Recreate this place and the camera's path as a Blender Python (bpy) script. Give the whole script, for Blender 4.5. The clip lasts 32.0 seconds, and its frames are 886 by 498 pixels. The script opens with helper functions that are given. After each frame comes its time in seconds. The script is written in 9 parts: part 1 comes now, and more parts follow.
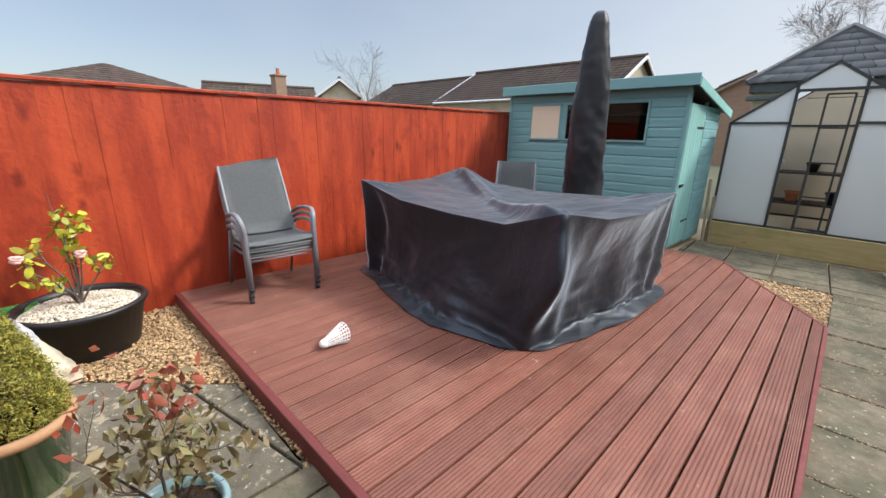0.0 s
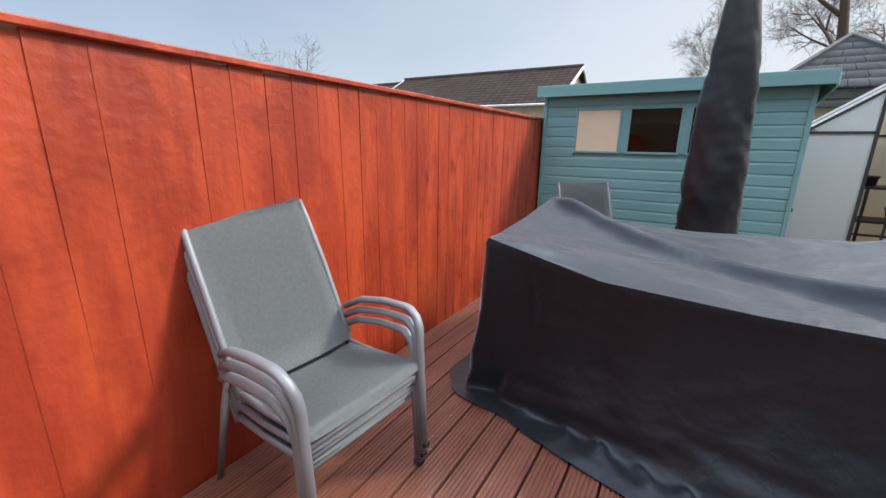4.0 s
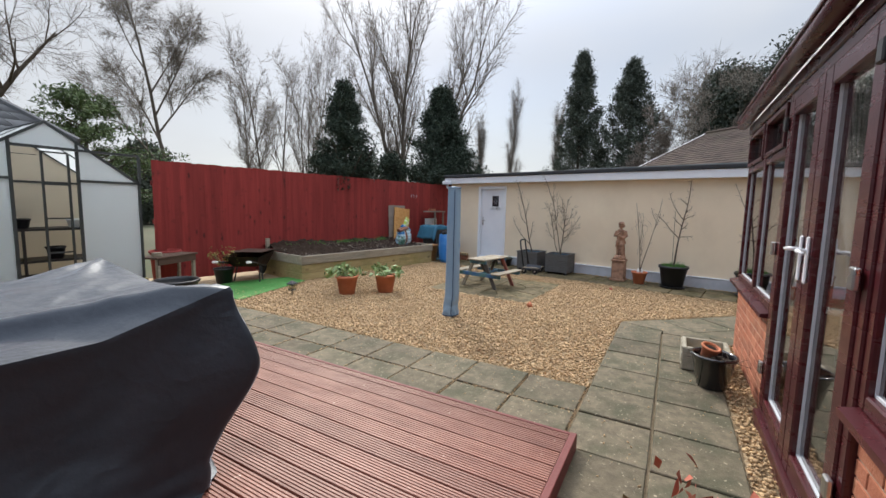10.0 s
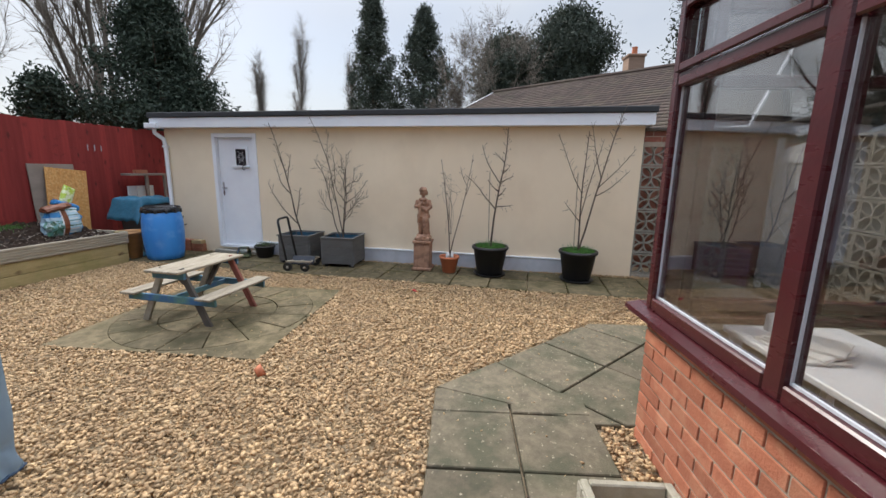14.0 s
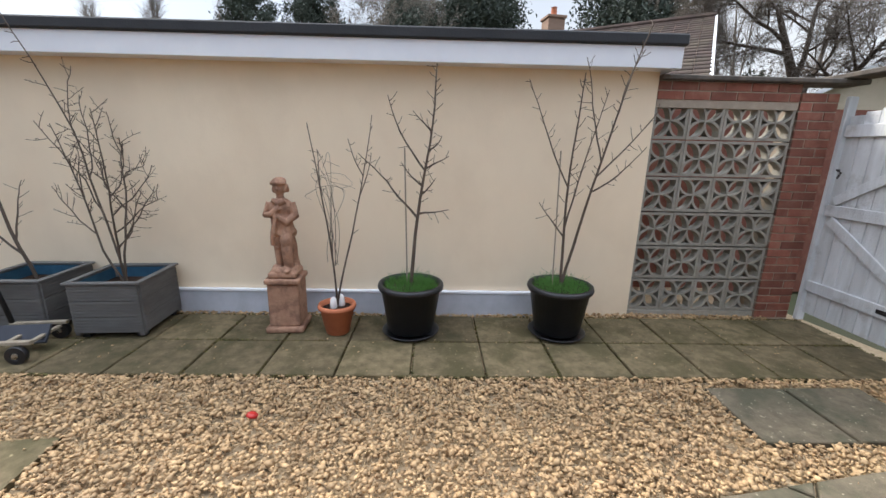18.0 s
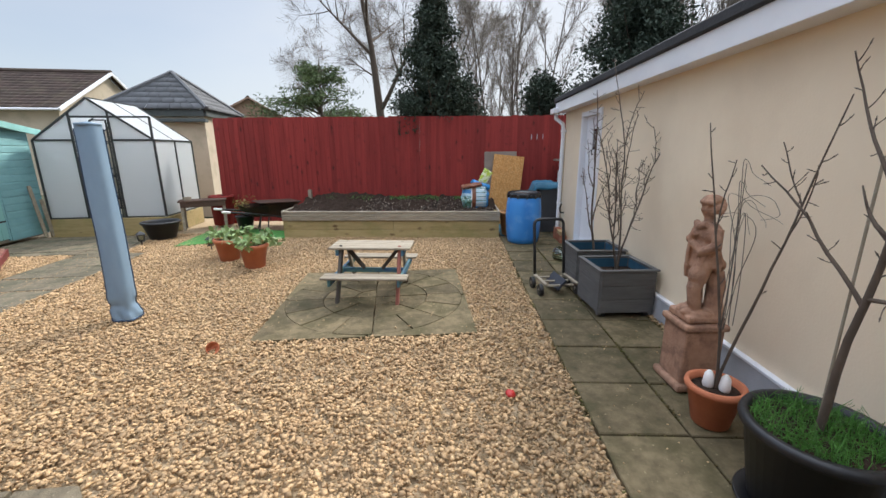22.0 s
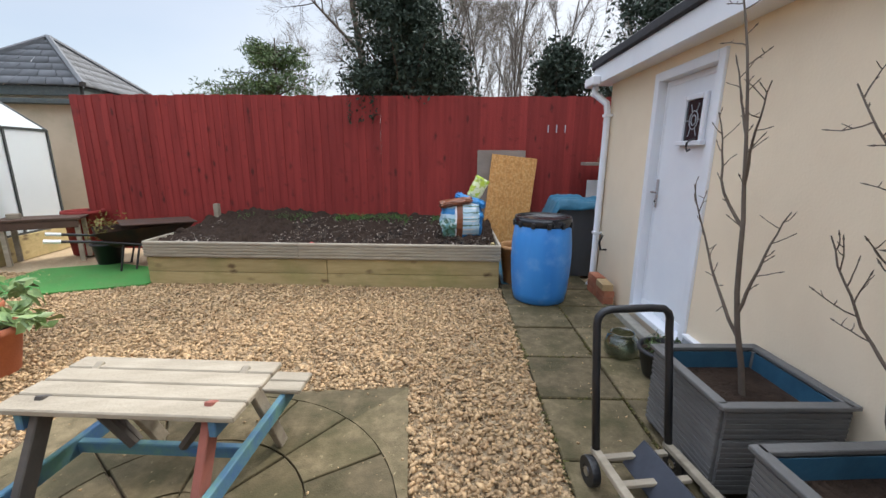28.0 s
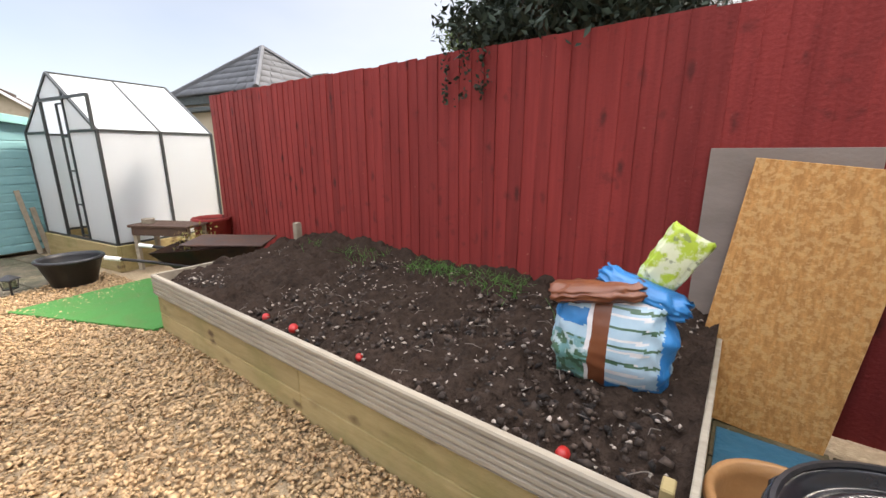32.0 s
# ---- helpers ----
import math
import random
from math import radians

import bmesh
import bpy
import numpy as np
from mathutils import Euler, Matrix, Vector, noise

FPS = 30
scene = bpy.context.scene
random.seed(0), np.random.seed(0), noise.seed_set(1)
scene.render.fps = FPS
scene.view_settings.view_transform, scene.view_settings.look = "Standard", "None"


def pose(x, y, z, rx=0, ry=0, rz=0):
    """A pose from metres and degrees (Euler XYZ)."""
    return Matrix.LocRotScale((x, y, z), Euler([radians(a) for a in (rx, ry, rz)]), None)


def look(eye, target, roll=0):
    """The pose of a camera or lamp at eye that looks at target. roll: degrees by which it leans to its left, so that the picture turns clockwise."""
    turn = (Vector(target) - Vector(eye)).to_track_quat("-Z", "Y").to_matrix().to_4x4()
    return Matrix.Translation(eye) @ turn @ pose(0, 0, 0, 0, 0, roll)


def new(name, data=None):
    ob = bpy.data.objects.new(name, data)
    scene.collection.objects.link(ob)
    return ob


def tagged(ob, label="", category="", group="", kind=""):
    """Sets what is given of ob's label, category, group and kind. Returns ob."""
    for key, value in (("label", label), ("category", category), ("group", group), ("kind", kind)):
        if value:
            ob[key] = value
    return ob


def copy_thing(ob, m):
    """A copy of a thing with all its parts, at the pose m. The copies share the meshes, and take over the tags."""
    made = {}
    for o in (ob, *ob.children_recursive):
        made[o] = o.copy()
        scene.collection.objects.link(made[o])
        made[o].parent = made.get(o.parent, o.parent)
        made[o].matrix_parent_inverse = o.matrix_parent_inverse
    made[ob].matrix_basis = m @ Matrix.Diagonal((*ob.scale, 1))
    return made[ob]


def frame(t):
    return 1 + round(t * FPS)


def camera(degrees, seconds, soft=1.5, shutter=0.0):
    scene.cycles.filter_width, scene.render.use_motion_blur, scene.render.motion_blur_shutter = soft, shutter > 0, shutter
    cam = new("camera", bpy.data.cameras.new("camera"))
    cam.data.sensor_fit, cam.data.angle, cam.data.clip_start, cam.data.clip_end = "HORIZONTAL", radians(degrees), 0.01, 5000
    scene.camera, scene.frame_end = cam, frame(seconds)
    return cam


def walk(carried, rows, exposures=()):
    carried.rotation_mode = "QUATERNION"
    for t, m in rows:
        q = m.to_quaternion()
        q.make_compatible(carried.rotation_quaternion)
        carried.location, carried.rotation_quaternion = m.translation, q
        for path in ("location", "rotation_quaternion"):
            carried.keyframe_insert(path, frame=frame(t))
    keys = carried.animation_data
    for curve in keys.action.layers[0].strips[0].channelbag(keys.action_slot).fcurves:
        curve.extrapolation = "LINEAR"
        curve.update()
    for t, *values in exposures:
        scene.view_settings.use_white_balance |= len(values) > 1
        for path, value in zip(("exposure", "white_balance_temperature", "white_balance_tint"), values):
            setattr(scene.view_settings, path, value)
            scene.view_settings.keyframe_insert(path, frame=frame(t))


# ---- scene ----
cam = camera(95.7, 32.0)
ROWS = [
    (0, (-0.223, -0.025, 1.483), (-1.576, 1.34, 0.929), 1.1),
    (0.5, (-0.499, 0.025, 1.495), (-2.079, 1.114, 0.934), 1.2),
    (1, (-0.798, 0.189, 1.484), (-2.529, 1.025, 0.932), 0.6),
    (1.5, (-1.050, 0.330, 1.484), (-2.842, 1.040, 0.944), 0.7),
    (2, (-1.331, 0.439, 1.483), (-3.139, 1.117, 0.959), 0.6),
    (2.5, (-1.595, 0.593, 1.486), (-3.362, 1.38, 0.977), 0.2),
    (4.5, (-2.856, 0.297, 1.49), (-3.463, 2.134, 0.985), 1.1),
    (5, (-2.94, 0.221, 1.51), (-3.147, 2.146, 1.009), 1.0),
    (5.5, (-3.053, 0.124, 1.498), (-2.865, 2.055, 1.013), 1.3),
    (6, (-3.155, -0.016, 1.507), (-2.575, 1.836, 1.024), 1.1),
    (6.5, (-3.17, -0.083, 1.522), (-2.315, 1.664, 1.058), 1.3),
    (7, (-3.161, -0.114, 1.532), (-2.074, 1.518, 1.141), 1.3),
    (7.5, (-3.151, -0.119, 1.527), (-1.867, 1.382, 1.215), 1.3),
    (8, (-3.151, -0.11, 1.522), (-1.768, 1.314, 1.278), 1.3),
    (8.5, (-3.121, -0.069, 1.526), (-1.686, 1.308, 1.311), 1.2),
    (9, (-2.983, 0.028, 1.513), (-1.482, 1.333, 1.299), 1.1),
    (9.5, (-2.76, 0.134, 1.505), (-1.151, 1.302, 1.289), 1.2),
    (10, (-2.56, 0.218, 1.464), (-0.834, 1.206, 1.252), 1.2),
    (10.5, (-2.259, 0.382, 1.477), (-0.405, 1.101, 1.256), 1.7),
    (11, (-1.977, 0.476, 1.445), (-0.031, 0.885, 1.232), 2.1),
    (11.5, (-1.490, 0.480, 1.478), (0.474, 0.765, 1.250), 1.6),
    (12, (-1.006, 0.516, 1.463), (0.966, 0.726, 1.208), 1.2),
    (12.5, (-0.619, 0.555, 1.453), (1.352, 0.740, 1.170), 1.0),
    (13, (-0.163, 0.541, 1.441), (1.802, 0.716, 1.114), 0.9),
    (13.5, (0.248, 0.559, 1.437), (2.207, 0.700, 1.063), 0.9),
    (14, (0.652, 0.587, 1.452), (2.614, 0.676, 1.071), 1.0),
    (14.5, (1.100, 0.611, 1.455), (3.063, 0.571, 1.070), 1.0),
    (15, (1.433, 0.651, 1.448), (3.382, 0.424, 1.060), 1.2),
    (15.5, (1.808, 0.728, 1.418), (3.734, 0.313, 1.051), 1.3),
    (17.5, (3.064, 0.545, 1.471), (4.936, -0.006, 1.035), 1.4),
    (18, (3.322, 0.470, 1.455), (5.230, 0.118, 0.972), 1.2),
    (18.5, (3.591, 0.313, 1.491), (5.523, 0.230, 0.981), 1.1),
    (19, (3.852, 0.151, 1.478), (5.768, 0.354, 0.939), 0.8),
    (19.5, (4.104, -0.021, 1.440), (5.934, 0.607, 0.933), 0.3),
    (20, (4.346, -0.242, 1.430), (5.956, 0.836, 0.936), 0.2),
    (20.5, (4.410, -0.467, 1.464), (5.748, 0.936, 0.974), 0.1),
    (21, (4.454, -0.715, 1.451), (5.477, 0.934, 0.969), -0.1),
    (21.5, (4.569, -0.897, 1.462), (5.208, 0.938, 0.988), 0.1),
    (22, (4.734, -1.034, 1.485), (4.973, 0.894, 1.008), -0.3),
    (22.5, (4.837, -1.107, 1.489), (4.698, 0.832, 1.020), -0.4),
    (23, (4.868, -1.124, 1.498), (4.466, 0.778, 1.031), -0.4),
    (23.5, (4.878, -1.142, 1.498), (4.340, 0.728, 1.037), -0.4),
    (24, (4.879, -1.147, 1.502), (4.277, 0.705, 1.044), -0.3),
    (24.5, (4.909, -1.082, 1.474), (4.305, 0.771, 1.024), -0.3),
    (25, (5.006, -0.834, 1.426), (4.571, 1.065, 0.973), -0.3),
    (25.5, (5.081, -0.510, 1.440), (4.946, 1.431, 0.981), -0.1),
    (26, (5.143, -0.182, 1.438), (5.234, 1.761, 0.971), 0.3),
    (26.5, (5.230, 0.284, 1.418), (5.422, 2.220, 0.955), 0.5),
    (28.5, (5.515, 2.154, 1.358), (5.777, 4.086, 0.913), 0.4),
    (29, (5.651, 2.558, 1.378), (5.916, 4.488, 0.924), 0.3),
    (29.5, (5.823, 3.022, 1.408), (6.085, 4.950, 0.945), 0.2),
    (30, (5.948, 3.480, 1.400), (6.135, 5.414, 0.924), 0.2),
    (30.5, (6.148, 3.855, 1.390), (6.164, 5.799, 0.920), 0.0),
    (31, (6.293, 4.146, 1.422), (6.000, 6.070, 0.961), -0.1),
    (31.5, (6.361, 4.483, 1.421), (5.745, 6.327, 0.950), -0.1),
    (32, (6.392, 4.674, 1.435), (5.493, 6.398, 0.969), 0.0),
]
EXPOSURES = [(0, 0.55, 6500, 10), (1, 0.45, 6500, 10), (2.5, 0.45, 6500, 10), (4.5, 0.65, 6500, 10), (7, 0.6, 6700, 10), (9, 0.45, 6600, 10), (12, 0.45, 6700, 10), (15, 0.6, 6500, 10), (17.5, 0.78, 6500, 10), (19, 0.92, 6500, 10), (20.5, 0.9, 6500, 10), (22, 0.65, 6500, 10), (24.5, 0.55, 6500, 10), (26, 0.6, 6500, 10), (28.5, 0.9, 6500, 10), (30, 1.02, 6500, 10), (31, 1.13, 7050, 12), (32, 1.2, 7150, 15)]
walk(cam, [(t, look(eye, aim, roll)) for t, eye, aim, roll in ROWS], EXPOSURES)

# ---- light: hazy spring sky, soft sun from beyond the red fence ----
SUN_AZ, SUN_EL = 46.0, 42.0          # degrees from +y towards +x, and above the horizon
world = bpy.data.worlds.new("sky")
scene.world = world
world.use_nodes = True
wt = world.node_tree
for n in list(wt.nodes):
    wt.nodes.remove(n)
w_out = wt.nodes.new("ShaderNodeOutputWorld")
w_bg = wt.nodes.new("ShaderNodeBackground")
w_sky = wt.nodes.new("ShaderNodeTexSky")
w_sky.sky_type = "NISHITA"
w_sky.sun_disc = False
w_sky.sun_elevation = radians(SUN_EL)
w_sky.sun_rotation = radians(SUN_AZ)
w_sky.air_density, w_sky.dust_density, w_sky.ozone_density = 1.0, 1.2, 2.0
w_co = wt.nodes.new("ShaderNodeTexCoord")
w_map = wt.nodes.new("ShaderNodeMapping")
w_map.inputs["Scale"].default_value = (1.0, 1.0, 2.6)
w_no = wt.nodes.new("ShaderNodeTexNoise")
w_no.inputs["Scale"].default_value, w_no.inputs["Detail"].default_value = 1.3, 5.0
w_rp = wt.nodes.new("ShaderNodeMapRange")
for k, v in (("From Min", 0.3), ("From Max", 0.62), ("To Min", 0.55), ("To Max", 0.9)):
    w_rp.inputs[k].default_value = v
w_mx = wt.nodes.new("ShaderNodeMixRGB")
w_mx.inputs[2].default_value = (5.6, 5.85, 6.2, 1)      # thin high cloud
wt.links.new(w_co.outputs["Generated"], w_map.inputs["Vector"])
wt.links.new(w_map.outputs["Vector"], w_no.inputs["Vector"])
wt.links.new(w_no.outputs["Fac"], w_rp.inputs["Value"])
w_sp = wt.nodes.new("ShaderNodeSeparateXYZ")
wt.links.new(w_co.outputs["Generated"], w_sp.inputs["Vector"])
w_thin = wt.nodes.new("ShaderNodeMapRange")          # the cloud is thinner in the west
for k, v in (("From Min", -1.0), ("From Max", 0.2), ("To Min", 0.45), ("To Max", 1.0)):
    w_thin.inputs[k].default_value = v
wt.links.new(w_sp.outputs["X"], w_thin.inputs["Value"])
w_fac = wt.nodes.new("ShaderNodeMath")
w_fac.operation = "MULTIPLY"
wt.links.new(w_rp.outputs["Result"], w_fac.inputs[0])
wt.links.new(w_thin.outputs["Result"], w_fac.inputs[1])
wt.links.new(w_fac.outputs["Value"], w_mx.inputs[0])
wt.links.new(w_sky.outputs["Color"], w_mx.inputs[1])
# an overcast layer grows brighter towards the zenith
w_sep = wt.nodes.new("ShaderNodeSeparateXYZ")
wt.links.new(w_co.outputs["Generated"], w_sep.inputs["Vector"])
w_up = wt.nodes.new("ShaderNodeMapRange")
w_up.interpolation_type = "SMOOTHSTEP"
for k, v in (("From Min", 0.30), ("From Max", 1.0), ("To Min", 1.0), ("To Max", 4.4)):
    w_up.inputs[k].default_value = v
wt.links.new(w_sep.outputs["Z"], w_up.inputs["Value"])
w_mul = wt.nodes.new("ShaderNodeMixRGB")
w_mul.blend_type = "MULTIPLY"
w_mul.inputs[0].default_value = 1.0
wt.links.new(w_mx.outputs["Color"], w_mul.inputs[1])
wt.links.new(w_up.outputs["Result"], w_mul.inputs[2])
wt.links.new(w_mul.outputs["Color"], w_bg.inputs["Color"])
w_bg.inputs["Strength"].default_value = 0.095
wt.links.new(w_bg.outputs["Background"], w_out.inputs["Surface"])

sun = bpy.data.lights.new("sun", "SUN")
sun.energy, sun.angle, sun.color = 2.7, radians(11.0), (1.0, 0.95, 0.87)
sun_ob = new("sun", sun)
sun_dir = Vector((math.sin(radians(SUN_AZ)) * math.cos(radians(SUN_EL)), math.cos(radians(SUN_AZ)) * math.cos(radians(SUN_EL)), math.sin(radians(SUN_EL))))
sun_ob.matrix_world = look(sun_dir * 60, (0, 0, 0))

# ---- materials ----
def mat(name, c1, c2=None, scale=(6, 6, 6), rough=0.8, bump=0.2, bscale=60.0, metal=0.0, spec=0.5, rand=0.0, island=0.0,
        stain=None, sscale=1.2, samt=0.6, sedge=(0.48, 0.62), bdist=0.01, speck=None, spscale=45.0, spedge=(0.64, 0.69), soft=(0.3, 0.7), coat=0.0, knot=None, kscale=(5, 5, 2.6), kshare=0.55, ridge=0.0, rscale=5.0):
    """A surface: two colours mixed by a noise stretched by scale, stains of a second size, knots, fine relief, and a shade of its own for each piece."""
    m = bpy.data.materials.new(name)
    m.use_nodes = True
    nt = m.node_tree
    b = nt.nodes["Principled BSDF"]
    b.inputs["Metallic"].default_value = metal
    b.inputs["Specular IOR Level"].default_value = spec
    if coat:
        b.inputs["Coat Weight"].default_value = coat
    if c2 is None:
        c2 = tuple(x * 0.82 for x in c1)
    geo = nt.nodes.new("ShaderNodeNewGeometry")
    mp = nt.nodes.new("ShaderNodeMapping")
    mp.inputs["Scale"].default_value = scale
    nt.links.new(geo.outputs["Position"], mp.inputs["Vector"])
    n1 = nt.nodes.new("ShaderNodeTexNoise")
    n1.inputs["Scale"].default_value, n1.inputs["Detail"].default_value, n1.inputs["Roughness"].default_value = 1.0, 7.0, 0.62
    nt.links.new(mp.outputs["Vector"], n1.inputs["Vector"])
    r1 = nt.nodes.new("ShaderNodeMapRange")
    r1.inputs["From Min"].default_value, r1.inputs["From Max"].default_value = soft
    nt.links.new(n1.outputs["Fac"], r1.inputs["Value"])
    mx = nt.nodes.new("ShaderNodeMixRGB")
    mx.inputs[1].default_value, mx.inputs[2].default_value = (*c1, 1), (*c2, 1)
    nt.links.new(r1.outputs["Result"], mx.inputs[0])
    col = mx.outputs["Color"]
    if stain:
        n2 = nt.nodes.new("ShaderNodeTexNoise")
        n2.inputs["Scale"].default_value, n2.inputs["Detail"].default_value, n2.inputs["Roughness"].default_value = sscale, 5.0, 0.6
        nt.links.new(geo.outputs["Position"], n2.inputs["Vector"])
        r2 = nt.nodes.new("ShaderNodeMapRange")
        for k, v in (("From Min", sedge[0]), ("From Max", sedge[1]), ("To Max", samt)):
            r2.inputs[k].default_value = v
        nt.links.new(n2.outputs["Fac"], r2.inputs["Value"])
        m2 = nt.nodes.new("ShaderNodeMixRGB")
        m2.inputs[2].default_value = (*stain, 1)
        nt.links.new(r2.outputs["Result"], m2.inputs[0])
        nt.links.new(col, m2.inputs[1])
        col = m2.outputs["Color"]
    if knot:
        mk = nt.nodes.new("ShaderNodeMapping")
        mk.inputs["Scale"].default_value = kscale
        wob = nt.nodes.new("ShaderNodeVectorMath")
        wob.operation = "MULTIPLY_ADD"
        wob.inputs[1].default_value = (0.035, 0.035, 0.035)
        nk = nt.nodes.new("ShaderNodeTexNoise")
        nk.inputs["Scale"].default_value, nk.inputs["Detail"].default_value = 22.0, 3.0
        nt.links.new(geo.outputs["Position"], nk.inputs["Vector"])
        nt.links.new(nk.outputs["Color"], wob.inputs[0])
        nt.links.new(geo.outputs["Position"], wob.inputs[2])
        nt.links.new(wob.outputs["Vector"], mk.inputs["Vector"])
        vo = nt.nodes.new("ShaderNodeTexVoronoi")
        vo.inputs["Scale"].default_value = 1.0
        nt.links.new(mk.outputs["Vector"], vo.inputs["Vector"])
        rk = nt.nodes.new("ShaderNodeMapRange")
        for k, v in (("From Min", 0.09), ("From Max", 0.26), ("To Min", 0.9), ("To Max", 0.0)):
            rk.inputs[k].default_value = v
        nt.links.new(vo.outputs["Distance"], rk.inputs["Value"])
        sp = nt.nodes.new("ShaderNodeSeparateColor")
        nt.links.new(vo.outputs["Color"], sp.inputs["Color"])
        sel = nt.nodes.new("ShaderNodeMapRange")
        for k, v in (("From Min", 1 - kshare - 0.1), ("From Max", 1 - kshare + 0.25)):
            sel.inputs[k].default_value = v
        nt.links.new(sp.outputs["Red"], sel.inputs["Value"])
        kf = nt.nodes.new("ShaderNodeMath")
        kf.operation = "MULTIPLY"
        nt.links.new(rk.outputs["Result"], kf.inputs[0])
        nt.links.new(sel.outputs["Result"], kf.inputs[1])
        mk2 = nt.nodes.new("ShaderNodeMixRGB")
        mk2.inputs[2].default_value = (*knot, 1)
        nt.links.new(kf.outputs["Value"], mk2.inputs[0])
        nt.links.new(col, mk2.inputs[1])
        col = mk2.outputs["Color"]
    if speck:
        n4 = nt.nodes.new("ShaderNodeTexNoise")
        n4.inputs["Scale"].default_value, n4.inputs["Detail"].default_value = spscale, 2.0
        nt.links.new(geo.outputs["Position"], n4.inputs["Vector"])
        r4 = nt.nodes.new("ShaderNodeMapRange")
        for k, v in (("From Min", spedge[0]), ("From Max", spedge[1]), ("To Max", 0.75)):
            r4.inputs[k].default_value = v
        nt.links.new(n4.outputs["Fac"], r4.inputs["Value"])
        m4 = nt.nodes.new("ShaderNodeMixRGB")
        m4.inputs[2].default_value = (*speck, 1)
        nt.links.new(r4.outputs["Result"], m4.inputs[0])
        nt.links.new(col, m4.inputs[1])
        col = m4.outputs["Color"]
    if rand or island:
        src = nt.nodes.new("ShaderNodeObjectInfo").outputs["Random"] if rand else geo.outputs["Random Per Island"]
        a = rand or island
        r3 = nt.nodes.new("ShaderNodeMapRange")
        r3.inputs["To Min"].default_value, r3.inputs["To Max"].default_value = 1 - a, 1 + a
        nt.links.new(src, r3.inputs["Value"])
        hv = nt.nodes.new("ShaderNodeHueSaturation")
        nt.links.new(r3.outputs["Result"], hv.inputs["Value"])
        nt.links.new(col, hv.inputs["Color"])
        col = hv.outputs["Color"]
    nt.links.new(col, b.inputs["Base Color"])
    rr = nt.nodes.new("ShaderNodeMapRange")
    rr.inputs["To Min"].default_value, rr.inputs["To Max"].default_value = max(0.03, rough - 0.1), min(1, rough + 0.1)
    nt.links.new(n1.outputs["Fac"], rr.inputs["Value"])
    nt.links.new(rr.outputs["Result"], b.inputs["Roughness"])
    if bump:
        n3 = nt.nodes.new("ShaderNodeTexNoise")
        n3.inputs["Scale"].default_value, n3.inputs["Detail"].default_value = bscale, 4.0
        nt.links.new(geo.outputs["Position"], n3.inputs["Vector"])
        ad = nt.nodes.new("ShaderNodeMath")
        ad.operation = "ADD"
        nt.links.new(n3.outputs["Fac"], ad.inputs[0])
        nt.links.new(n1.outputs["Fac"], ad.inputs[1])
        height = ad.outputs["Value"]
        if ridge:                                          # sharp-backed creases
            n5 = nt.nodes.new("ShaderNodeTexNoise")
            n5.inputs["Scale"].default_value, n5.inputs["Detail"].default_value, n5.inputs["Distortion"].default_value = rscale, 2.0, 0.6
            nt.links.new(geo.outputs["Position"], n5.inputs["Vector"])
            sh5 = nt.nodes.new("ShaderNodeMath")
            sh5.operation = "SUBTRACT"
            sh5.inputs[1].default_value = 0.5
            nt.links.new(n5.outputs["Fac"], sh5.inputs[0])
            ab5 = nt.nodes.new("ShaderNodeMath")
            ab5.operation = "ABSOLUTE"
            nt.links.new(sh5.outputs["Value"], ab5.inputs[0])
            ma5 = nt.nodes.new("ShaderNodeMath")
            ma5.operation = "MULTIPLY_ADD"
            ma5.inputs[1].default_value = -ridge
            nt.links.new(ab5.outputs["Value"], ma5.inputs[0])
            nt.links.new(height, ma5.inputs[2])
            height = ma5.outputs["Value"]
        bp = nt.nodes.new("ShaderNodeBump")
        bp.inputs["Strength"].default_value, bp.inputs["Distance"].default_value = bump, bdist
        nt.links.new(height, bp.inputs["Height"])
        nt.links.new(bp.outputs["Normal"], b.inputs["Normal"])
    return m


def glassy(name, tint=(1, 1, 1), rough=0.0, clear=0.85, low=0.09):
    """A thin pane: a clear sheet with a mirror gloss that grows at a slant."""
    m = bpy.data.materials.new(name)
    m.use_nodes = True
    nt = m.node_tree
    nt.nodes.remove(nt.nodes["Principled BSDF"])
    out = nt.nodes["Material Output"]
    tr = nt.nodes.new("ShaderNodeBsdfTransparent")
    tr.inputs["Color"].default_value = (*[clear * x for x in tint], 1)
    gl = nt.nodes.new("ShaderNodeBsdfGlossy")
    gl.inputs["Roughness"].default_value = rough
    lw = nt.nodes.new("ShaderNodeLayerWeight")
    lw.inputs["Blend"].default_value = 0.5
    pw = nt.nodes.new("ShaderNodeMath")
    pw.operation = "POWER"
    pw.inputs[1].default_value = 2.5
    nt.links.new(lw.outputs["Facing"], pw.inputs[0])
    fr = nt.nodes.new("ShaderNodeMapRange")
    fr.inputs["To Min"].default_value, fr.inputs["To Max"].default_value = low, 0.95
    nt.links.new(pw.outputs["Value"], fr.inputs["Value"])
    mx = nt.nodes.new("ShaderNodeMixShader")
    nt.links.new(fr.outputs["Result"], mx.inputs["Fac"])
    nt.links.new(tr.outputs["BSDF"], mx.inputs[1])
    nt.links.new(gl.outputs["BSDF"], mx.inputs[2])
    nt.links.new(mx.outputs["Shader"], out.inputs["Surface"])
    return m


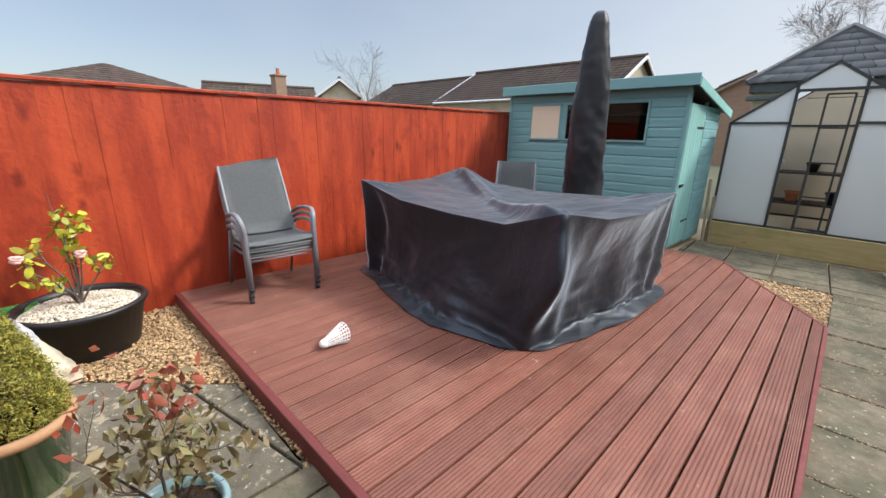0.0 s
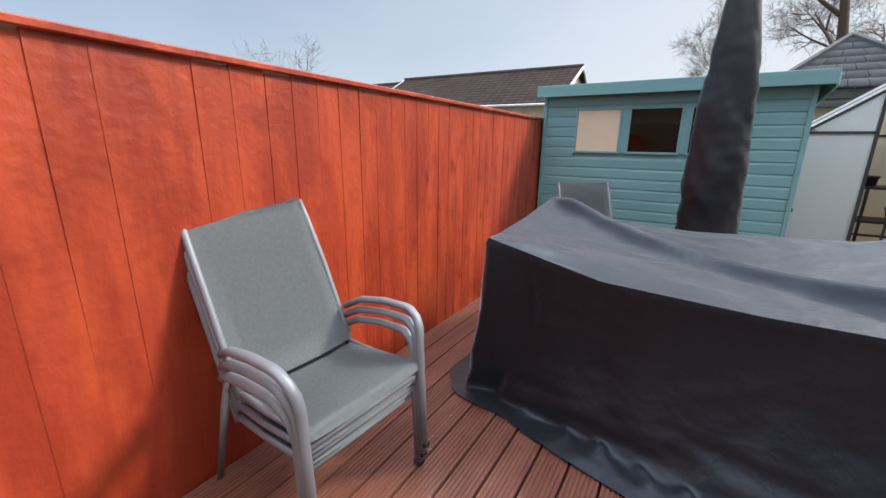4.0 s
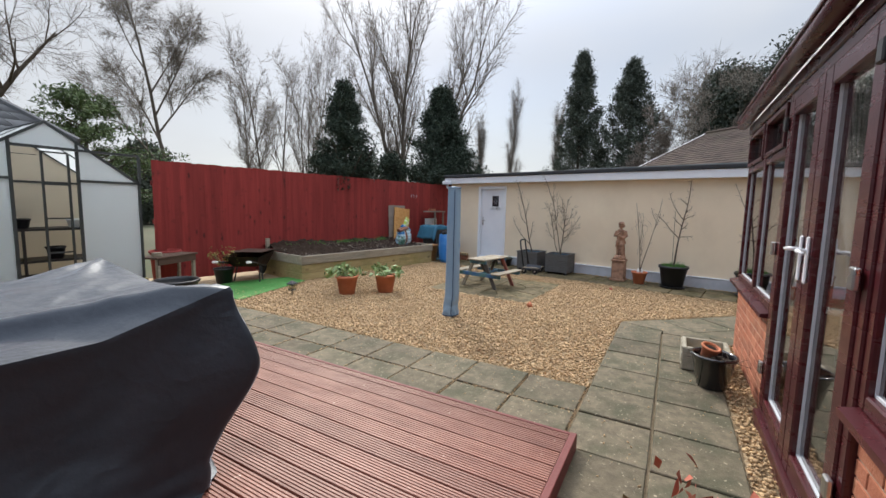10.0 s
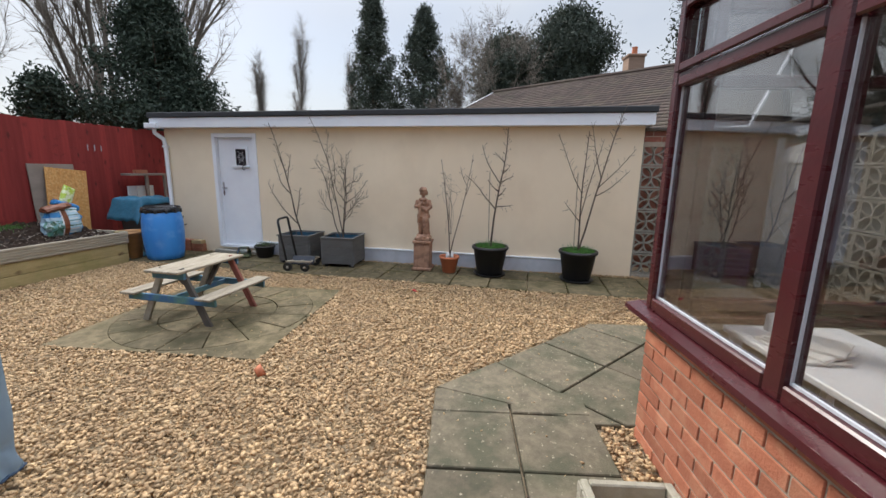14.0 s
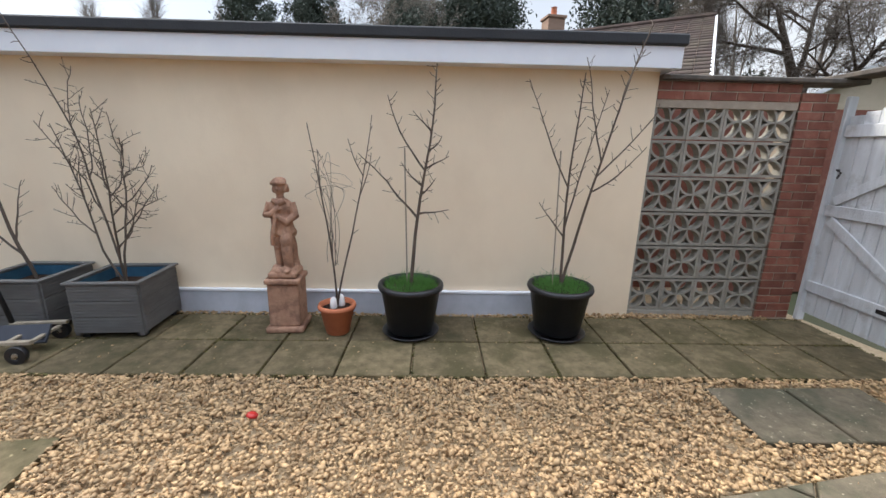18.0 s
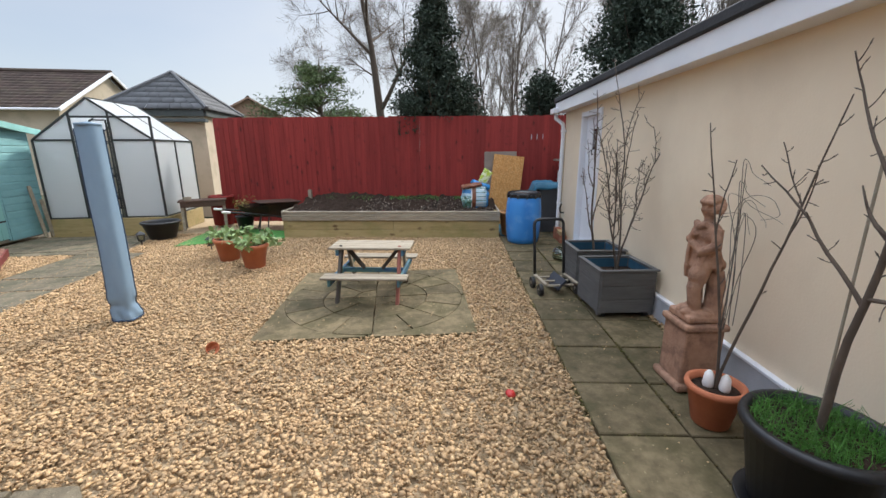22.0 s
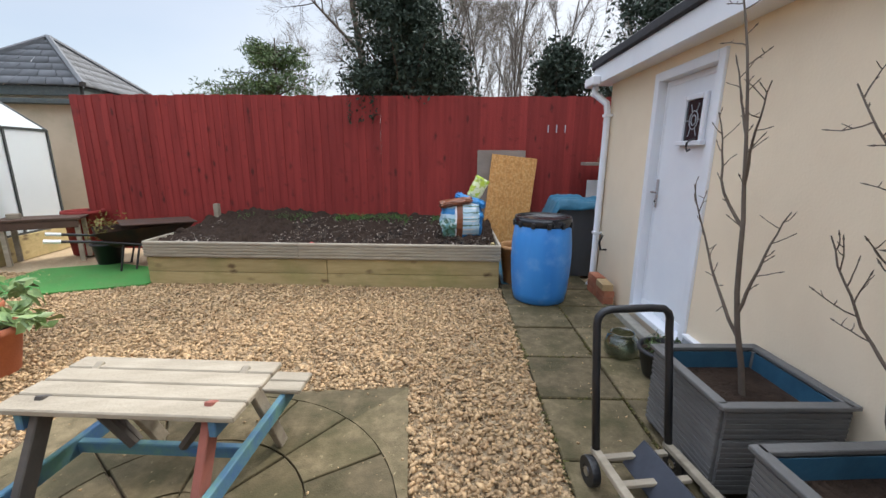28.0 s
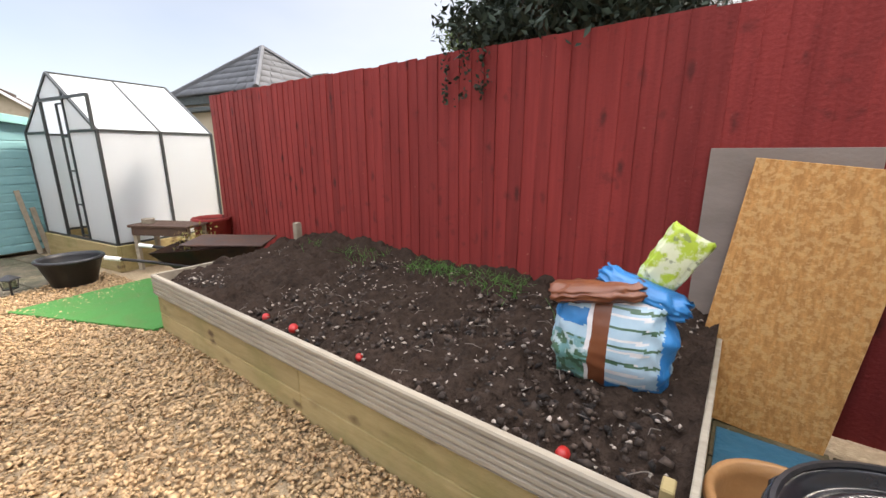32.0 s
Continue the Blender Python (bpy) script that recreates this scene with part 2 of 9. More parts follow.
def milky(name, color, clear=0.35, see=0.0):
    """Twin-wall sheet: white, letting part of the light through."""
    m = bpy.data.materials.new(name)
    m.use_nodes = True
    nt = m.node_tree
    b = nt.nodes["Principled BSDF"]
    b.inputs["Base Color"].default_value = (*color, 1)
    b.inputs["Roughness"].default_value = 0.35
    tl = nt.nodes.new("ShaderNodeBsdfTranslucent")
    tl.inputs["Color"].default_value = (*color, 1)
    mx = nt.nodes.new("ShaderNodeMixShader")
    mx.inputs["Fac"].default_value = clear
    nt.links.new(b.outputs["BSDF"], mx.inputs[1])
    nt.links.new(tl.outputs["BSDF"], mx.inputs[2])
    last = mx
    if see:
        tp = nt.nodes.new("ShaderNodeBsdfTransparent")
        last = nt.nodes.new("ShaderNodeMixShader")
        last.inputs["Fac"].default_value = see
        nt.links.new(mx.outputs["Shader"], last.inputs[1])
        nt.links.new(tp.outputs["BSDF"], last.inputs[2])
    nt.links.new(last.outputs["Shader"], nt.nodes["Material Output"].inputs["Surface"])
    return m


M = {}
M["orange"] = mat("orange_fence_stain", (0.46, 0.06624, 0.02208), (0.3036, 0.03312, 0.01196), (6, 6, 1.1), 0.46, 0.42, 26, rand=0.05, stain=(0.24, 0.024, 0.010), sscale=4.2, samt=0.6, sedge=(0.54, 0.66), soft=(0.40, 0.60), knot=(0.17, 0.016, 0.008), kscale=(6.5, 6.5, 3.0), kshare=0.5)
M["redwood"] = mat("red_fence_stain", (0.275, 0.035, 0.030), (0.19, 0.023, 0.020), (16, 16, 1.0), 0.75, 0.35, 50, rand=0.15, stain=(0.12, 0.019, 0.016), sscale=9.0, samt=0.6, sedge=(0.60, 0.72), spec=0.3, knot=(0.075, 0.014, 0.012), kscale=(9.0, 9.0, 3.6), kshare=0.5, speck=(0.36, 0.13, 0.10), spscale=30, spedge=(0.74, 0.80))
M["deck"] = mat("red_brown_decking", (0.212, 0.080, 0.053), (0.143, 0.049, 0.032), (16, 2.0, 16), 0.5, 0.3, 90, rand=0.15, speck=(0.46, 0.32, 0.26), spscale=26, spedge=(0.72, 0.77), stain=(0.30, 0.145, 0.105), sscale=2.6, samt=0.4, sedge=(0.5, 0.7))
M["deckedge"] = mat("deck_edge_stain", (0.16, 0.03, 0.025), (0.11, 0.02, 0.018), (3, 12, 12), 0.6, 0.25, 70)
M["teal"] = mat("teal_shed_paint", (0.20, 0.40, 0.41), (0.165, 0.345, 0.36), (1.5, 6, 12), 0.6, 0.12, 60, rand=0.05)
M["teal2"] = mat("teal_shed_door_paint", (0.24, 0.49, 0.45), (0.205, 0.43, 0.40), (6, 6, 1), 0.6, 0.12, 60, rand=0.04)
M["felt"] = mat("mineral_roof_felt", (0.10, 0.12, 0.12), (0.06, 0.07, 0.07), (30, 30, 30), 0.95, 0.3, 200)
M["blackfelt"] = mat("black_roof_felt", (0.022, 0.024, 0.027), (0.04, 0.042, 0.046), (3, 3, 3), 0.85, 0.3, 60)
M["render"] = mat("cream_wall_render", (0.80, 0.675, 0.495), (0.75, 0.625, 0.455), (1.6, 1.6, 0.9), 0.92, 0.2, 70, stain=(0.69, 0.57, 0.41), sscale=0.9, samt=0.5, bdist=0.006)
M["white"] = mat("white_upvc", (0.78, 0.80, 0.83), (0.72, 0.74, 0.78), (3, 3, 3), 0.32, 0.04, 30)
M["plinth"] = mat("pale_plinth_paint", (0.50, 0.52, 0.56), (0.40, 0.42, 0.45), (5, 5, 5), 0.85, 0.3, 90)
M["slab"] = mat("concrete_paving", (0.168, 0.138, 0.092), (0.092, 0.078, 0.055), (16, 16, 16), 0.9, 0.4, 130, rand=0.16, stain=(0.06, 0.062, 0.038), sscale=3.4, samt=0.75, sedge=(0.46, 0.62), spec=0.3, speck=(0.40, 0.35, 0.25), spscale=42, spedge=(0.67, 0.73))
M["slab_moss"] = mat("mossy_paving", (0.18, 0.138, 0.076), (0.080, 0.064, 0.034), (13, 13, 13), 0.86, 0.4, 130, rand=0.24, stain=(0.060, 0.052, 0.022), sscale=3.6, samt=0.8, sedge=(0.45, 0.62), spec=0.3, speck=(0.28, 0.23, 0.13), spscale=34, spedge=(0.69, 0.74))
M["slab_old"] = mat("lichened_concrete", (0.17, 0.148, 0.108), (0.085, 0.076, 0.056), (9, 9, 9), 0.92, 0.55, 120, rand=0.1, spec=0.25, speck=(0.45, 0.42, 0.34), spscale=30, stain=(0.34, 0.29, 0.20), sscale=14, samt=0.75, sedge=(0.56, 0.62))
M["moss"] = mat("moss_and_litter", (0.075, 0.085, 0.022), (0.11, 0.075, 0.035), (20, 20, 20), 0.95, 0.2, 90, island=0.5, spec=0.2)
M["bed"] = mat("gravel_bed", (0.46, 0.35, 0.22), (0.30, 0.22, 0.13), (28, 28, 28), 0.95, 0.6, 60)
M["stones"] = mat("angular_gravel", (0.47, 0.325, 0.172), (0.34, 0.215, 0.108), (9, 9, 9), 0.75, 0.2, 150, island=0.36, stain=(0.30, 0.195, 0.11), sscale=2.3, samt=0.3, sedge=(0.5, 0.72))
M["stones_white"] = mat("white_chippings", (0.66, 0.60, 0.49), (0.52, 0.46, 0.36), (20, 20, 20), 0.8, 0.2, 150, island=0.25)
M["grass"] = mat("rough_ground", (0.06, 0.075, 0.03), (0.09, 0.075, 0.045), (0.6, 0.6, 0.6), 0.95, 0.4, 20)
M["turf"] = mat("artificial_turf", (0.035, 0.16, 0.025), (0.05, 0.21, 0.04), (40, 40, 40), 0.85, 0.5, 300, stain=(0.07, 0.15, 0.03), sscale=5, samt=0.5)
M["rosewood"] = mat("rosewood_upvc", (0.062, 0.010, 0.013), (0.045, 0.007, 0.010), (3, 3, 14), 0.28, 0.05, 60, spec=0.5)
M["brick"] = mat("red_brick", (0.40, 0.145, 0.08), (0.30, 0.10, 0.055), (9, 9, 9), 0.88, 0.4, 90, rand=0.22, stain=(0.46, 0.22, 0.13), sscale=8, samt=0.5)
M["pierbrick"] = mat("dark_red_brick", (0.24, 0.085, 0.055), (0.17, 0.058, 0.038), (9, 9, 9), 0.9, 0.4, 90, rand=0.25, stain=(0.30, 0.15, 0.10), sscale=8, samt=0.5)
M["mortar"] = mat("mortar", (0.36, 0.30, 0.23), (0.28, 0.23, 0.18), (20, 20, 20), 0.95, 0.4, 120)
M["block"] = mat("grey_concrete_block", (0.31, 0.29, 0.245), (0.23, 0.215, 0.18), (14, 14, 14), 0.93, 0.4, 120, rand=0.1)
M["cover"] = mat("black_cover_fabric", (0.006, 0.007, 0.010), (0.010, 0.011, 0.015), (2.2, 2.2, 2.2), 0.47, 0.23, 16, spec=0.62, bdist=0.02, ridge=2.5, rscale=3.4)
M["parasolcover"] = mat("black_coated_fabric", (0.011, 0.012, 0.015), (0.016, 0.017, 0.021), (3, 3, 3), 0.48, 0.1, 30, spec=0.4)
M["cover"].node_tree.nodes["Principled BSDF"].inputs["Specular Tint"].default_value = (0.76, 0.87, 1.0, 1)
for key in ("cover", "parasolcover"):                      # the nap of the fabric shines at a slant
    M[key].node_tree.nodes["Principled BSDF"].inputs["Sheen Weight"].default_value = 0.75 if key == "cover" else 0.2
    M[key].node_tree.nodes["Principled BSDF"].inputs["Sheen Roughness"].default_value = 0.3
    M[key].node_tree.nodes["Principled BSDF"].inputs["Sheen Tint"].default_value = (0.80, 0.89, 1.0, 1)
M["sleeve"] = mat("pale_blue_sleeve", (0.21, 0.31, 0.40), (0.17, 0.255, 0.345), (5, 5, 2), 0.6, 0.25, 16)
M["timber"] = mat("treated_timber", (0.40, 0.31, 0.145), (0.29, 0.22, 0.095), (2.2, 14, 22), 0.85, 0.3, 60, rand=0.12, stain=(0.20, 0.19, 0.06), sscale=2.6, samt=0.6, sedge=(0.5, 0.7), knot=(0.09, 0.05, 0.02), kscale=(4.0, 4.0, 7.5), kshare=0.5)
M["timber_top"] = mat("weathered_board", (0.40, 0.35, 0.265), (0.28, 0.24, 0.18), (2.5, 20, 20), 0.85, 0.3, 70, rand=0.1)
M["oldwood"] = mat("grey_weathered_wood", (0.33, 0.285, 0.215), (0.215, 0.18, 0.13), (3, 16, 16), 0.88, 0.3, 70, rand=0.12)
M["soil"] = mat("dark_garden_soil", (0.024, 0.016, 0.012), (0.055, 0.037, 0.027), (14, 14, 14), 0.97, 0.9, 45, bdist=0.03, spec=0.1)
M["terracotta"] = mat("terracotta", (0.50, 0.165, 0.075), (0.40, 0.125, 0.058), (7, 7, 7), 0.75, 0.2, 70)
M["stonefig"] = mat("weathered_terracotta", (0.42, 0.25, 0.165), (0.29, 0.165, 0.11), (12, 12, 12), 0.9, 0.5, 70, stain=(0.15, 0.085, 0.06), sscale=9, samt=0.65, spec=0.25)
M["blackplastic"] = mat("black_plastic", (0.0084, 0.009, 0.0108), (0.0144, 0.015, 0.0168), (9, 9, 9), 0.45, 0.1, 50)
M["greyplanter"] = mat("grey_painted_planks", (0.13, 0.128, 0.122), (0.095, 0.092, 0.088), (4, 4, 20), 0.75, 0.25, 60, rand=0.1)
M["blue"] = mat("blue_barrel_plastic", (0.045, 0.27, 0.68), (0.030, 0.20, 0.58), (7, 7, 1.2), 0.36, 0.06, 20, stain=(0.22, 0.43, 0.74), sscale=6, samt=0.5, sedge=(0.5, 0.72))
M["bark"] = mat("bark", (0.085, 0.062, 0.045), (0.052, 0.038, 0.028), (14, 14, 4), 0.9, 0.4, 50)
M["sapbark"] = mat("sapling_bark", (0.125, 0.095, 0.07), (0.065, 0.048, 0.036), (14, 14, 6), 0.85, 0.2, 60)
M["greybark"] = mat("grey_bark", (0.14, 0.118, 0.098), (0.085, 0.07, 0.058), (6, 6, 2), 0.9, 0.3, 20)
M["twig"] = mat("fine_twigs", (0.19, 0.16, 0.135), (0.14, 0.115, 0.095), (6, 6, 2), 0.9, 0.0)
M["leafdark"] = mat("dark_holly_leaves", (0.024, 0.038, 0.027), (0.044, 0.062, 0.042), (3, 3, 3), 0.7, 0.0, island=0.3, spec=0.25)
M["leafcypress"] = mat("cypress_foliage", (0.042, 0.056, 0.044), (0.070, 0.084, 0.064), (1.5, 1.5, 1.5), 0.9, 0.0, island=0.35)
M["leafgreen"] = mat("conifer_foliage", (0.045, 0.085, 0.028), (0.085, 0.12, 0.035), (3, 3, 3), 0.7, 0.0, island=0.35)
M["rooftile"] = mat("brown_roof_tiles", (0.078, 0.050, 0.040), (0.046, 0.032, 0.027), (3, 3, 3), 0.9, 0.4, 30, island=0.2, stain=(0.092, 0.08, 0.05), sscale=1.2, samt=0.4)
M["slate"] = mat("grey_slates", (0.115, 0.12, 0.13), (0.08, 0.085, 0.092), (4, 4, 4), 0.75, 0.3, 30, island=0.14)
M["housebrick"] = mat("far_house_brick", (0.30, 0.20, 0.145), (0.24, 0.155, 0.11), (3, 3, 12), 0.9, 0.3, 20)
M["chairfabric"] = mat("grey_mesh_fabric", (0.19, 0.205, 0.21), (0.155, 0.17, 0.175), (60, 60, 60), 0.8, 0.15, 400)
M["chairmetal"] = mat("grey_powder_coat", (0.235, 0.245, 0.27), (0.20, 0.21, 0.23), (6, 6, 6), 0.5, 0.05, 60, metal=0.3)
M["darkmetal"] = mat("dark_metal", (0.03, 0.03, 0.032), (0.045, 0.04, 0.038), (9, 9, 9), 0.5, 0.1, 60, metal=0.5)
M["ghframe"] = mat("dark_aluminium", (0.045, 0.05, 0.05), (0.06, 0.065, 0.065), (9, 9, 9), 0.45, 0.05, 60, metal=0.5)
M["poly"] = milky("twinwall_sheet", (0.80, 0.83, 0.84), 0.6, 0.16)
M["polyold"] = milky("yellowed_sheet", (0.60, 0.56, 0.48), 0.55)
M["polyroof"] = milky("conservatory_roof_sheet", (0.82, 0.81, 0.78), 0.7)
M["glass"] = glassy("window_glass", clear=0.80, low=0.08)
# half clear and low in gloss, to keep the shed windows dark
M["dimglass"] = glassy("dim_shed_glass", clear=0.5, low=0.035)
M["darkglass"] = mat("dark_leaded_glass", (0.012, 0.014, 0.016), (0.03, 0.034, 0.038), (20, 20, 20), 0.12, 0.1, 60)
M["steel"] = mat("satin_steel", (0.62, 0.62, 0.62), (0.52, 0.52, 0.53), (9, 9, 9), 0.28, 0.03, 60, metal=1.0)
M["osb"] = mat("strand_board", (0.62, 0.305, 0.090), (0.45, 0.21, 0.058), (48, 48, 14), 0.75, 0.25, 60, soft=(0.38, 0.60), stain=(0.68, 0.41, 0.165), sscale=34, samt=0.6, sedge=(0.5, 0.56))
M["ply"] = mat("grey_ply", (0.27, 0.22, 0.185), (0.21, 0.17, 0.14), (3, 3, 9), 0.85, 0.15, 60)
M["tarp"] = mat("teal_tarpaulin", (0.024, 0.15, 0.24), (0.018, 0.115, 0.19), (6, 6, 6), 0.5, 0.35, 20, bdist=0.02, ridge=2.0, rscale=3.0)
M["curtain"] = mat("pale_curtain", (0.82, 0.86, 0.84), (0.74, 0.79, 0.77), (9, 9, 1), 0.85, 0.15, 60)
# colour darkened to stand for the dim room behind the glass
M["inside"] = mat("dimmed_room_wall", (0.26, 0.235, 0.21), (0.21, 0.19, 0.17), (1, 1, 1), 0.9, 0.05, 20)
M["carpet"] = mat("worn_floor_tiles", (0.22, 0.19, 0.16), (0.17, 0.145, 0.12), (8, 8, 8), 0.9, 0.2, 90)

# ---- helpers for meshes and things ----
def mesh_of(bm, name, material, smooth=False):
    me = bpy.data.meshes.new(name)
    bm.to_mesh(me)
    bm.free()
    if material:
        me.materials.append(material)
    if smooth:
        me.shade_smooth()
    return me


def raw(name, verts, faces, material, smooth=False):
    me = bpy.data.meshes.new(name)
    me.from_pydata(verts, [], faces)
    me.materials.append(material)
    if smooth:
        me.shade_smooth()
    me.update()
    return me


def part(name, bm, material, parent, label="", smooth=False, m=None):
    """Links a bmesh (or a mesh) as one mesh object under a thing or a part."""
    me = mesh_of(bm, name, material, smooth) if isinstance(bm, bmesh.types.BMesh) else bm
    ob = new(name, me)
    ob.parent = parent
    if m is not None:
        ob.matrix_basis = m
    if label:
        ob["label"] = label
    return ob


def thing(name, label, category, m=None, group="", kind=""):
    ob = new(name)
    if m is not None:
        ob.matrix_basis = m
    return tagged(ob, label, category, group, kind)


def solid(name, bm, material, label, category="", m=None, kind="", smooth=False, group=""):
    """A thing that is one mesh."""
    ob = new(name, mesh_of(bm, name, material, smooth) if isinstance(bm, bmesh.types.BMesh) else bm)
    if m is not None:
        ob.matrix_basis = m
    return tagged(ob, label, category, group, kind)


def box(bm, lo, hi, bevel=0.0, m=None, seg=1):
    r = bmesh.ops.create_cube(bm, size=1.0)
    vs = r["verts"]
    c = [(a + b) / 2 for a, b in zip(lo, hi)]
    s = [abs(b - a) for a, b in zip(lo, hi)]
    for v in vs:
        v.co = Vector((v.co.x * s[0] + c[0], v.co.y * s[1] + c[1], v.co.z * s[2] + c[2]))
    if bevel:
        es = list({e for v in vs for e in v.link_edges})
        out = bmesh.ops.bevel(bm, geom=es, offset=bevel, segments=seg, affect="EDGES", profile=0.5)
        vs = list({v for f in out["faces"] for v in f.verts} | {v for v in vs if v.is_valid})
    if m is not None:
        for v in vs:
            if v.is_valid:
                v.co = m @ v.co
    return vs


def B(lo, hi, bevel=0.0, m=None, seg=1):
    bm = bmesh.new()
    box(bm, lo, hi, bevel, m, seg)
    return bm


def prism(poly, z0, z1, bevel=0.0):
    """An upright block on a polygon."""
    bm = bmesh.new()
    a = [bm.verts.new((x, y, z0)) for x, y in poly]
    b = [bm.verts.new((x, y, z1)) for x, y in poly]
    n = len(poly)
    bm.faces.new(a[::-1])
    top = bm.faces.new(b)
    for i in range(n):
        bm.faces.new((a[i], a[(i + 1) % n], b[(i + 1) % n], b[i]))
    if bevel:
        bmesh.ops.bevel(bm, geom=list(top.edges), offset=bevel, segments=1, affect="EDGES")
    bmesh.ops.recalc_face_normals(bm, faces=bm.faces)
    return bm


def lathe(profile, n=28, bm=None, squash=1.0):
    """Turns a profile of (radius, height) round the upright axis."""
    bm = bm or bmesh.new()
    rings = []
    for r, z in profile:
        if r < 1e-5:
            rings.append([bm.verts.new((0, 0, z))])
        else:
            rings.append([bm.verts.new((r * math.cos(2 * math.pi * i / n), squash * r * math.sin(2 * math.pi * i / n), z)) for i in range(n)])
    for a, b in zip(rings, rings[1:]):
        for i in range(n):
            j = (i + 1) % n
            if len(a) == 1 and len(b) == 1:
                continue
            if len(a) == 1:
                bm.faces.new((a[0], b[i], b[j]))
            elif len(b) == 1:
                bm.faces.new((a[i], a[j], b[0]))
            else:
                bm.faces.new((a[i], a[j], b[j], b[i]))
    bmesh.ops.recalc_face_normals(bm, faces=bm.faces)
    return bm


def tube(points, radius, n=8, bm=None, closed=False, cap=True):
    """A round bar along points; radius may be a list."""
    bm = bm or bmesh.new()
    pts = [Vector(p) for p in points]
    rad = radius if isinstance(radius, (list, tuple)) else [radius] * len(pts)
    rings = []
    ref = None
    for i, p in enumerate(pts):
        if closed:
            d = pts[(i + 1) % len(pts)] - pts[i - 1]
        else:
            d = pts[min(i + 1, len(pts) - 1)] - pts[max(i - 1, 0)]
        d.normalize()
        if ref is None:
            ref = d.orthogonal().normalized()
        ref = (ref - d * ref.dot(d)).normalized()
        side = d.cross(ref)
        rings.append([bm.verts.new(p + rad[i] * (math.cos(2 * math.pi * k / n) * ref + math.sin(2 * math.pi * k / n) * side)) for k in range(n)])
    pairs = list(zip(rings, rings[1:])) + ([(rings[-1], rings[0])] if closed else [])
    for a, b in pairs:
        for k in range(n):
            bm.faces.new((a[k], a[(k + 1) % n], b[(k + 1) % n], b[k]))
    if cap and not closed:
        bm.faces.new(rings[0][::-1])
        bm.faces.new(rings[-1])
    return bm


# the garage, its path, the red fence and the raised bed stand in a frame of their own, turned by 9 degrees
GX, GY, GA = 6.50, -1.90, 9.0


def G(u=0.0, v=0.0, z=0.0, turn=0.0):
    a = radians(GA)
    return pose(GX + u * math.cos(a) + v * math.sin(a), GY - u * math.sin(a) + v * math.cos(a), z, 0, 0, -GA + turn)


GM = G()


def gxy(u, v):
    p = GM @ Vector((u, v, 0))
    return p.x, p.y


FLOOR = -0.03
DECK = 0.07

# ---- ground ----
bm = bmesh.new()
bmesh.ops.create_grid(bm, x_segments=40, y_segments=40, size=1500)
solid("ground", bm, M["grass"], "rough grassy earth round the garden", "ground", pose(0, 0, -0.13), kind="structure")


def clip(poly, a, b, c):
    """The part of a polygon where a*x + b*y <= c."""
    out = []
    for i, p in enumerate(poly):
        q = poly[(i + 1) % len(poly)]
        dp, dq = a * p[0] + b * p[1] - c, a * q[0] + b * q[1] - c
        if dp <= 0:
            out.append(p)
        if (dp < 0 < dq) or (dq < 0 < dp):
            k = dp / (dp - dq)
            out.append((p[0] + k * (q[0] - p[0]), p[1] + k * (q[1] - p[1])))
    return out


def clip_to(poly, region):
    """Clips poly to a convex region given anticlockwise."""
    for i, p in enumerate(region):
        q = region[(i + 1) % len(region)]
        a, b = q[1] - p[1], -(q[0] - p[0])
        poly = clip(poly, a, b, a * p[0] + b * p[1])
        if len(poly) < 3:
            return []
    return poly


def area(poly):
    return 0.5 * sum(p[0] * q[1] - q[0] * p[1] for p, q in zip(poly, poly[1:] + poly[:1]))


def shrink(poly, d):
    """Moves each side of a convex polygon inwards."""
    out = poly
    for i, p in enumerate(poly):
        q = poly[(i + 1) % len(poly)]
        l = math.hypot(q[0] - p[0], q[1] - p[1])
        if l < 1e-4:
            continue
        a, b = (q[1] - p[1]) / l, -(q[0] - p[0]) / l
        out = clip(out, a, b, a * p[0] + b * p[1] - d)
        if len(out) < 3:
            return []
    return out


rng = random.Random(7)


def slabs(parent, region, origin, angle, w, h, material, top=FLOOR, joint=0.007, jitter=0.004, shift=0.0):
    """Lays paving slabs over a convex region."""
    ca, sa = math.cos(radians(angle)), math.sin(radians(angle))
    us = [(x - origin[0]) * ca + (y - origin[1]) * sa for x, y in region]
    vs = [-(x - origin[0]) * sa + (y - origin[1]) * ca for x, y in region]
    for j in range(math.floor(min(vs) / h), math.ceil(max(vs) / h)):
        off = shift * (j % 2)
        for i in range(math.floor(min(us) / w) - 1, math.ceil(max(us) / w) + 1):
            cell = [((i + a) * w + off, (j + b) * h) for a, b in ((0, 0), (1, 0), (1, 1), (0, 1))]
            cell = [(origin[0] + u * ca - v * sa, origin[1] + u * sa + v * ca) for u, v in cell]
            cell = clip_to(cell, region)
            if len(cell) < 3 or area(cell) < 0.004:
                continue
            cell = shrink(cell, joint + rng.uniform(0, 0.003))
            if len(cell) < 3 or area(cell) < 0.003:
                continue
            part("slab", prism(cell, top - 0.045, top + rng.uniform(-jitter, jitter), 0.006), material, parent)


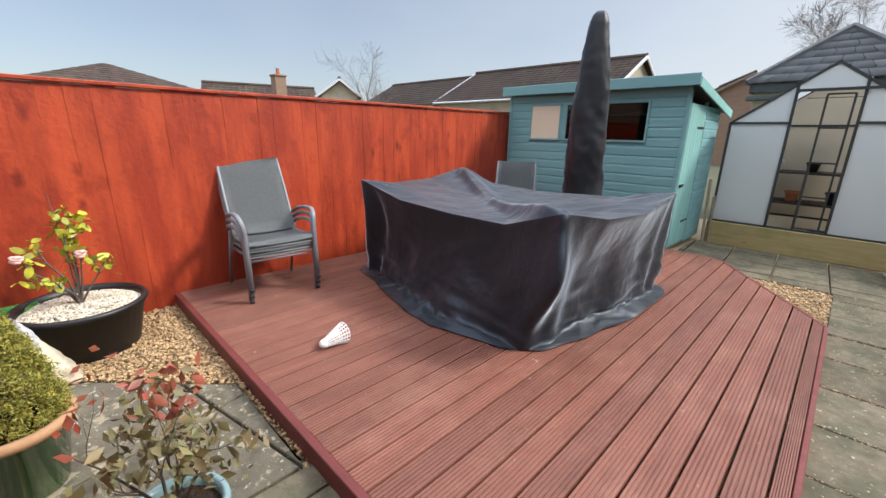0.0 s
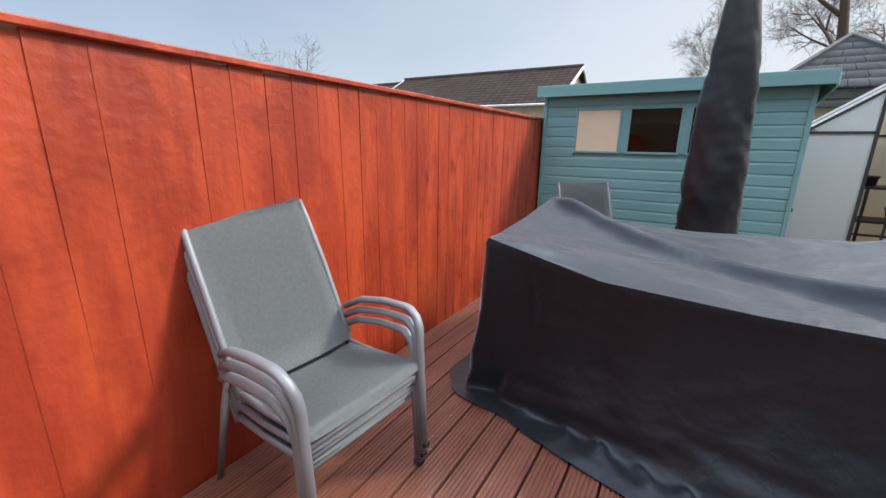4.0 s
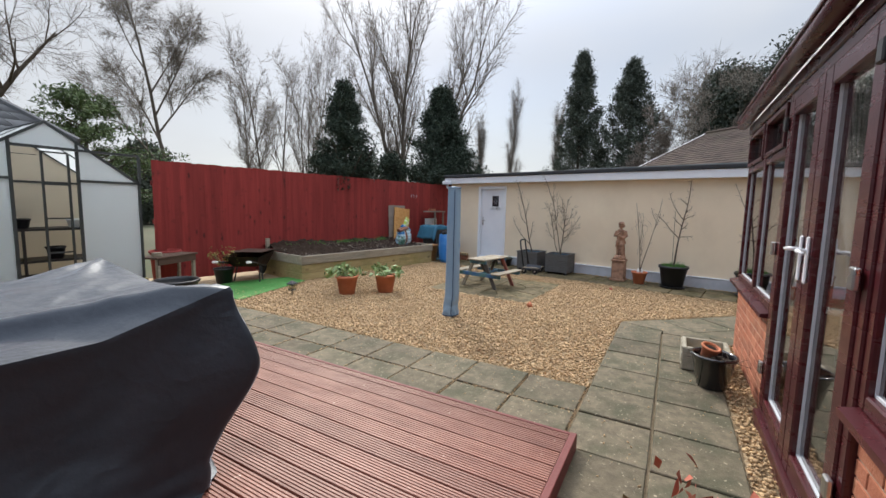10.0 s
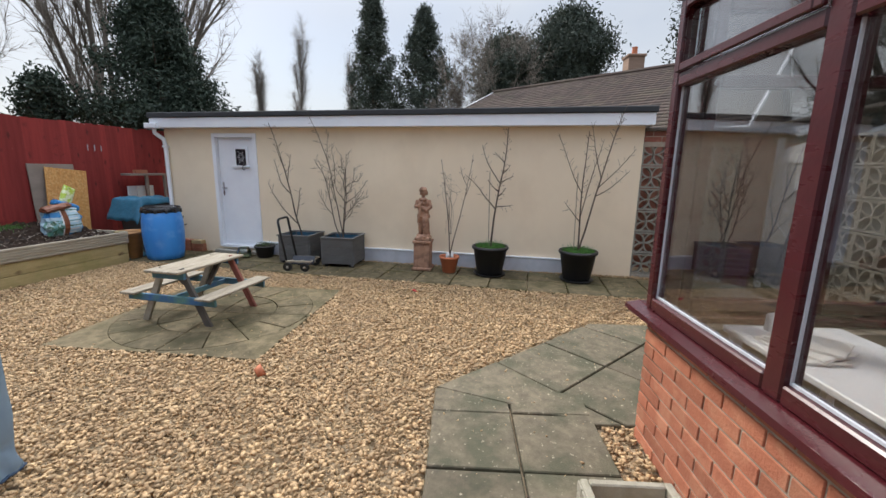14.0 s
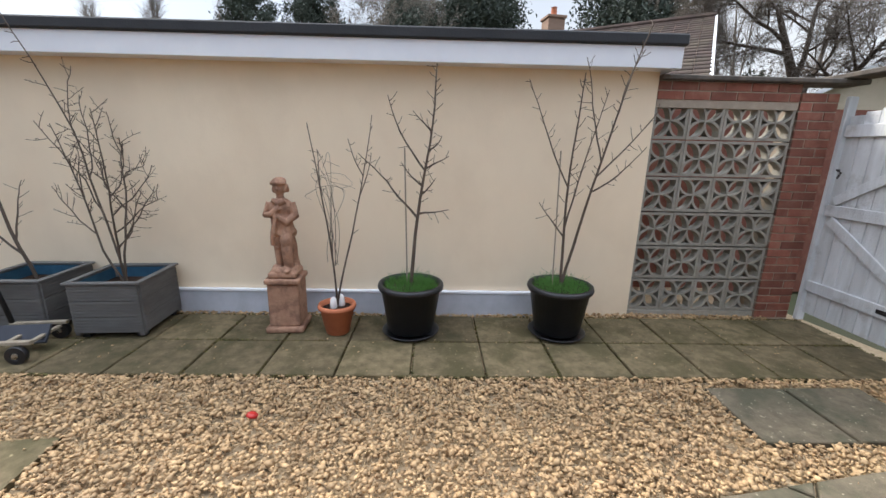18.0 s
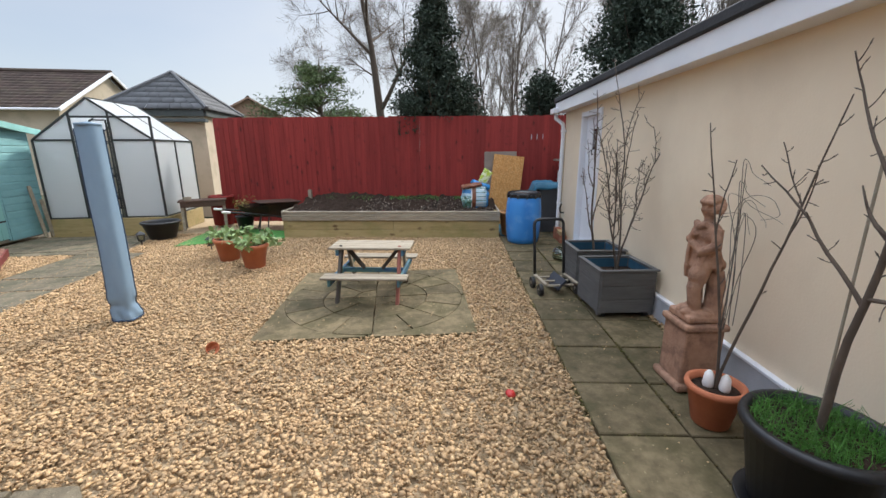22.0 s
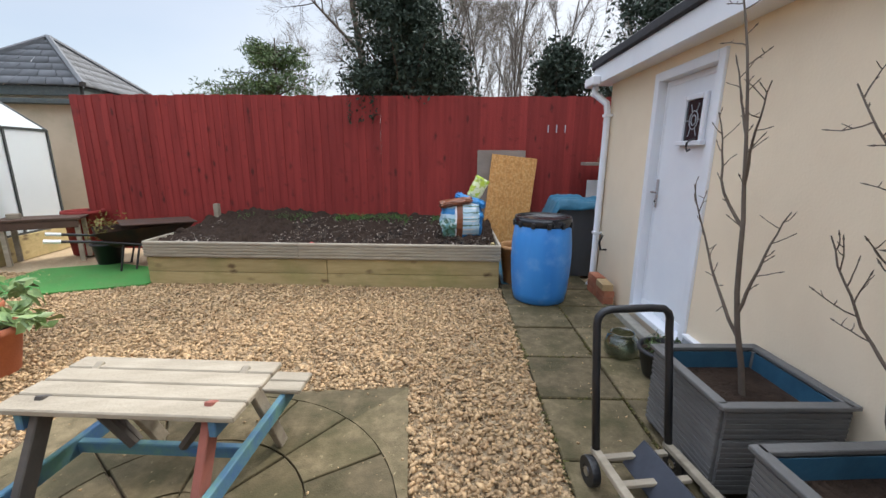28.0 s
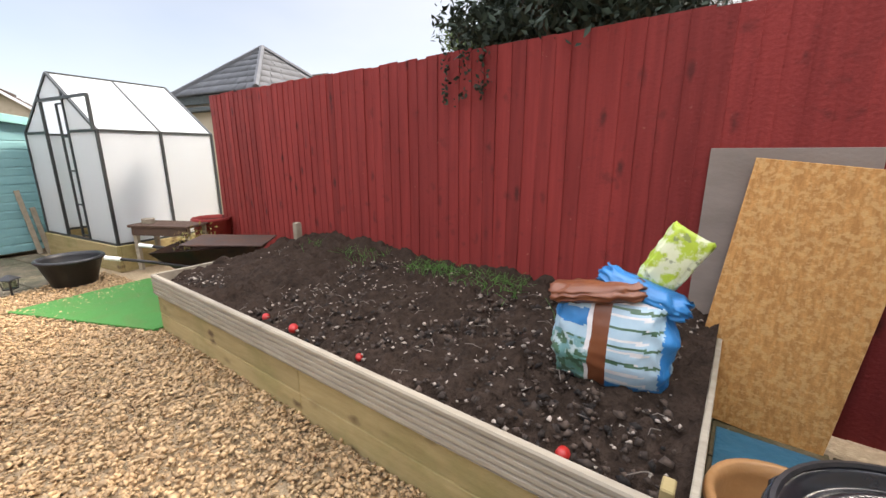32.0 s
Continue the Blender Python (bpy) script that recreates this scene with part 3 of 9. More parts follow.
DECK_POLY = [(-4.22, 0.66), (-0.09, 0.66), (-0.09, 4.15), (-1.08, 5.62), (-4.5, 5.72)]
PATH_A = [(-0.09, 0.745), (0.9, 0.745), (0.9, 5.55), (-0.09, 5.55)]
PATH_A2 = [(-1.72, 5.55), (0.55, 5.55), (0.35, 6.95), (-1.72, 7.05)]
PATH_B = [(-1.75, -0.26), (3.22, -0.26), (3.22, 0.745), (-1.75, 0.745)]
PATH_C = [(3.22, 0.745), (2.86, -0.26), (2.92, -2.9), (4.56, -2.95), (4.56, -0.72)]
PATH_O = [(-1.75, 0.62), (-2.63, 0.62), (-3.28, -0.04), (-3.55, -0.95), (-3.4, -1.6), (-1.95, -1.6), (-1.95, -0.35), (-1.75, -0.3)]
G_ROW = [gxy(-1.1, -1.6), gxy(-0.09, -1.6), gxy(-0.09, 9.0), gxy(-1.1, 9.0)]
G_EXTRA = [gxy(-1.72, -1.0), gxy(-1.2, -1.0), gxy(-1.2, 0.05), gxy(-1.72, 0.05)]
CIRCLE = [(3.52, 2.17)]
ca, sa = math.cos(radians(-3.0)), math.sin(radians(-3.0))
CIRCLE += [(CIRCLE[0][0] + 1.9 * a * ca - 1.9 * b * sa, CIRCLE[0][1] + 1.9 * a * sa + 1.9 * b * ca) for a, b in ((1, 0), (1, 1), (0, 1))]
BED = [gxy(-5.0, 7.62), gxy(-1.12, 7.62), gxy(-1.12, 9.1), gxy(-5.0, 9.1)]

# sheet of grit under paving and gravel
solid("gravel_base", prism([(-4.6, -3.6), (9.5, -3.6), (9.5, 8.6), (-4.6, 9.4)], -0.11, -0.068), M["bed"], "compacted grit under gravel and slabs", "ground", kind="structure")

# ---- fences ----
def fence(name, label, p, q, z0, z1, width, material, cap, seed, drop=0.0, flip=False):
    """A close-boarded fence from p to q, faced on the left of that line."""
    r = random.Random(seed)
    d = Vector((q[0] - p[0], q[1] - p[1]))
    L = d.length
    root = thing(name, label, "fence", pose(p[0], p[1], 0, 0, 0, math.degrees(math.atan2(d.y, d.x))), kind="structure")
    n = max(1, round(L / width))
    w = L / n
    kinds = []
    for k in range(5):
        bm = bmesh.new()
        ht = z1 - z0 + r.uniform(-0.012, 0.004)
        rows = 7
        prof = [(0.0, 0.0), (0.0, 0.0138), (w + 0.006, 0.0156), (w + 0.006, 0.0)] if flip else [(-0.012, 0.0), (-0.012, 0.017), (w, 0.010), (w, 0.0)]
        rings = []
        ph, amp = r.uniform(0, 6), r.uniform(0.001, 0.004)
        for i in range(rows):
            z = z0 + ht * i / (rows - 1)
            wob = amp * math.sin(ph + 2.2 * z)
            rings.append([bm.verts.new((x + wob, y + 0.6 * wob, z)) for x, y in prof])
        for a, b in zip(rings, rings[1:]):
            for i in range(4):
                bm.faces.new((a[i], a[(i + 1) % 4], b[(i + 1) % 4], b[i]))
        bm.faces.new(rings[0][::-1])
        bm.faces.new(rings[-1])
        bmesh.ops.recalc_face_normals(bm, faces=bm.faces)
        kinds.append(mesh_of(bm, "board", material))
    for i in range(n):
        part("board", kinds[r.randrange(5)], material, root, m=pose(i * w, r.uniform(-0.002, 0.002) * (0.3 if flip else 1), r.uniform(-0.004, 0.004) - drop * i * w, 0, r.uniform(-0.2, 0.2), r.uniform(-0.8, 0.8) * (0.3 if flip else 1)))
    for z in (z0 + 0.25, (z0 + z1) / 2, z1 - 0.4):
        part("rail", B((0, -0.075, z - 0.04), (L, -0.012, z + 0.04)), material, root)
    if cap:
        bm = B((-0.02, -0.045, z1 - 0.004), (L, 0.04, z1 + 0.024), 0.005)
        for v in bm.verts:
            v.co.z -= drop * v.co.x
        part("capping_rail", bm, material, root)
    for i in range(int(L / 1.83) + 1):
        part("post", B((min(i * 1.83, L - 0.1), -0.17, -0.1), (min(i * 1.83, L - 0.1) + 0.095, -0.076, z1 - 0.03 - drop * L)), material, root)
    return root


fence("fence_orange", "close-boarded wooden fence stained bright orange red", (-4.56, 7.6), (-4.27, 1.25), -0.1, 1.836, 0.15, M["orange"], True, 3, 0.0085, True)
fence("fence_orange", "close-boarded wooden fence stained bright orange red", (-4.271, 1.25), (-4.09, -3.5), -0.1, 1.781, 0.15, M["orange"], True, 4, 0.003, True)
fL, fR = gxy(-6.95, 9.15), gxy(2.4, 9.15)
fence("fence_red", "tall close-boarded fence stained dull dark red", (fR[0], fR[1]), (fL[0], fL[1]), 0.0, 2.17, 0.105, M["redwood"], False, 5)

# ---- decking ----
deck = thing("decking", "red-brown grooved timber deck with chamfered corner", "decking", kind="structure")


def deck_board(x0, x1, y0a, y0b, y1a, y1b, grooved):
    """A board along y, grooved on top; its ends may be cut aslant."""
    n = 7 if grooved else 1
    prof = [(x0, DECK - 0.028)]
    w = (x1 - x0) / n
    for i in range(n):
        a = x0 + i * w
        if grooved:
            prof += [(a + 0.08 * w, DECK - 0.005), (a + 0.2 * w, DECK), (a + 0.8 * w, DECK), (a + 0.92 * w, DECK - 0.005)]
        else:
            prof += [(a + 0.03 * w, DECK), (a + 0.97 * w, DECK)]
    prof += [(x1, DECK - 0.028)]
    bm = bmesh.new()
    f = lambda x, a, b: a + (b - a) * (x - x0) / (x1 - x0)
    A = [bm.verts.new((x, f(x, y0a, y0b), z)) for x, z in prof]
    C = [bm.verts.new((x, f(x, y1a, y1b), z)) for x, z in prof]
    for i in range(len(prof) - 1):
        bm.faces.new((A[i], A[i + 1], C[i + 1], C[i]))
    bm.faces.new(A[::-1])
    bm.faces.new(C)
    bmesh.ops.recalc_face_normals(bm, faces=bm.faces)
    return bm


def deck_end(x):
    return 5.70 if x < -1.12 else 5.62 - (x + 1.08) * (5.62 - 4.18) / (1.08 - 0.12)


x = -4.24
while x < -0.13:
    x1 = min(x + 0.137, -0.115)
    part("deck_board", deck_board(x, x1, 0.69, 0.69, deck_end(x), deck_end(x1), True), M["deck"], deck)
    x += 0.145
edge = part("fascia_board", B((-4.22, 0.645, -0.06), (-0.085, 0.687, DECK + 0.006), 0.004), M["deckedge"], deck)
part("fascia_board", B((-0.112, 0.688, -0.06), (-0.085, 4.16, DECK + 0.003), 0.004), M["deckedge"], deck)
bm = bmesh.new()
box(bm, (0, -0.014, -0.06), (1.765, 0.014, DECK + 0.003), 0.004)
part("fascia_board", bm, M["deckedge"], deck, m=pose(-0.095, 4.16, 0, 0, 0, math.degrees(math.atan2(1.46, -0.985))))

# ---- garage ----
gar = thing("garage", "long low cream-rendered garage with flat felt roof", "garage", GM.copy(), kind="structure")
L0, L1, GH, GW = 0.0, 7.86, 2.115, 3.2
DV0, DV1, DZ0, DZ1 = 6.04, 6.90, 0.06, 2.02
for lo, hi in (((0.0, L0, -0.1), (0.22, DV0, GH)), ((0.0, DV1, -0.1), (0.22, L1, GH)), ((0.0, DV0, DZ1), (0.22, DV1, GH)), ((0.0, DV0, -0.1), (0.22, DV1, DZ0)),
               ((0.22, L0, -0.1), (GW, L0 + 0.2, GH)), ((0.22, L1 - 0.2, -0.1), (GW, L1, GH)), ((GW - 0.2, L0 + 0.2, -0.1), (GW, L1 - 0.2, GH))):
    part("wall", B(lo, hi), M["render"], gar)
part("plinth", B((-0.035, 0.62, -0.06), (0.0, DV0 - 0.02, 0.17), 0.004), M["plinth"], gar, "pale painted plinth with white top edge")
part("plinth_edge", B((-0.045, 0.62, 0.171), (0.0, DV0 - 0.02, 0.192), 0.003), M["white"], gar)
part("fascia", B((-0.16, -0.08, GH - 0.01), (-0.135, L1 + 0.12, GH + 0.15), 0.003), M["white"], gar, "white fascia board")
part("soffit", B((-0.134, -0.08, GH - 0.008), (0.22, L1 + 0.12, GH + 0.004)), M["white"], gar)
part("roof", B((-0.19, -0.1, GH + 0.151), (GW + 0.1, L1 + 0.14, GH + 0.235), 0.012), M["blackfelt"], gar, "black felt roof edge")
part("roof_ridge", B((0.9, 0.2, GH + 0.236), (GW, 4.6, GH + 0.36), 0.01), M["felt"], gar)
door = part("door", B((0.05, DV0 + 0.07, DZ0 + 0.05), (0.10, DV1 - 0.07, DZ1 - 0.07), 0.004), M["white"], gar, "white panelled upvc door")
for lo, hi in (((-0.02, DV0, DZ0), (0.12, DV0 + 0.068, DZ1)), ((-0.02, DV1 - 0.068, DZ0), (0.12, DV1, DZ1)), ((-0.02, DV0 + 0.069, DZ1 - 0.068), (0.12, DV1 - 0.069, DZ1)), ((-0.05, DV0 + 0.069, DZ0), (0.12, DV1 - 0.069, DZ0 + 0.045))):
    part("door_frame", B(lo, hi, 0.004), M["white"], gar)
# glazed opening and raised mouldings of the door
wf = part("window_frame", B((0.026, 6.245, 1.475), (0.049, 6.285, 1.80), 0.004), M["white"], door)
for lo, hi in (((0.026, 6.485, 1.475), (0.049, 6.525, 1.80)), ((0.026, 6.286, 1.765), (0.049, 6.484, 1.80)), ((0.010, 6.225, 1.455), (0.049, 6.545, 1.488))):
    part("frame_bar", B(lo, hi, 0.004), M["white"], wf)
part("window_pane", B((0.040, 6.286, 1.489), (0.046, 6.484, 1.764)), M["darkglass"], door, "small dark leaded pane")
for r_ in (0.035, 0.062):
    part("lead_ring", tube([(0.038, 6.385 + 0.8 * r_ * math.cos(2 * math.pi * k / 20), 1.627 + r_ * math.sin(2 * math.pi * k / 20)) for k in range(20)], 0.003, 5, closed=True), M["plinth"], door)
for a in (0.0, 60.0, 120.0, 180.0, 240.0, 300.0):
    c, q = math.cos(radians(a)), math.sin(radians(a))
    part("lead_strip", tube([(0.038, 6.385 + 0.05 * c, 1.627 + 0.062 * q), (0.038, 6.385 + 0.095 * c, 1.627 + 0.125 * q)], 0.0025, 5), M["plinth"], door)
for lo, hi in (((0.044, 6.135, 0.16), (0.049, 6.150, 1.92)), ((0.044, 6.790, 0.16), (0.049, 6.805, 1.92)), ((0.044, 6.151, 1.905), (0.049, 6.789, 1.92)), ((0.044, 6.151, 0.16), (0.049, 6.789, 0.175))):
    part("moulding", B(lo, hi, 0.002), M["white"], door)
part("door_handle", tube([(0.049, 6.775, 1.10), (0.0, 6.775, 1.10), (-0.01, 6.765, 1.10), (-0.01, 6.665, 1.10)], 0.009), M["steel"], door, "steel lever handle")
part("handle_plate", B((0.036, 6.760, 0.97), (0.049, 6.790, 1.20), 0.004), M["steel"], door, "narrow steel handle plate")
part("handle_lock", lathe([(0.0, 0.0), (0.009, 0.0), (0.009, 0.006), (0.0, 0.006)], 10), M["darkmetal"], door, m=pose(0.036, 6.775, 1.02, 0, -90, 0))
part("wreath_hook", tube([(0.02, 6.300, 1.50), (-0.01, 6.300, 1.49)] + [(-0.02, 6.300 + 0.03 * math.cos(a), 1.45 + 0.035 * math.sin(a)) for a in (1.5, 0.6, -0.4, -1.4, -2.4)], 0.007, 6), M["darkmetal"], door)
part("step", B((-0.14, DV0 - 0.04, -0.05), (-0.051, DV1 + 0.02, 0.02), 0.006), M["block"], gar, "grey concrete door step")
# gutter end and downpipe at the far corner
pipe = part("downpipe", tube([(-0.17, L1 + 0.02, GH - 0.02), (-0.17, L1 + 0.02, GH - 0.1), (-0.06, L1 - 0.04, GH - 0.2), (-0.045, L1 - 0.05, GH - 0.3), (-0.045, L1 - 0.05, 0.02), (-0.09, L1 - 0.05, -0.05)], 0.034, 12), M["white"], gar, "white plastic downpipe", True)
part("gutter_end", B((-0.24, L1 - 0.1, GH - 0.03), (-0.161, L1 + 0.16, GH + 0.06), 0.01), M["white"], gar)
for z in (1.78, 0.55):
    part("pipe_clip", B((-0.085, L1 - 0.09, z), (0.0, L1 - 0.01, z + 0.03), 0.004), M["white"], pipe)
part("wall_hook", tube([(0, 7.6, 0.42), (-0.06, 7.6, 0.42), (-0.08, 7.6, 0.5), (-0.05, 7.6, 0.58)], 0.012, 6), M["darkmetal"], gar)

# ---- pierced block wall, brick piers and gate ----
def bricks(parent, origin, along, length, z0, courses, depth, thick, material, bl=0.225, bh=0.075, mirror=False):
    """Courses of brick, half bond, standing a little proud of their mortar; thick runs inwards to the left of along."""
    ang = math.degrees(math.atan2(along[1], along[0]))
    base = pose(origin[0], origin[1], 0, 0, 0, ang)
    part("mortar", B((0.004, 0.004, z0 - 0.06), (length - 0.004, thick, z0 + courses * bh)), M["mortar"], parent, m=base)
    cache = {}
    for c in range(courses):
        s = 0.0
        first = bl / 2 if c % 2 else bl
        while s < length - 0.02:
            l = min(first if s == 0 else bl, length - s)
            key = round(l, 3)
            if key not in cache:
                cache[key] = mesh_of(B((0.004, -0.002, 0.005), (max(l - 0.005, 0.02), depth, bh - 0.005), 0.003), "brick", material)
            part("brick", cache[key], material, parent, m=base @ pose(s, rng.uniform(-0.0015, 0.001), z0 + c * bh))
            s += l


scr = thing("wall_screen", "pierced grey concrete block wall with leaf pattern and brick piers", "screen wall", GM.copy(), kind="structure")


def petal_block():
    """A pierced block: square rim and four leaf-shaped openings round the middle."""
    bm = bmesh.new()
    s, d = 0.150, 0.045
    for lo, hi in (((-d, -s, -s), (d, s, -s + 0.022)), ((-d, -s, s - 0.022), (d, s, s)), ((-d, -s, -s + 0.0221), (d, -s + 0.022, s - 0.0221)), ((-d, s - 0.022, -s + 0.0221), (d, s, s - 0.0221))):
        box(bm, lo, hi)
    for k in range(4):                                    # two bowed ribs run from the middle to each corner
        a = radians(45 + 90 * k)
        for sgn in (1, -1):
            ring = []
            for side in (1, -1):
                row = []
                for i in range(8):
                    t = i / 7
                    x = 0.004 + 0.196 * t
                    y = sgn * (0.006 + 0.046 * math.sin(math.pi * t) ** 0.8) + side * 0.0095
                    row.append((x, y))
                ring += row if side > 0 else row[::-1]
            rot = [(max(-s, min(s, x * math.cos(a) - y * math.sin(a))), max(-s, min(s, x * math.sin(a) + y * math.cos(a)))) for x, y in ring]
            f = [bm.verts.new((-d * 0.88 - 0.0012 * sgn, y, z)) for y, z in rot]
            b = [bm.verts.new((d * 0.88, y, z)) for y, z in rot]
            n = len(f)
            bm.faces.new(f)
            bm.faces.new(b[::-1])
            for i in range(n):
                bm.faces.new((f[i], b[i], b[(i + 1) % n], f[(i + 1) % n]))
    bmesh.ops.recalc_face_normals(bm, faces=bm.faces)
    return mesh_of(bm, "pierced_block", M["block"])


pb = petal_block()
for j in range(4):
    for i in range(6):
        part("pierced_block", pb, M["block"], scr, m=pose(0.06, -0.155 - 0.305 * j, 0.17 + 0.312 * i))
part("base_course", B((0.01, -1.225, -0.08), (0.11, 0.0, 0.012), 0.004), M["block"], scr)
M["darkstone"] = mat("weathered_dark_coping", (0.11, 0.095, 0.08), (0.06, 0.052, 0.045), (8, 8, 8), 0.92, 0.4, 90, stain=(0.16, 0.13, 0.10), sscale=6, samt=0.5)
part("coping", B((-0.05, -1.75, 2.045), (0.20, 0.0, 2.085), 0.008), M["darkstone"], scr, "weathered dark stone coping")
bricks(scr, (0.0, -0.002), (0, -1), 1.222, 1.893, 2, 0.05, 0.11, M["pierbrick"])


def pier(u0, v0, v1, u1, h):
    n = round((v1 - v0) / 0.225 + 0.49)
    p0 = (u0, v1)
    bricks(scr, (u0, v1), (0, -1), v1 - v0, -0.05, int((h + 0.05) / 0.075), 0.05, min(0.2, u1 - u0), M["pierbrick"])


pier(0.0, -1.56, -1.226, 0.22, 2.03)
# far pier beyond the gate, and more pierced blocks up to the house
bricks(scr, (-1.055, -1.52), (-1, 0), 0.225, -0.05, 28, 0.1, 0.22, M["pierbrick"])
for j in range(5):
    for i in range(6):
        part("pierced_block", pb, M["block"], scr, m=pose(-1.445 - 0.305 * j, -1.62, 0.17 + 0.312 * i, 0, 0, 90))
part("coping", B((-3.0, -1.76, 2.087), (0.2, -1.53, 2.13), 0.008), M["darkstone"], scr, "weathered dark stone coping")

gate = thing("garden_gate", "white-painted ledged and braced wooden gate, peeling, standing shut", "gate", GM @ pose(-1.0, -1.66, 0.0), kind="structure")
M["peel"] = mat("peeling_white_paint", (0.66, 0.68, 0.70), (0.50, 0.51, 0.52), (14, 14, 2.2), 0.75, 0.35, 60, rand=0.08, stain=(0.28, 0.26, 0.24), sscale=5, samt=0.5, sedge=(0.58, 0.7))
for i in range(8):
    xa = 0.01 + i * 0.118
    h0 = 1.78 + 0.07 * math.sin(math.pi * (i + 0.5) / 8)
    part("gate_board", B((xa, 0, 0.04), (xa + 0.114, 0.02, h0), 0.004), M["peel"], gate)
for z in (0.25, 0.95, 1.62):
    part("ledge", B((0.01, 0.0201, z), (0.95, 0.042, z + 0.1), 0.004), M["peel"], gate)
for z0, z1, flip in ((0.36, 0.94, 0), (1.06, 1.61, 1)):
    bm = bmesh.new()
    l = math.hypot(0.9, z1 - z0) - 0.08
    box(bm, (-l / 2, 0.0205, -0.04), (l / 2, 0.04, 0.04), 0.003)
    a = math.degrees(math.atan2(z1 - z0, 0.9))
    part("brace", bm, M["peel"], gate, m=pose(0.48, 0.0, (z0 + z1) / 2, 0, a if flip else -a, 0))
for z in (0.3, 1.67):
    part("strap_hinge", B((0.0, 0.0425, z - 0.018), (0.34, 0.05, z + 0.018), 0.003), M["darkmetal"], gate, "black strap hinge")
part("gate_post", B((-0.09, -0.03, -0.05), (-0.005, 0.05, 1.95), 0.006), M["peel"], gate)
part("gate_post", B((0.962, -0.03, -0.05), (1.0, 0.05, 1.95), 0.006), M["peel"], gate)
part("latch", tube([(0.9, 0.05, 1.35), (0.9, 0.075, 1.35), (0.86, 0.075, 1.33), (0.88, 0.075, 1.28)], 0.008, 6), M["darkmetal"], gate)

# ---- conservatory ----
con = thing("conservatory", "rosewood-framed conservatory on a red brick dwarf wall", "conservatory", kind="structure")
CY, CX0, CX1 = -0.45, -1.88, 2.80
SILL = 0.70
D0, D1 = -0.52, 1.08       # outer edges of the double door frame
bricks(con, (CX1, CY), (-1, 0), CX1 - D1, -0.05, 10, 0.05, 0.2, M["brick"])
bricks(con, (D0, CY), (-1, 0), D0 - CX0, -0.05, 10, 0.05, 0.2, M["brick"])
bricks(con, (CX1 - 0.001, CY - 2.9), (0, 1), 2.9, -0.05, 10, 0.05, 0.2, M["brick"])
bricks(con, (CX0 + 0.001, CY - 0.004), (0, -1), 2.8, -0.05, 10, 0.05, 0.2, M["brick"])
FY0, FY1 = CY - 0.05, CY + 0.02      # frame depth


def sill(x0, x1, e0=0.0, e1=0.0):
    bm = bmesh.new()
    prof = [(CY - 0.12, SILL + 0.045), (CY + 0.01, SILL + 0.045), (CY + 0.075, SILL + 0.03), (CY + 0.08, SILL + 0.005), (CY - 0.12, SILL + 0.001)]
    a = [bm.verts.new((x0, y, z)) for y, z in prof]
    b = [bm.verts.new((x1, y, z)) for y, z in prof]
    for i in range(5):
        bm.faces.new((a[i], a[(i + 1) % 5], b[(i + 1) % 5], b[i]))
    bm.faces.new(a[::-1])
    bm.faces.new(b)
    bmesh.ops.recalc_face_normals(bm, faces=bm.faces)
    part("window_sill", bm, M["rosewood"], con)


sill(D1 + 0.004, CX1 + 0.12)
sill(CX0 - 0.10, D0 - 0.004)
part("window_sill", B((CX1 - 0.12, CY - 3.0, SILL + 0.001), (CX1 + 0.08, CY - 0.121, SILL + 0.04), 0.006), M["rosewood"], con)
WB, WT, WH = SILL + 0.046, 1.90, 2.27


def bar(lo, hi, parent=None, bev=0.007):
    return part("frame_bar", B(lo, hi, bev), M["rosewood"], parent or con)


def pane(lo, hi, parent=None):
    ob = part("window_pane", B(lo, hi), M["glass"], parent or con)
    ob.visible_shadow = False
    return ob


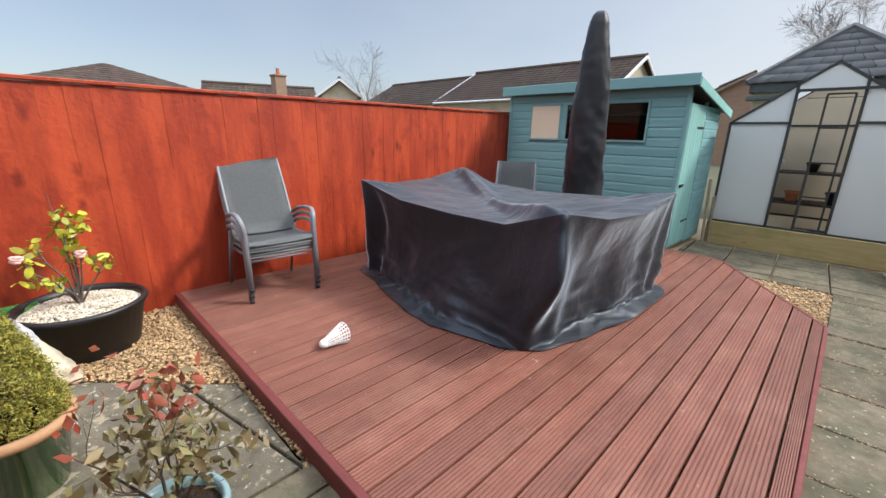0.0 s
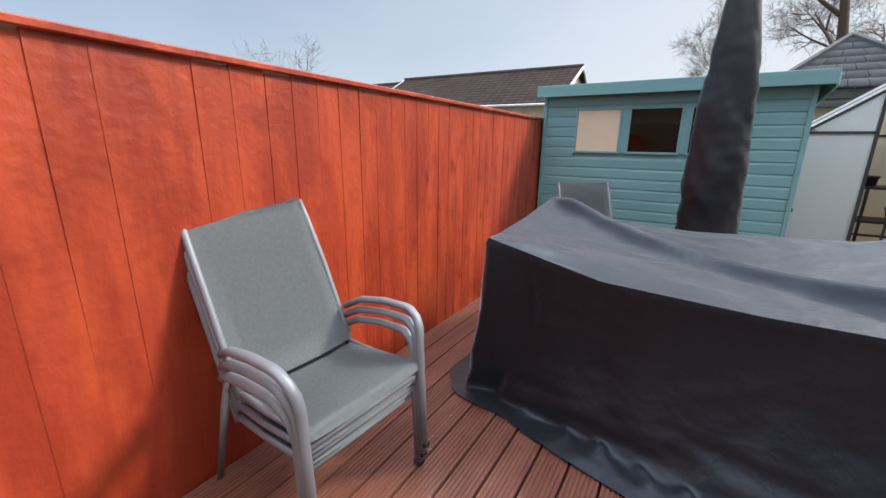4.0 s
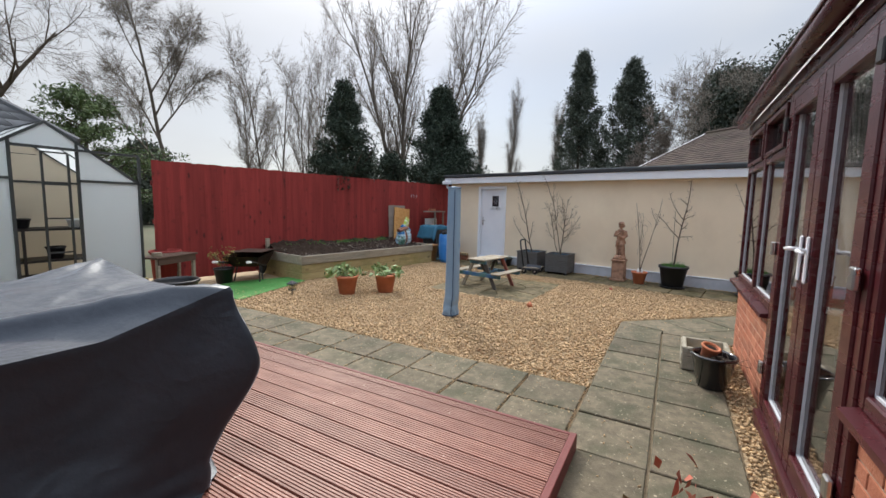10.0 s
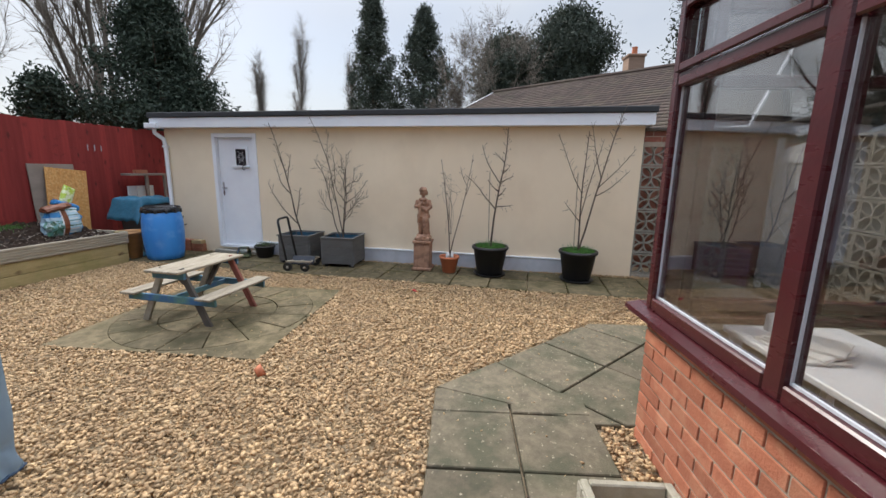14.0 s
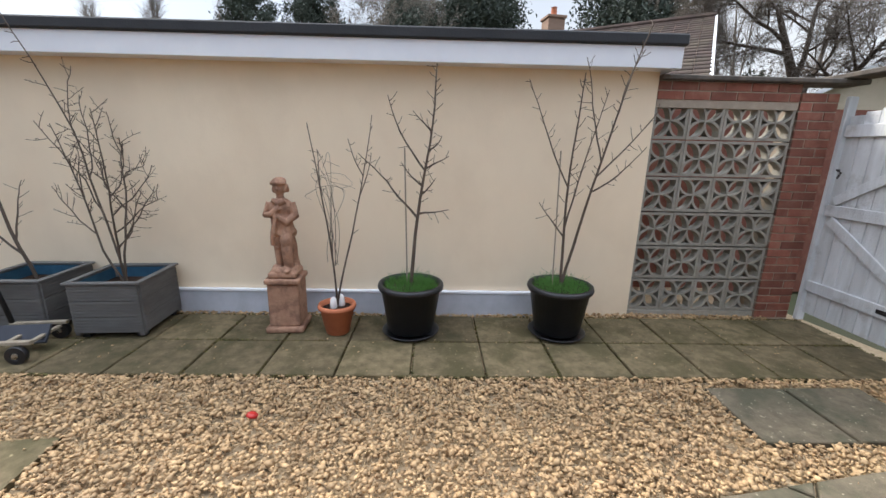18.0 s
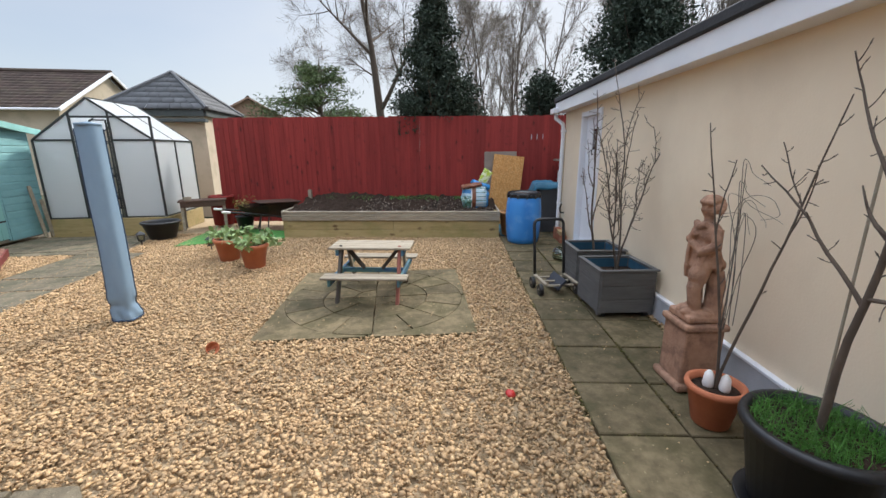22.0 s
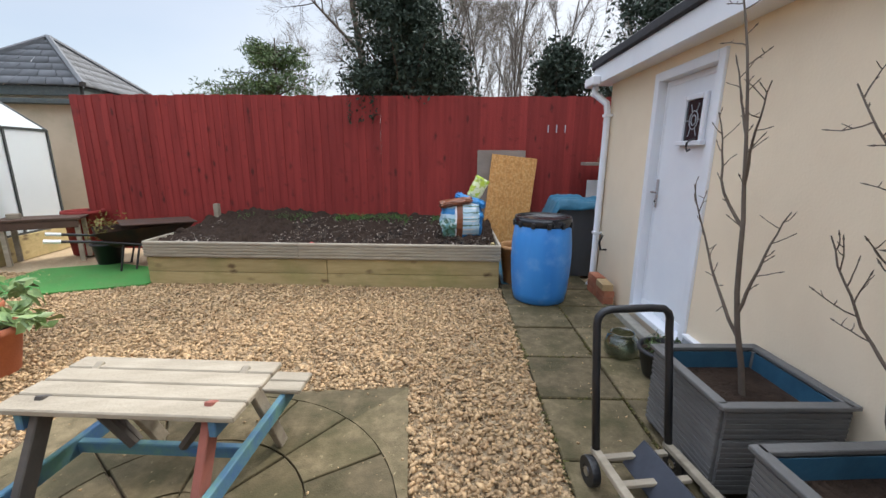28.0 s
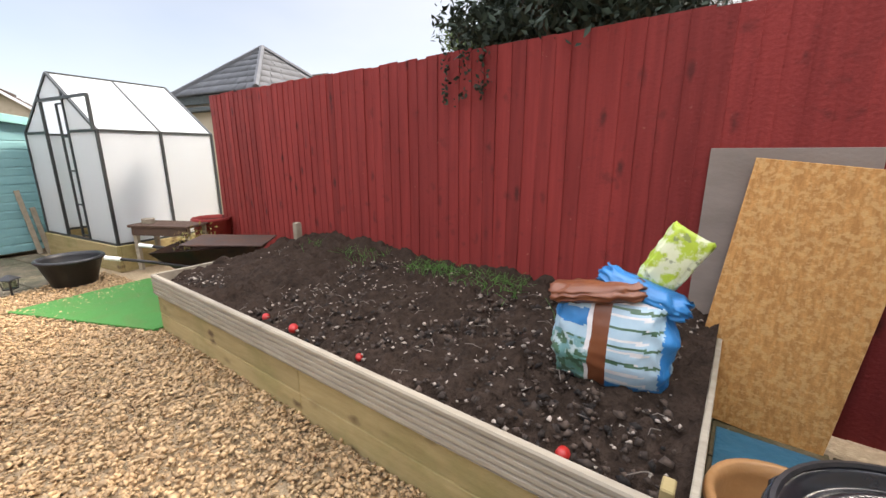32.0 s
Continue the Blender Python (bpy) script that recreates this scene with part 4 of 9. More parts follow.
def light_run(x0, x1, mulls):
    xs = [x0] + mulls + [x1]
    for i, xm in enumerate(xs):
        wdt = 0.055 if i in (0, len(xs) - 1) else 0.04
        bar((xm - (wdt if i else 0), FY0, WB), (xm + (wdt if i < len(xs) - 1 else 0), FY1, WH))
    for a, b, ia in zip(xs, xs[1:], range(9)):
        a2 = a + (0.055 if ia == 0 else 0.04) + 0.001
        b2 = b - (0.055 if ia == len(xs) - 2 else 0.04) - 0.001
        bar((a2, FY0, WB), (b2, FY1, WB + 0.065))
        bar((a2, FY0, WT - 0.03), (b2, FY1, WT + 0.03))
        bar((a2, FY0, WH - 0.06), (b2, FY1, WH))
        # opening top light stands proud
        for lo, hi in (((a2, FY1 + 0.001, WT + 0.031), (a2 + 0.035, FY1 + 0.02, WH - 0.03)), ((b2 - 0.035, FY1 + 0.001, WT + 0.031), (b2, FY1 + 0.02, WH - 0.03)),
                       ((a2 + 0.036, FY1 + 0.001, WT + 0.031), (b2 - 0.036, FY1 + 0.02, WT + 0.066)), ((a2 + 0.036, FY1 + 0.001, WH - 0.065), (b2 - 0.036, FY1 + 0.02, WH - 0.03))):
            bar(lo, hi, bev=0.004)
        pane((a2, FY0 + 0.03, WB + 0.065), (b2, FY0 + 0.036, WT - 0.03))
        pane((a2, FY0 + 0.03, WT + 0.031), (b2, FY0 + 0.036, WH - 0.061))
        # pale inner bead
        for lo, hi in (((a2, FY0 + 0.037, WB + 0.066), (a2 + 0.006, FY0 + 0.046, WT - 0.031)), ((b2 - 0.006, FY0 + 0.037, WB + 0.066), (b2, FY0 + 0.046, WT - 0.031)), ((a2 + 0.007, FY0 + 0.037, WB + 0.066), (b2 - 0.007, FY0 + 0.046, WB + 0.076))):
            part("glazing_bead", B(lo, hi), M["plinth"], con)


light_run(D1 + 0.002, CX1, [1.90])
light_run(CX0, D0 - 0.002, [-1.10])
# side glazing and corner posts
for xs, nm in ((CX1 - 0.05, 1), (CX0 - 0.02, 0)):
    for k in range(5):
        y = CY - 0.13 - 0.68 * k
        bar((xs, y - 0.06, WB), (xs + 0.07, y, WH))
    for k in range(4):
        y = CY - 0.191 - 0.68 * k
        for z0, z1 in ((WB, WB + 0.06), (WT - 0.03, WT + 0.03), (WH - 0.06, WH)):
            bar((xs, y - 0.618, z0), (xs + 0.07, y, z1))
        pane((xs + 0.03, y - 0.618, WB + 0.06), (xs + 0.036, y, WT - 0.03))
        pane((xs + 0.03, y - 0.618, WT + 0.03), (xs + 0.036, y, WH - 0.06))
    bar((xs, CY - 0.129, WB), (xs + 0.07, FY0 - 0.001, WH))
# double doors
for lo, hi in (((D0, FY0, -0.05), (D0 + 0.065, FY1 + 0.01, WH)), ((D1 - 0.065, FY0, -0.05), (D1, FY1 + 0.01, WH)), ((D0 + 0.066, FY0, WH - 0.065), (D1 - 0.066, FY1 + 0.01, WH)), ((D0 + 0.066, FY0, -0.05), (D1 - 0.066, FY1 + 0.05, 0.05))):
    bar(lo, hi)
MX = (D0 + D1) / 2
for a, b, hs in ((D0 + 0.067, MX - 0.003, 1), (MX + 0.003, D1 - 0.067, -1)):
    leaf = part("door", B((a, FY0 + 0.01, 0.051), (a + 0.115, FY1 + 0.02, WH - 0.067), 0.008), M["rosewood"], con, "rosewood upvc glazed door, shut")
    for lo, hi in (((b - 0.115, FY0 + 0.01, 0.051), (b, FY1 + 0.02, WH - 0.067)), ((a + 0.116, FY0 + 0.01, 0.051), (b - 0.116, FY1 + 0.02, 0.17)), ((a + 0.116, FY0 + 0.01, WH - 0.17), (b - 0.116, FY1 + 0.02, WH - 0.067))):
        bar(lo, hi, leaf, 0.008)
    pane((a + 0.115, FY0 + 0.04, 0.17), (b - 0.115, FY0 + 0.046, WH - 0.17), leaf)
    for lo, hi in (((a + 0.116, FY0 + 0.047, 0.171), (a + 0.124, FY0 + 0.06, WH - 0.171)), ((b - 0.124, FY0 + 0.047, 0.171), (b - 0.116, FY0 + 0.06, WH - 0.171)), ((a + 0.125, FY0 + 0.047, 0.171), (b - 0.125, FY0 + 0.06, 0.18))):
        part("glazing_bead", B(lo, hi), M["plinth"], leaf)
    hx = b - 0.062 if hs > 0 else a + 0.062
    part("handle_plate", B((hx - 0.017, FY1 + 0.021, 1.095), (hx + 0.017, FY1 + 0.035, 1.345), 0.006), M["white"], leaf, "white handle plate")
    part("door_handle", tube([(hx, FY1 + 0.035, 1.27), (hx, FY1 + 0.07, 1.27), (hx - hs * 0.02, FY1 + 0.075, 1.27), (hx - hs * 0.12, FY1 + 0.072, 1.262)], [0.011, 0.011, 0.011, 0.009], 10), M["white"], leaf, "white lever handle", True)
    jx = a if hs > 0 else b
    for z in (0.36, 1.22, 2.06):
        part("hinge", B((jx - 0.03, FY1 + 0.021, z - 0.045), (jx + 0.03, FY1 + 0.045, z + 0.045), 0.006), M["steel"] if z < 2 else M["blackplastic"], leaf)
# eaves beam, gutter, roof
part("eaves_beam", B((CX0 - 0.02, FY0 - 0.03, WH + 0.001), (CX1 + 0.02, FY1 + 0.02, WH + 0.10), 0.008), M["rosewood"], con)
bm = tube([(CX0 - 0.1, CY + 0.09, WH + 0.13), (CX1 + 0.1, CY + 0.09, WH + 0.13)], 0.055, 12)
part("gutter", bm, M["rosewood"], con, "dark brown plastic gutter", True)
part("gutter_lip", B((CX0 - 0.1, CY + 0.125, WH + 0.15), (CX1 + 0.1, CY + 0.155, WH + 0.175), 0.005), M["rosewood"], con)
part("eaves_beam", B((CX1 - 0.05, CY - 2.95, WH + 0.001), (CX1 + 0.04, FY0 - 0.031, WH + 0.10), 0.008), M["rosewood"], con)
bm = bmesh.new()
box(bm, (CX0, -3.0, -0.012), (CX1 + 0.05, 0.0, 0.012))
part("roof_sheet", bm, M["polyroof"], con, "milky polycarbonate roof sheet", m=pose(0, CY + 0.03, WH + 0.16, -14, 0, 0))
for i in range(8):
    xx = CX0 + (CX1 - CX0) * i / 7
    part("glazing_bar", B((xx - 0.025, -3.0, 0.014), (xx + 0.025, 0.0, 0.04), 0.004), M["rosewood"], con, m=pose(0, CY + 0.03, WH + 0.16, -14, 0, 0))
part("floor", B((CX0 + 0.2, CY - 2.9, -0.06), (CX1 - 0.2, CY - 0.21, 0.0)), M["carpet"], con)
# unseen back panel, added; its dark colour makes the room look dim
part("inner_wall", B((CX0 + 0.2, CY - 2.93, 0.001), (CX1 - 0.2, CY - 2.905, 2.9)), M["inside"], con, "added inner wall panel, coloured dark to dim the room")
# walls that close the place
solid("wall_house", B((-7.5, -3.8, -0.1), (3.9, -3.42, 3.1)), M["housebrick"], "plain brick rear wall of the house", "wall", kind="structure")
# no known wall here: added dark so the block openings look shaded
solid("wall_beyond", B((0.9, -3.2, -0.1), (1.1, 0.0, 1.95)), M["pierbrick"], "dark brick wall added to darken the openings of the pierced blocks", "wall", GM.copy(), kind="structure")
solid("wall_side", B((-4.3, -3.6, -0.1), (-4.12, -3.42, 1.8)), M["housebrick"], "plain brick return wall", "wall", kind="structure")

# ---- raised bed ----
bed = thing("raised_bed", "long timber raised bed of stacked planks filled with soil", "raised bed", G(-5.0, 7.62))
BL_, BD_ = 3.88, 1.47
for k, (z0, z1) in enumerate(((-0.06, 0.10), (0.104, 0.27))):
    for a, b in ((0.0, 2.0), (2.004, BL_)):
        part("plank", B((a, 0.0, z0), (b, 0.045, z1), 0.005), M["timber"], bed)
    part("plank", B((0.0, 0.046, z0), (0.045, BD_, z1), 0.005), M["timber"], bed)
    part("plank", B((BL_ - 0.045, 0.046, z0), (BL_, BD_, z1), 0.005), M["timber"], bed)
gprof = [(0.012, 0.272), (0.012, 0.445), (-0.016, 0.445)]
for k in range(5):
    zt = 0.436 - k * 0.033
    gprof += [(-0.023, zt), (-0.023, zt - 0.018), (-0.011, zt - 0.021), (-0.011, zt - 0.030)]
gprof += [(-0.018, 0.272)]
for a, b in ((-0.01, 1.7), (1.704, BL_ + 0.01)):
    bm = bmesh.new()
    ra, rb = [bm.verts.new((a, y, z)) for y, z in gprof], [bm.verts.new((b, y, z)) for y, z in gprof]
    k = len(gprof)
    bm.faces.new(ra), bm.faces.new(rb[::-1])
    for q in range(k):
        bm.faces.new((ra[q], rb[q], rb[(q + 1) % k], ra[(q + 1) % k]))
    bmesh.ops.recalc_face_normals(bm, faces=bm.faces)
    part("grooved_board", bm, M["timber_top"], bed, "weathered grooved deck board")
part("grooved_board", B((-0.012, 0.013, 0.272), (0.014, BD_, 0.45), 0.004), M["timber_top"], bed)
part("grooved_board", B((BL_ - 0.014, 0.013, 0.272), (BL_ + 0.012, BD_, 0.45), 0.004), M["timber_top"], bed)
part("corner_post", B((BL_ - 0.09, 0.051, -0.05), (BL_ - 0.051, 0.12, 0.455), 0.005), M["timber"], bed)
nx, ny = 190, 74
V, F = [], []
for j in range(ny):
    for i in range(nx):
        px, py = 0.014 + (BL_ - 0.028) * i / (nx - 1), 0.013 + (BD_ + 0.05) * j / (ny - 1)
        q = Vector((px, py, 0.3))
        z = 0.345 + 0.13 * (py / BD_) + 0.06 * noise.noise(q * 2.1) + 0.045 * noise.noise(q * 6.5) + 0.045 * (0.4 - abs(noise.noise(q * 9))) + 0.036 * noise.noise(q * 15) + 0.03 * (0.4 - abs(noise.noise(q * 24))) + 0.02 * noise.noise(q * 38)
        z += 0.05 * math.exp(-((px - 0.8) ** 2) / 0.25)
        z += 0.05 * (py / BD_)
        V.append((px, py, z))
for j in range(ny - 1):
    for i in range(nx - 1):
        a = j * nx + i
        F.append((a, a + 1, a + nx + 1, a + nx))
part("soil", raw("soil", V, F, M["soil"], True), M["soil"], bed, "dark freshly dug soil with lumps and stones")


def pebbles(n, place, size, seed, flat=0.6):
    """n angular stones: place(r) gives x, y, z for random numbers."""
    r = np.random.RandomState(seed)
    base = np.array([(1, 0, 0), (-1, 0, 0), (0, 1, 0), (0, -1, 0), (0, 0, 1), (0, 0, -1)], float)
    tri = np.array([(0, 2, 4), (2, 1, 4), (1, 3, 4), (3, 0, 4), (2, 0, 5), (1, 2, 5), (3, 1, 5), (0, 3, 5)])
    P = place(r, n)
    n = len(P)
    S = size[0] + (size[1] - size[0]) * r.rand(n, 1) ** 1.6
    d = base[None] * (0.65 + 0.6 * r.rand(n, 6, 1)) + 0.45 * (r.rand(n, 6, 3) - 0.5)
    d *= S[:, None, :] * (0.6 + 0.7 * r.rand(n, 1, 3))
    d[:, :, 2] *= flat
    yaw, tilt = r.rand(n) * 6.283, (r.rand(n) - 0.5) * 1.1
    c, s = np.cos(tilt)[:, None], np.sin(tilt)[:, None]
    y, z = d[:, :, 1] * c - d[:, :, 2] * s, d[:, :, 1] * s + d[:, :, 2] * c
    c, s = np.cos(yaw)[:, None], np.sin(yaw)[:, None]
    x2, y2 = d[:, :, 0] * c - y * s, d[:, :, 0] * s + y * c
    out = np.stack((x2, y2, z), 2) + P[:, None, :]
    faces = (tri[None] + 6 * np.arange(n)[:, None, None]).reshape(-1, 3)
    return out.reshape(-1, 3), faces


def fast_mesh(name, verts, tris, material):
    me = bpy.data.meshes.new(name)
    me.vertices.add(len(verts))
    me.vertices.foreach_set("co", np.asarray(verts, np.float32).ravel())
    me.loops.add(tris.size)
    me.loops.foreach_set("vertex_index", np.asarray(tris, np.int32).ravel())
    k = tris.shape[1]
    me.polygons.add(len(tris))
    me.polygons.foreach_set("loop_start", np.arange(0, tris.size, k, dtype=np.int32))
    me.materials.append(material)
    me.update(calc_edges=True)
    return me


def inside(poly, x, y):
    res = np.zeros(len(x), bool)
    for (xa, ya), (xb, yb) in zip(poly, poly[1:] + poly[:1]):
        if ya == yb:
            continue
        hit = ((ya > y) != (yb > y)) & (x < (xb - xa) * (y - ya) / (yb - ya) + xa)
        res ^= hit
    return res


CONS_POLY = [(CX0, -3.4), (CX1, -3.4), (CX1, CY), (CX0, CY)]
GAR_POLY = [gxy(0, 0), gxy(3.2, 0), gxy(3.2, 7.9), gxy(0, 7.9)]
GARDEN = [(-4.2, -2.2), (-1.95, -1.6), (2.9, -2.9), gxy(-1.0, -1.5), gxy(0.03, -1.3), gxy(0.0, 7.6), gxy(-5.0, 7.62), (1.2, 7.0), (0.35, 7.0), (0.55, 5.5), (-1.7, 5.5), (-4.3, 3.0)]
HARD = [DECK_POLY, PATH_A, PATH_A2, PATH_B, PATH_C, G_ROW, G_EXTRA, CIRCLE, BED, CONS_POLY, GAR_POLY]


def gravel_place(r, n, span=(-4.3, 7.9, -3.2, 7.2)):
    x, y = r.uniform(span[0], span[1], n), r.uniform(span[2], span[3], n)
    ok = inside(GARDEN, x, y)
    for p in HARD:
        ok &= ~inside(p, x, y)
    ok &= ~inside(PATH_O, x, y)
    ok &= ~((x < -2.9) & (y < -0.35))
    x, y = x[ok], y[ok]
    z = -0.047 + 0.022 * r.rand(len(x)) + 0.008 * np.sin(x * 1.7 + 0.6) * np.cos(y * 1.9)
    return np.stack((x, y, z), 1)


V, F = pebbles(480000, gravel_place, (0.0075, 0.0235), 11, 0.6)
V2, F2 = pebbles(16000, lambda r, n: gravel_place(r, n, (-4.2, -2.5, -0.4, 1.5)), (0.008, 0.02), 17, 0.6)     # thicker beside the deck
V, F = np.concatenate((V, V2)), np.concatenate((F, F2 + len(V)))
ob = solid("gravel", fast_mesh("gravel", V, F, M["stones"]), M["stones"], "loose angular golden gravel, worn and mixed in size", "gravel", kind="stuff")


def stray_place(r, n):
    x, y = r.uniform(-1.7, 7.6, n), r.uniform(-2.8, 6.4, n)
    ok = np.zeros(n, bool)
    for p in (PATH_A, PATH_B, PATH_C, G_ROW, CIRCLE):
        ok |= inside(p, x, y)
    x, y = x[ok], y[ok]
    return np.stack((x, y, np.full(len(x), FLOOR + 0.006)), 1)


V, F = pebbles(3200, stray_place, (0.003, 0.011), 12)
solid("stray_gravel", fast_mesh("stray_gravel", V, F, M["stones"]), M["stones"], "stray gravel chips lying on the slabs", "gravel", kind="stuff")

# ---- shed ----
shed = thing("shed", "pale teal timber shed with pent roof and three small windows", "shed", kind="structure")
SX0, SX1, SY0, SY1 = -4.43, -1.76, 5.74, 7.32
ZF, ZB = 2.10, 1.86
part("wall", B((SX0 + 0.02, SY0 + 0.016, 0.03), (SX1 - 0.02, SY0 + 0.03, 1.43)), M["teal"], shed)
part("wall", B((SX0 + 0.02, SY0 + 0.016, 1.93), (SX1 - 0.02, SY0 + 0.03, ZF)), M["teal"], shed)
part("wall", B((SX0, SY1 - 0.03, 0.03), (SX1, SY1, ZB)), M["teal"], shed)
part("wall", B((SX0, SY0 + 0.031, 0.03), (SX0 + 0.02, SY1 - 0.031, ZB)), M["teal"], shed)
part("floor", B((SX0 + 0.021, SY0 + 0.031, 0.0), (SX1 - 0.021, SY1 - 0.031, 0.05)), M["oldwood"], shed)
# black sheet added at the back so the windows look dark inside
part("dark_sheet", B((SX0 + 0.021, SY1 - 0.04, 0.051), (SX1 - 0.05, SY1 - 0.0305, ZB - 0.03)), M["blackfelt"], shed, "black sheet added to darken the shed inside")
WINS = [(-3.99, -3.50), (-3.38, -2.87), (-2.76, -2.24)]


def shiplap(x0, x1, z0, h):
    """One board, its lower edge scooped, facing -y."""
    bm = bmesh.new()
    prof = [(0.0, 0.0), (-0.014, 0.001), (-0.014, h * 0.72), (-0.010, h * 0.86), (-0.003, h * 0.95), (-0.002, h), (0.0, h)]
    a = [bm.verts.new((x0, y, z0 + z)) for y, z in prof]
    b = [bm.verts.new((x1, y, z0 + z)) for y, z in prof]
    for i in range(len(prof)):
        j = (i + 1) % len(prof)
        bm.faces.new((a[i], a[j], b[j], b[i]))
    bm.faces.new(a[::-1])
    bm.faces.new(b)
    bmesh.ops.recalc_face_normals(bm, faces=bm.faces)
    return bm


hb = 0.1225
for k in range(17):
    z = 0.02 + k * hb
    if z + hb > ZF + 0.03:
        break
    cuts = [(SX0 + 0.03, SX1 - 0.03)]
    if z + hb > 1.45 and z < 1.91:
        cuts = [(SX0 + 0.03, WINS[0][0] - 0.03), (WINS[2][1] + 0.03, SX1 - 0.03)]
    for a, b in cuts:
        part("shiplap_board", shiplap(a, b, z, hb), M["teal"], shed, m=pose(0, SY0 + 0.015, 0))
    zt = min(z + hb, 1.9)
    if z < 1.75:
        part("shiplap_board", shiplap(6.55 - SY0, SY1 - SY0 - 0.02, z, hb), M["teal"], shed, m=pose(SX1 - 0.008, SY0, 0, 0, 0, 90))
for xx in (SX0, SX1 - 0.045):
    part("corner_strip", B((xx, SY0 - 0.012, 0.02), (xx + 0.045, SY0 + 0.0005, ZF), 0.004), M["teal"], shed)
part("wall", B((SX1 - 0.03, 6.53, 0.03), (SX1 - 0.009, SY1 - 0.031, 1.90)), M["teal"], shed)
sdoor = part("door", B((SX1 - 0.02, 5.80, 0.06), (SX1 - 0.002, 6.50, 1.90), 0.003), M["teal2"], shed, "lighter green boarded shed door, shut")
for i in range(6):
    part("door_board", B((SX1 - 0.0015, 5.802 + i * 0.1162, 0.062), (SX1 + 0.010, 5.915 + i * 0.1162, 1.898), 0.003), M["teal2"], sdoor)
part("latch", B((SX1 + 0.011, 5.83, 0.86), (SX1 + 0.03, 5.97, 0.90), 0.006), M["darkmetal"], sdoor, "black sliding bolt")
for z in (0.35, 1.6):
    part("hinge", B((SX1 + 0.011, 6.2, z), (SX1 + 0.018, 6.5, z + 0.03), 0.002), M["darkmetal"], sdoor)
part("door_frame", B((SX1 - 0.03, SY0 + 0.02, 0.03), (SX1 + 0.004, 5.795, 2.05), 0.003), M["teal"], shed)
part("door_frame", B((SX1 - 0.03, 6.505, 0.03), (SX1 + 0.004, 6.54, 1.95), 0.003), M["teal"], shed)
for i, (a, b) in enumerate(WINS):
    win = part("window", B((a - 0.028, SY0 - 0.012, 1.412), (a, SY0 + 0.02, 1.948), 0.003), M["teal"], shed)
    for lo, hi in (((b, SY0 - 0.012, 1.412), (b + 0.028, SY0 + 0.02, 1.948)), ((a + 0.001, SY0 - 0.012, 1.92), (b - 0.001, SY0 + 0.02, 1.948)), ((a + 0.001, SY0 - 0.016, 1.412), (b - 0.001, SY0 + 0.02, 1.44))):
        part("frame_bar", B(lo, hi, 0.003), M["teal"], win)
    if i == 0:
        part("blind_board", B((a + 0.001, SY0 + 0.0, 1.441), (b - 0.001, SY0 + 0.01, 1.919)), M["render"], win, "cream board closing the window")
    else:
        g = part("window_pane", B((a + 0.001, SY0 + 0.004, 1.441), (b - 0.001, SY0 + 0.008, 1.919)), M["dimglass"], win)
for a, b in ((WINS[0][1], WINS[1][0]), (WINS[1][1], WINS[2][0])):
    part("mullion_panel", B((a + 0.029, SY0 - 0.002, 1.43), (b - 0.029, SY0 + 0.018, 1.93)), M["teal"], shed)
bm = bmesh.new()
sl = math.degrees(math.atan2(ZF - ZB, SY1 - SY0))
box(bm, (SX0 - 0.05, -0.12, 0.0), (SX1 + 0.09, 1.78, 0.03), 0.006)
part("roof", bm, M["felt"], shed, "felted pent roof", m=pose(0, SY0, ZF + 0.022, -sl, 0, 0))
part("fascia", B((SX0 - 0.06, SY0 - 0.145, ZF - 0.02), (SX1 + 0.10, SY0 - 0.121, ZF + 0.115), 0.004), M["teal"], shed, "teal roof edge board")
part("fascia", B((SX1 + 0.091, -0.12, -0.075), (SX1 + 0.112, 1.78, 0.035), 0.004), M["teal2"], shed, "teal roof edge board", m=pose(0, SY0, ZF + 0.022, -sl, 0, 0))

# ---- greenhouse ----
gh = thing("greenhouse", "small dark-framed greenhouse with milky twin-wall panels, open door", "greenhouse", pose(-1.58, 7.18, 0), kind="structure")
W_, D_, E_, R_, B_ = 2.0, 1.42, 1.70, 2.42, 0.29
part("base_plank", B((-0.04, -0.045, -0.06), (W_ + 0.04, 0.0, B_ - 0.01), 0.006), M["timber"], gh, "heavy timber base plank")
for xx in (-0.04, W_ - 0.005):
    part("base_plank", B((xx, 0.001, -0.06), (xx + 0.045, D_, B_ - 0.01), 0.006), M["timber"], gh)


def gbar(p, q, w=0.032):
    p, q = Vector(p), Vector(q)
    bm = bmesh.new()
    l = (q - p).length
    box(bm, (-w / 2, -w / 2, 0), (w / 2, w / 2, l))
    part("frame_bar", bm, M["ghframe"], gh, m=Matrix.Translation(p) @ (q - p).to_track_quat("Z", "Y").to_matrix().to_4x4())


DA, DB = 0.66, 1.30
slope = lambda x: E_ + (R_ - E_) * (1 - abs(x - W_ / 2) / (W_ / 2))
for y in (0.0, D_):
    gbar((0, y, B_), (W_, y, B_))
    gbar((0, y, B_), (0, y, E_)), gbar((W_, y, B_), (W_, y, E_))
    gbar((0, y, E_), (W_ / 2, y, R_)), gbar((W_, y, E_), (W_ / 2, y, R_))
    if y == 0.0:
        gbar((DA, y, B_), (DA, y, slope(DA))), gbar((DB, y, B_), (DB, y, slope(DB)))
        gbar((DA, y, 2.1), (DB, y, 2.1))
        gbar((0, y, E_), (DA, y, E_)), gbar((DB, y, E_), (W_, y, E_))
    else:
        gbar((0, y, E_), (W_, y, E_))
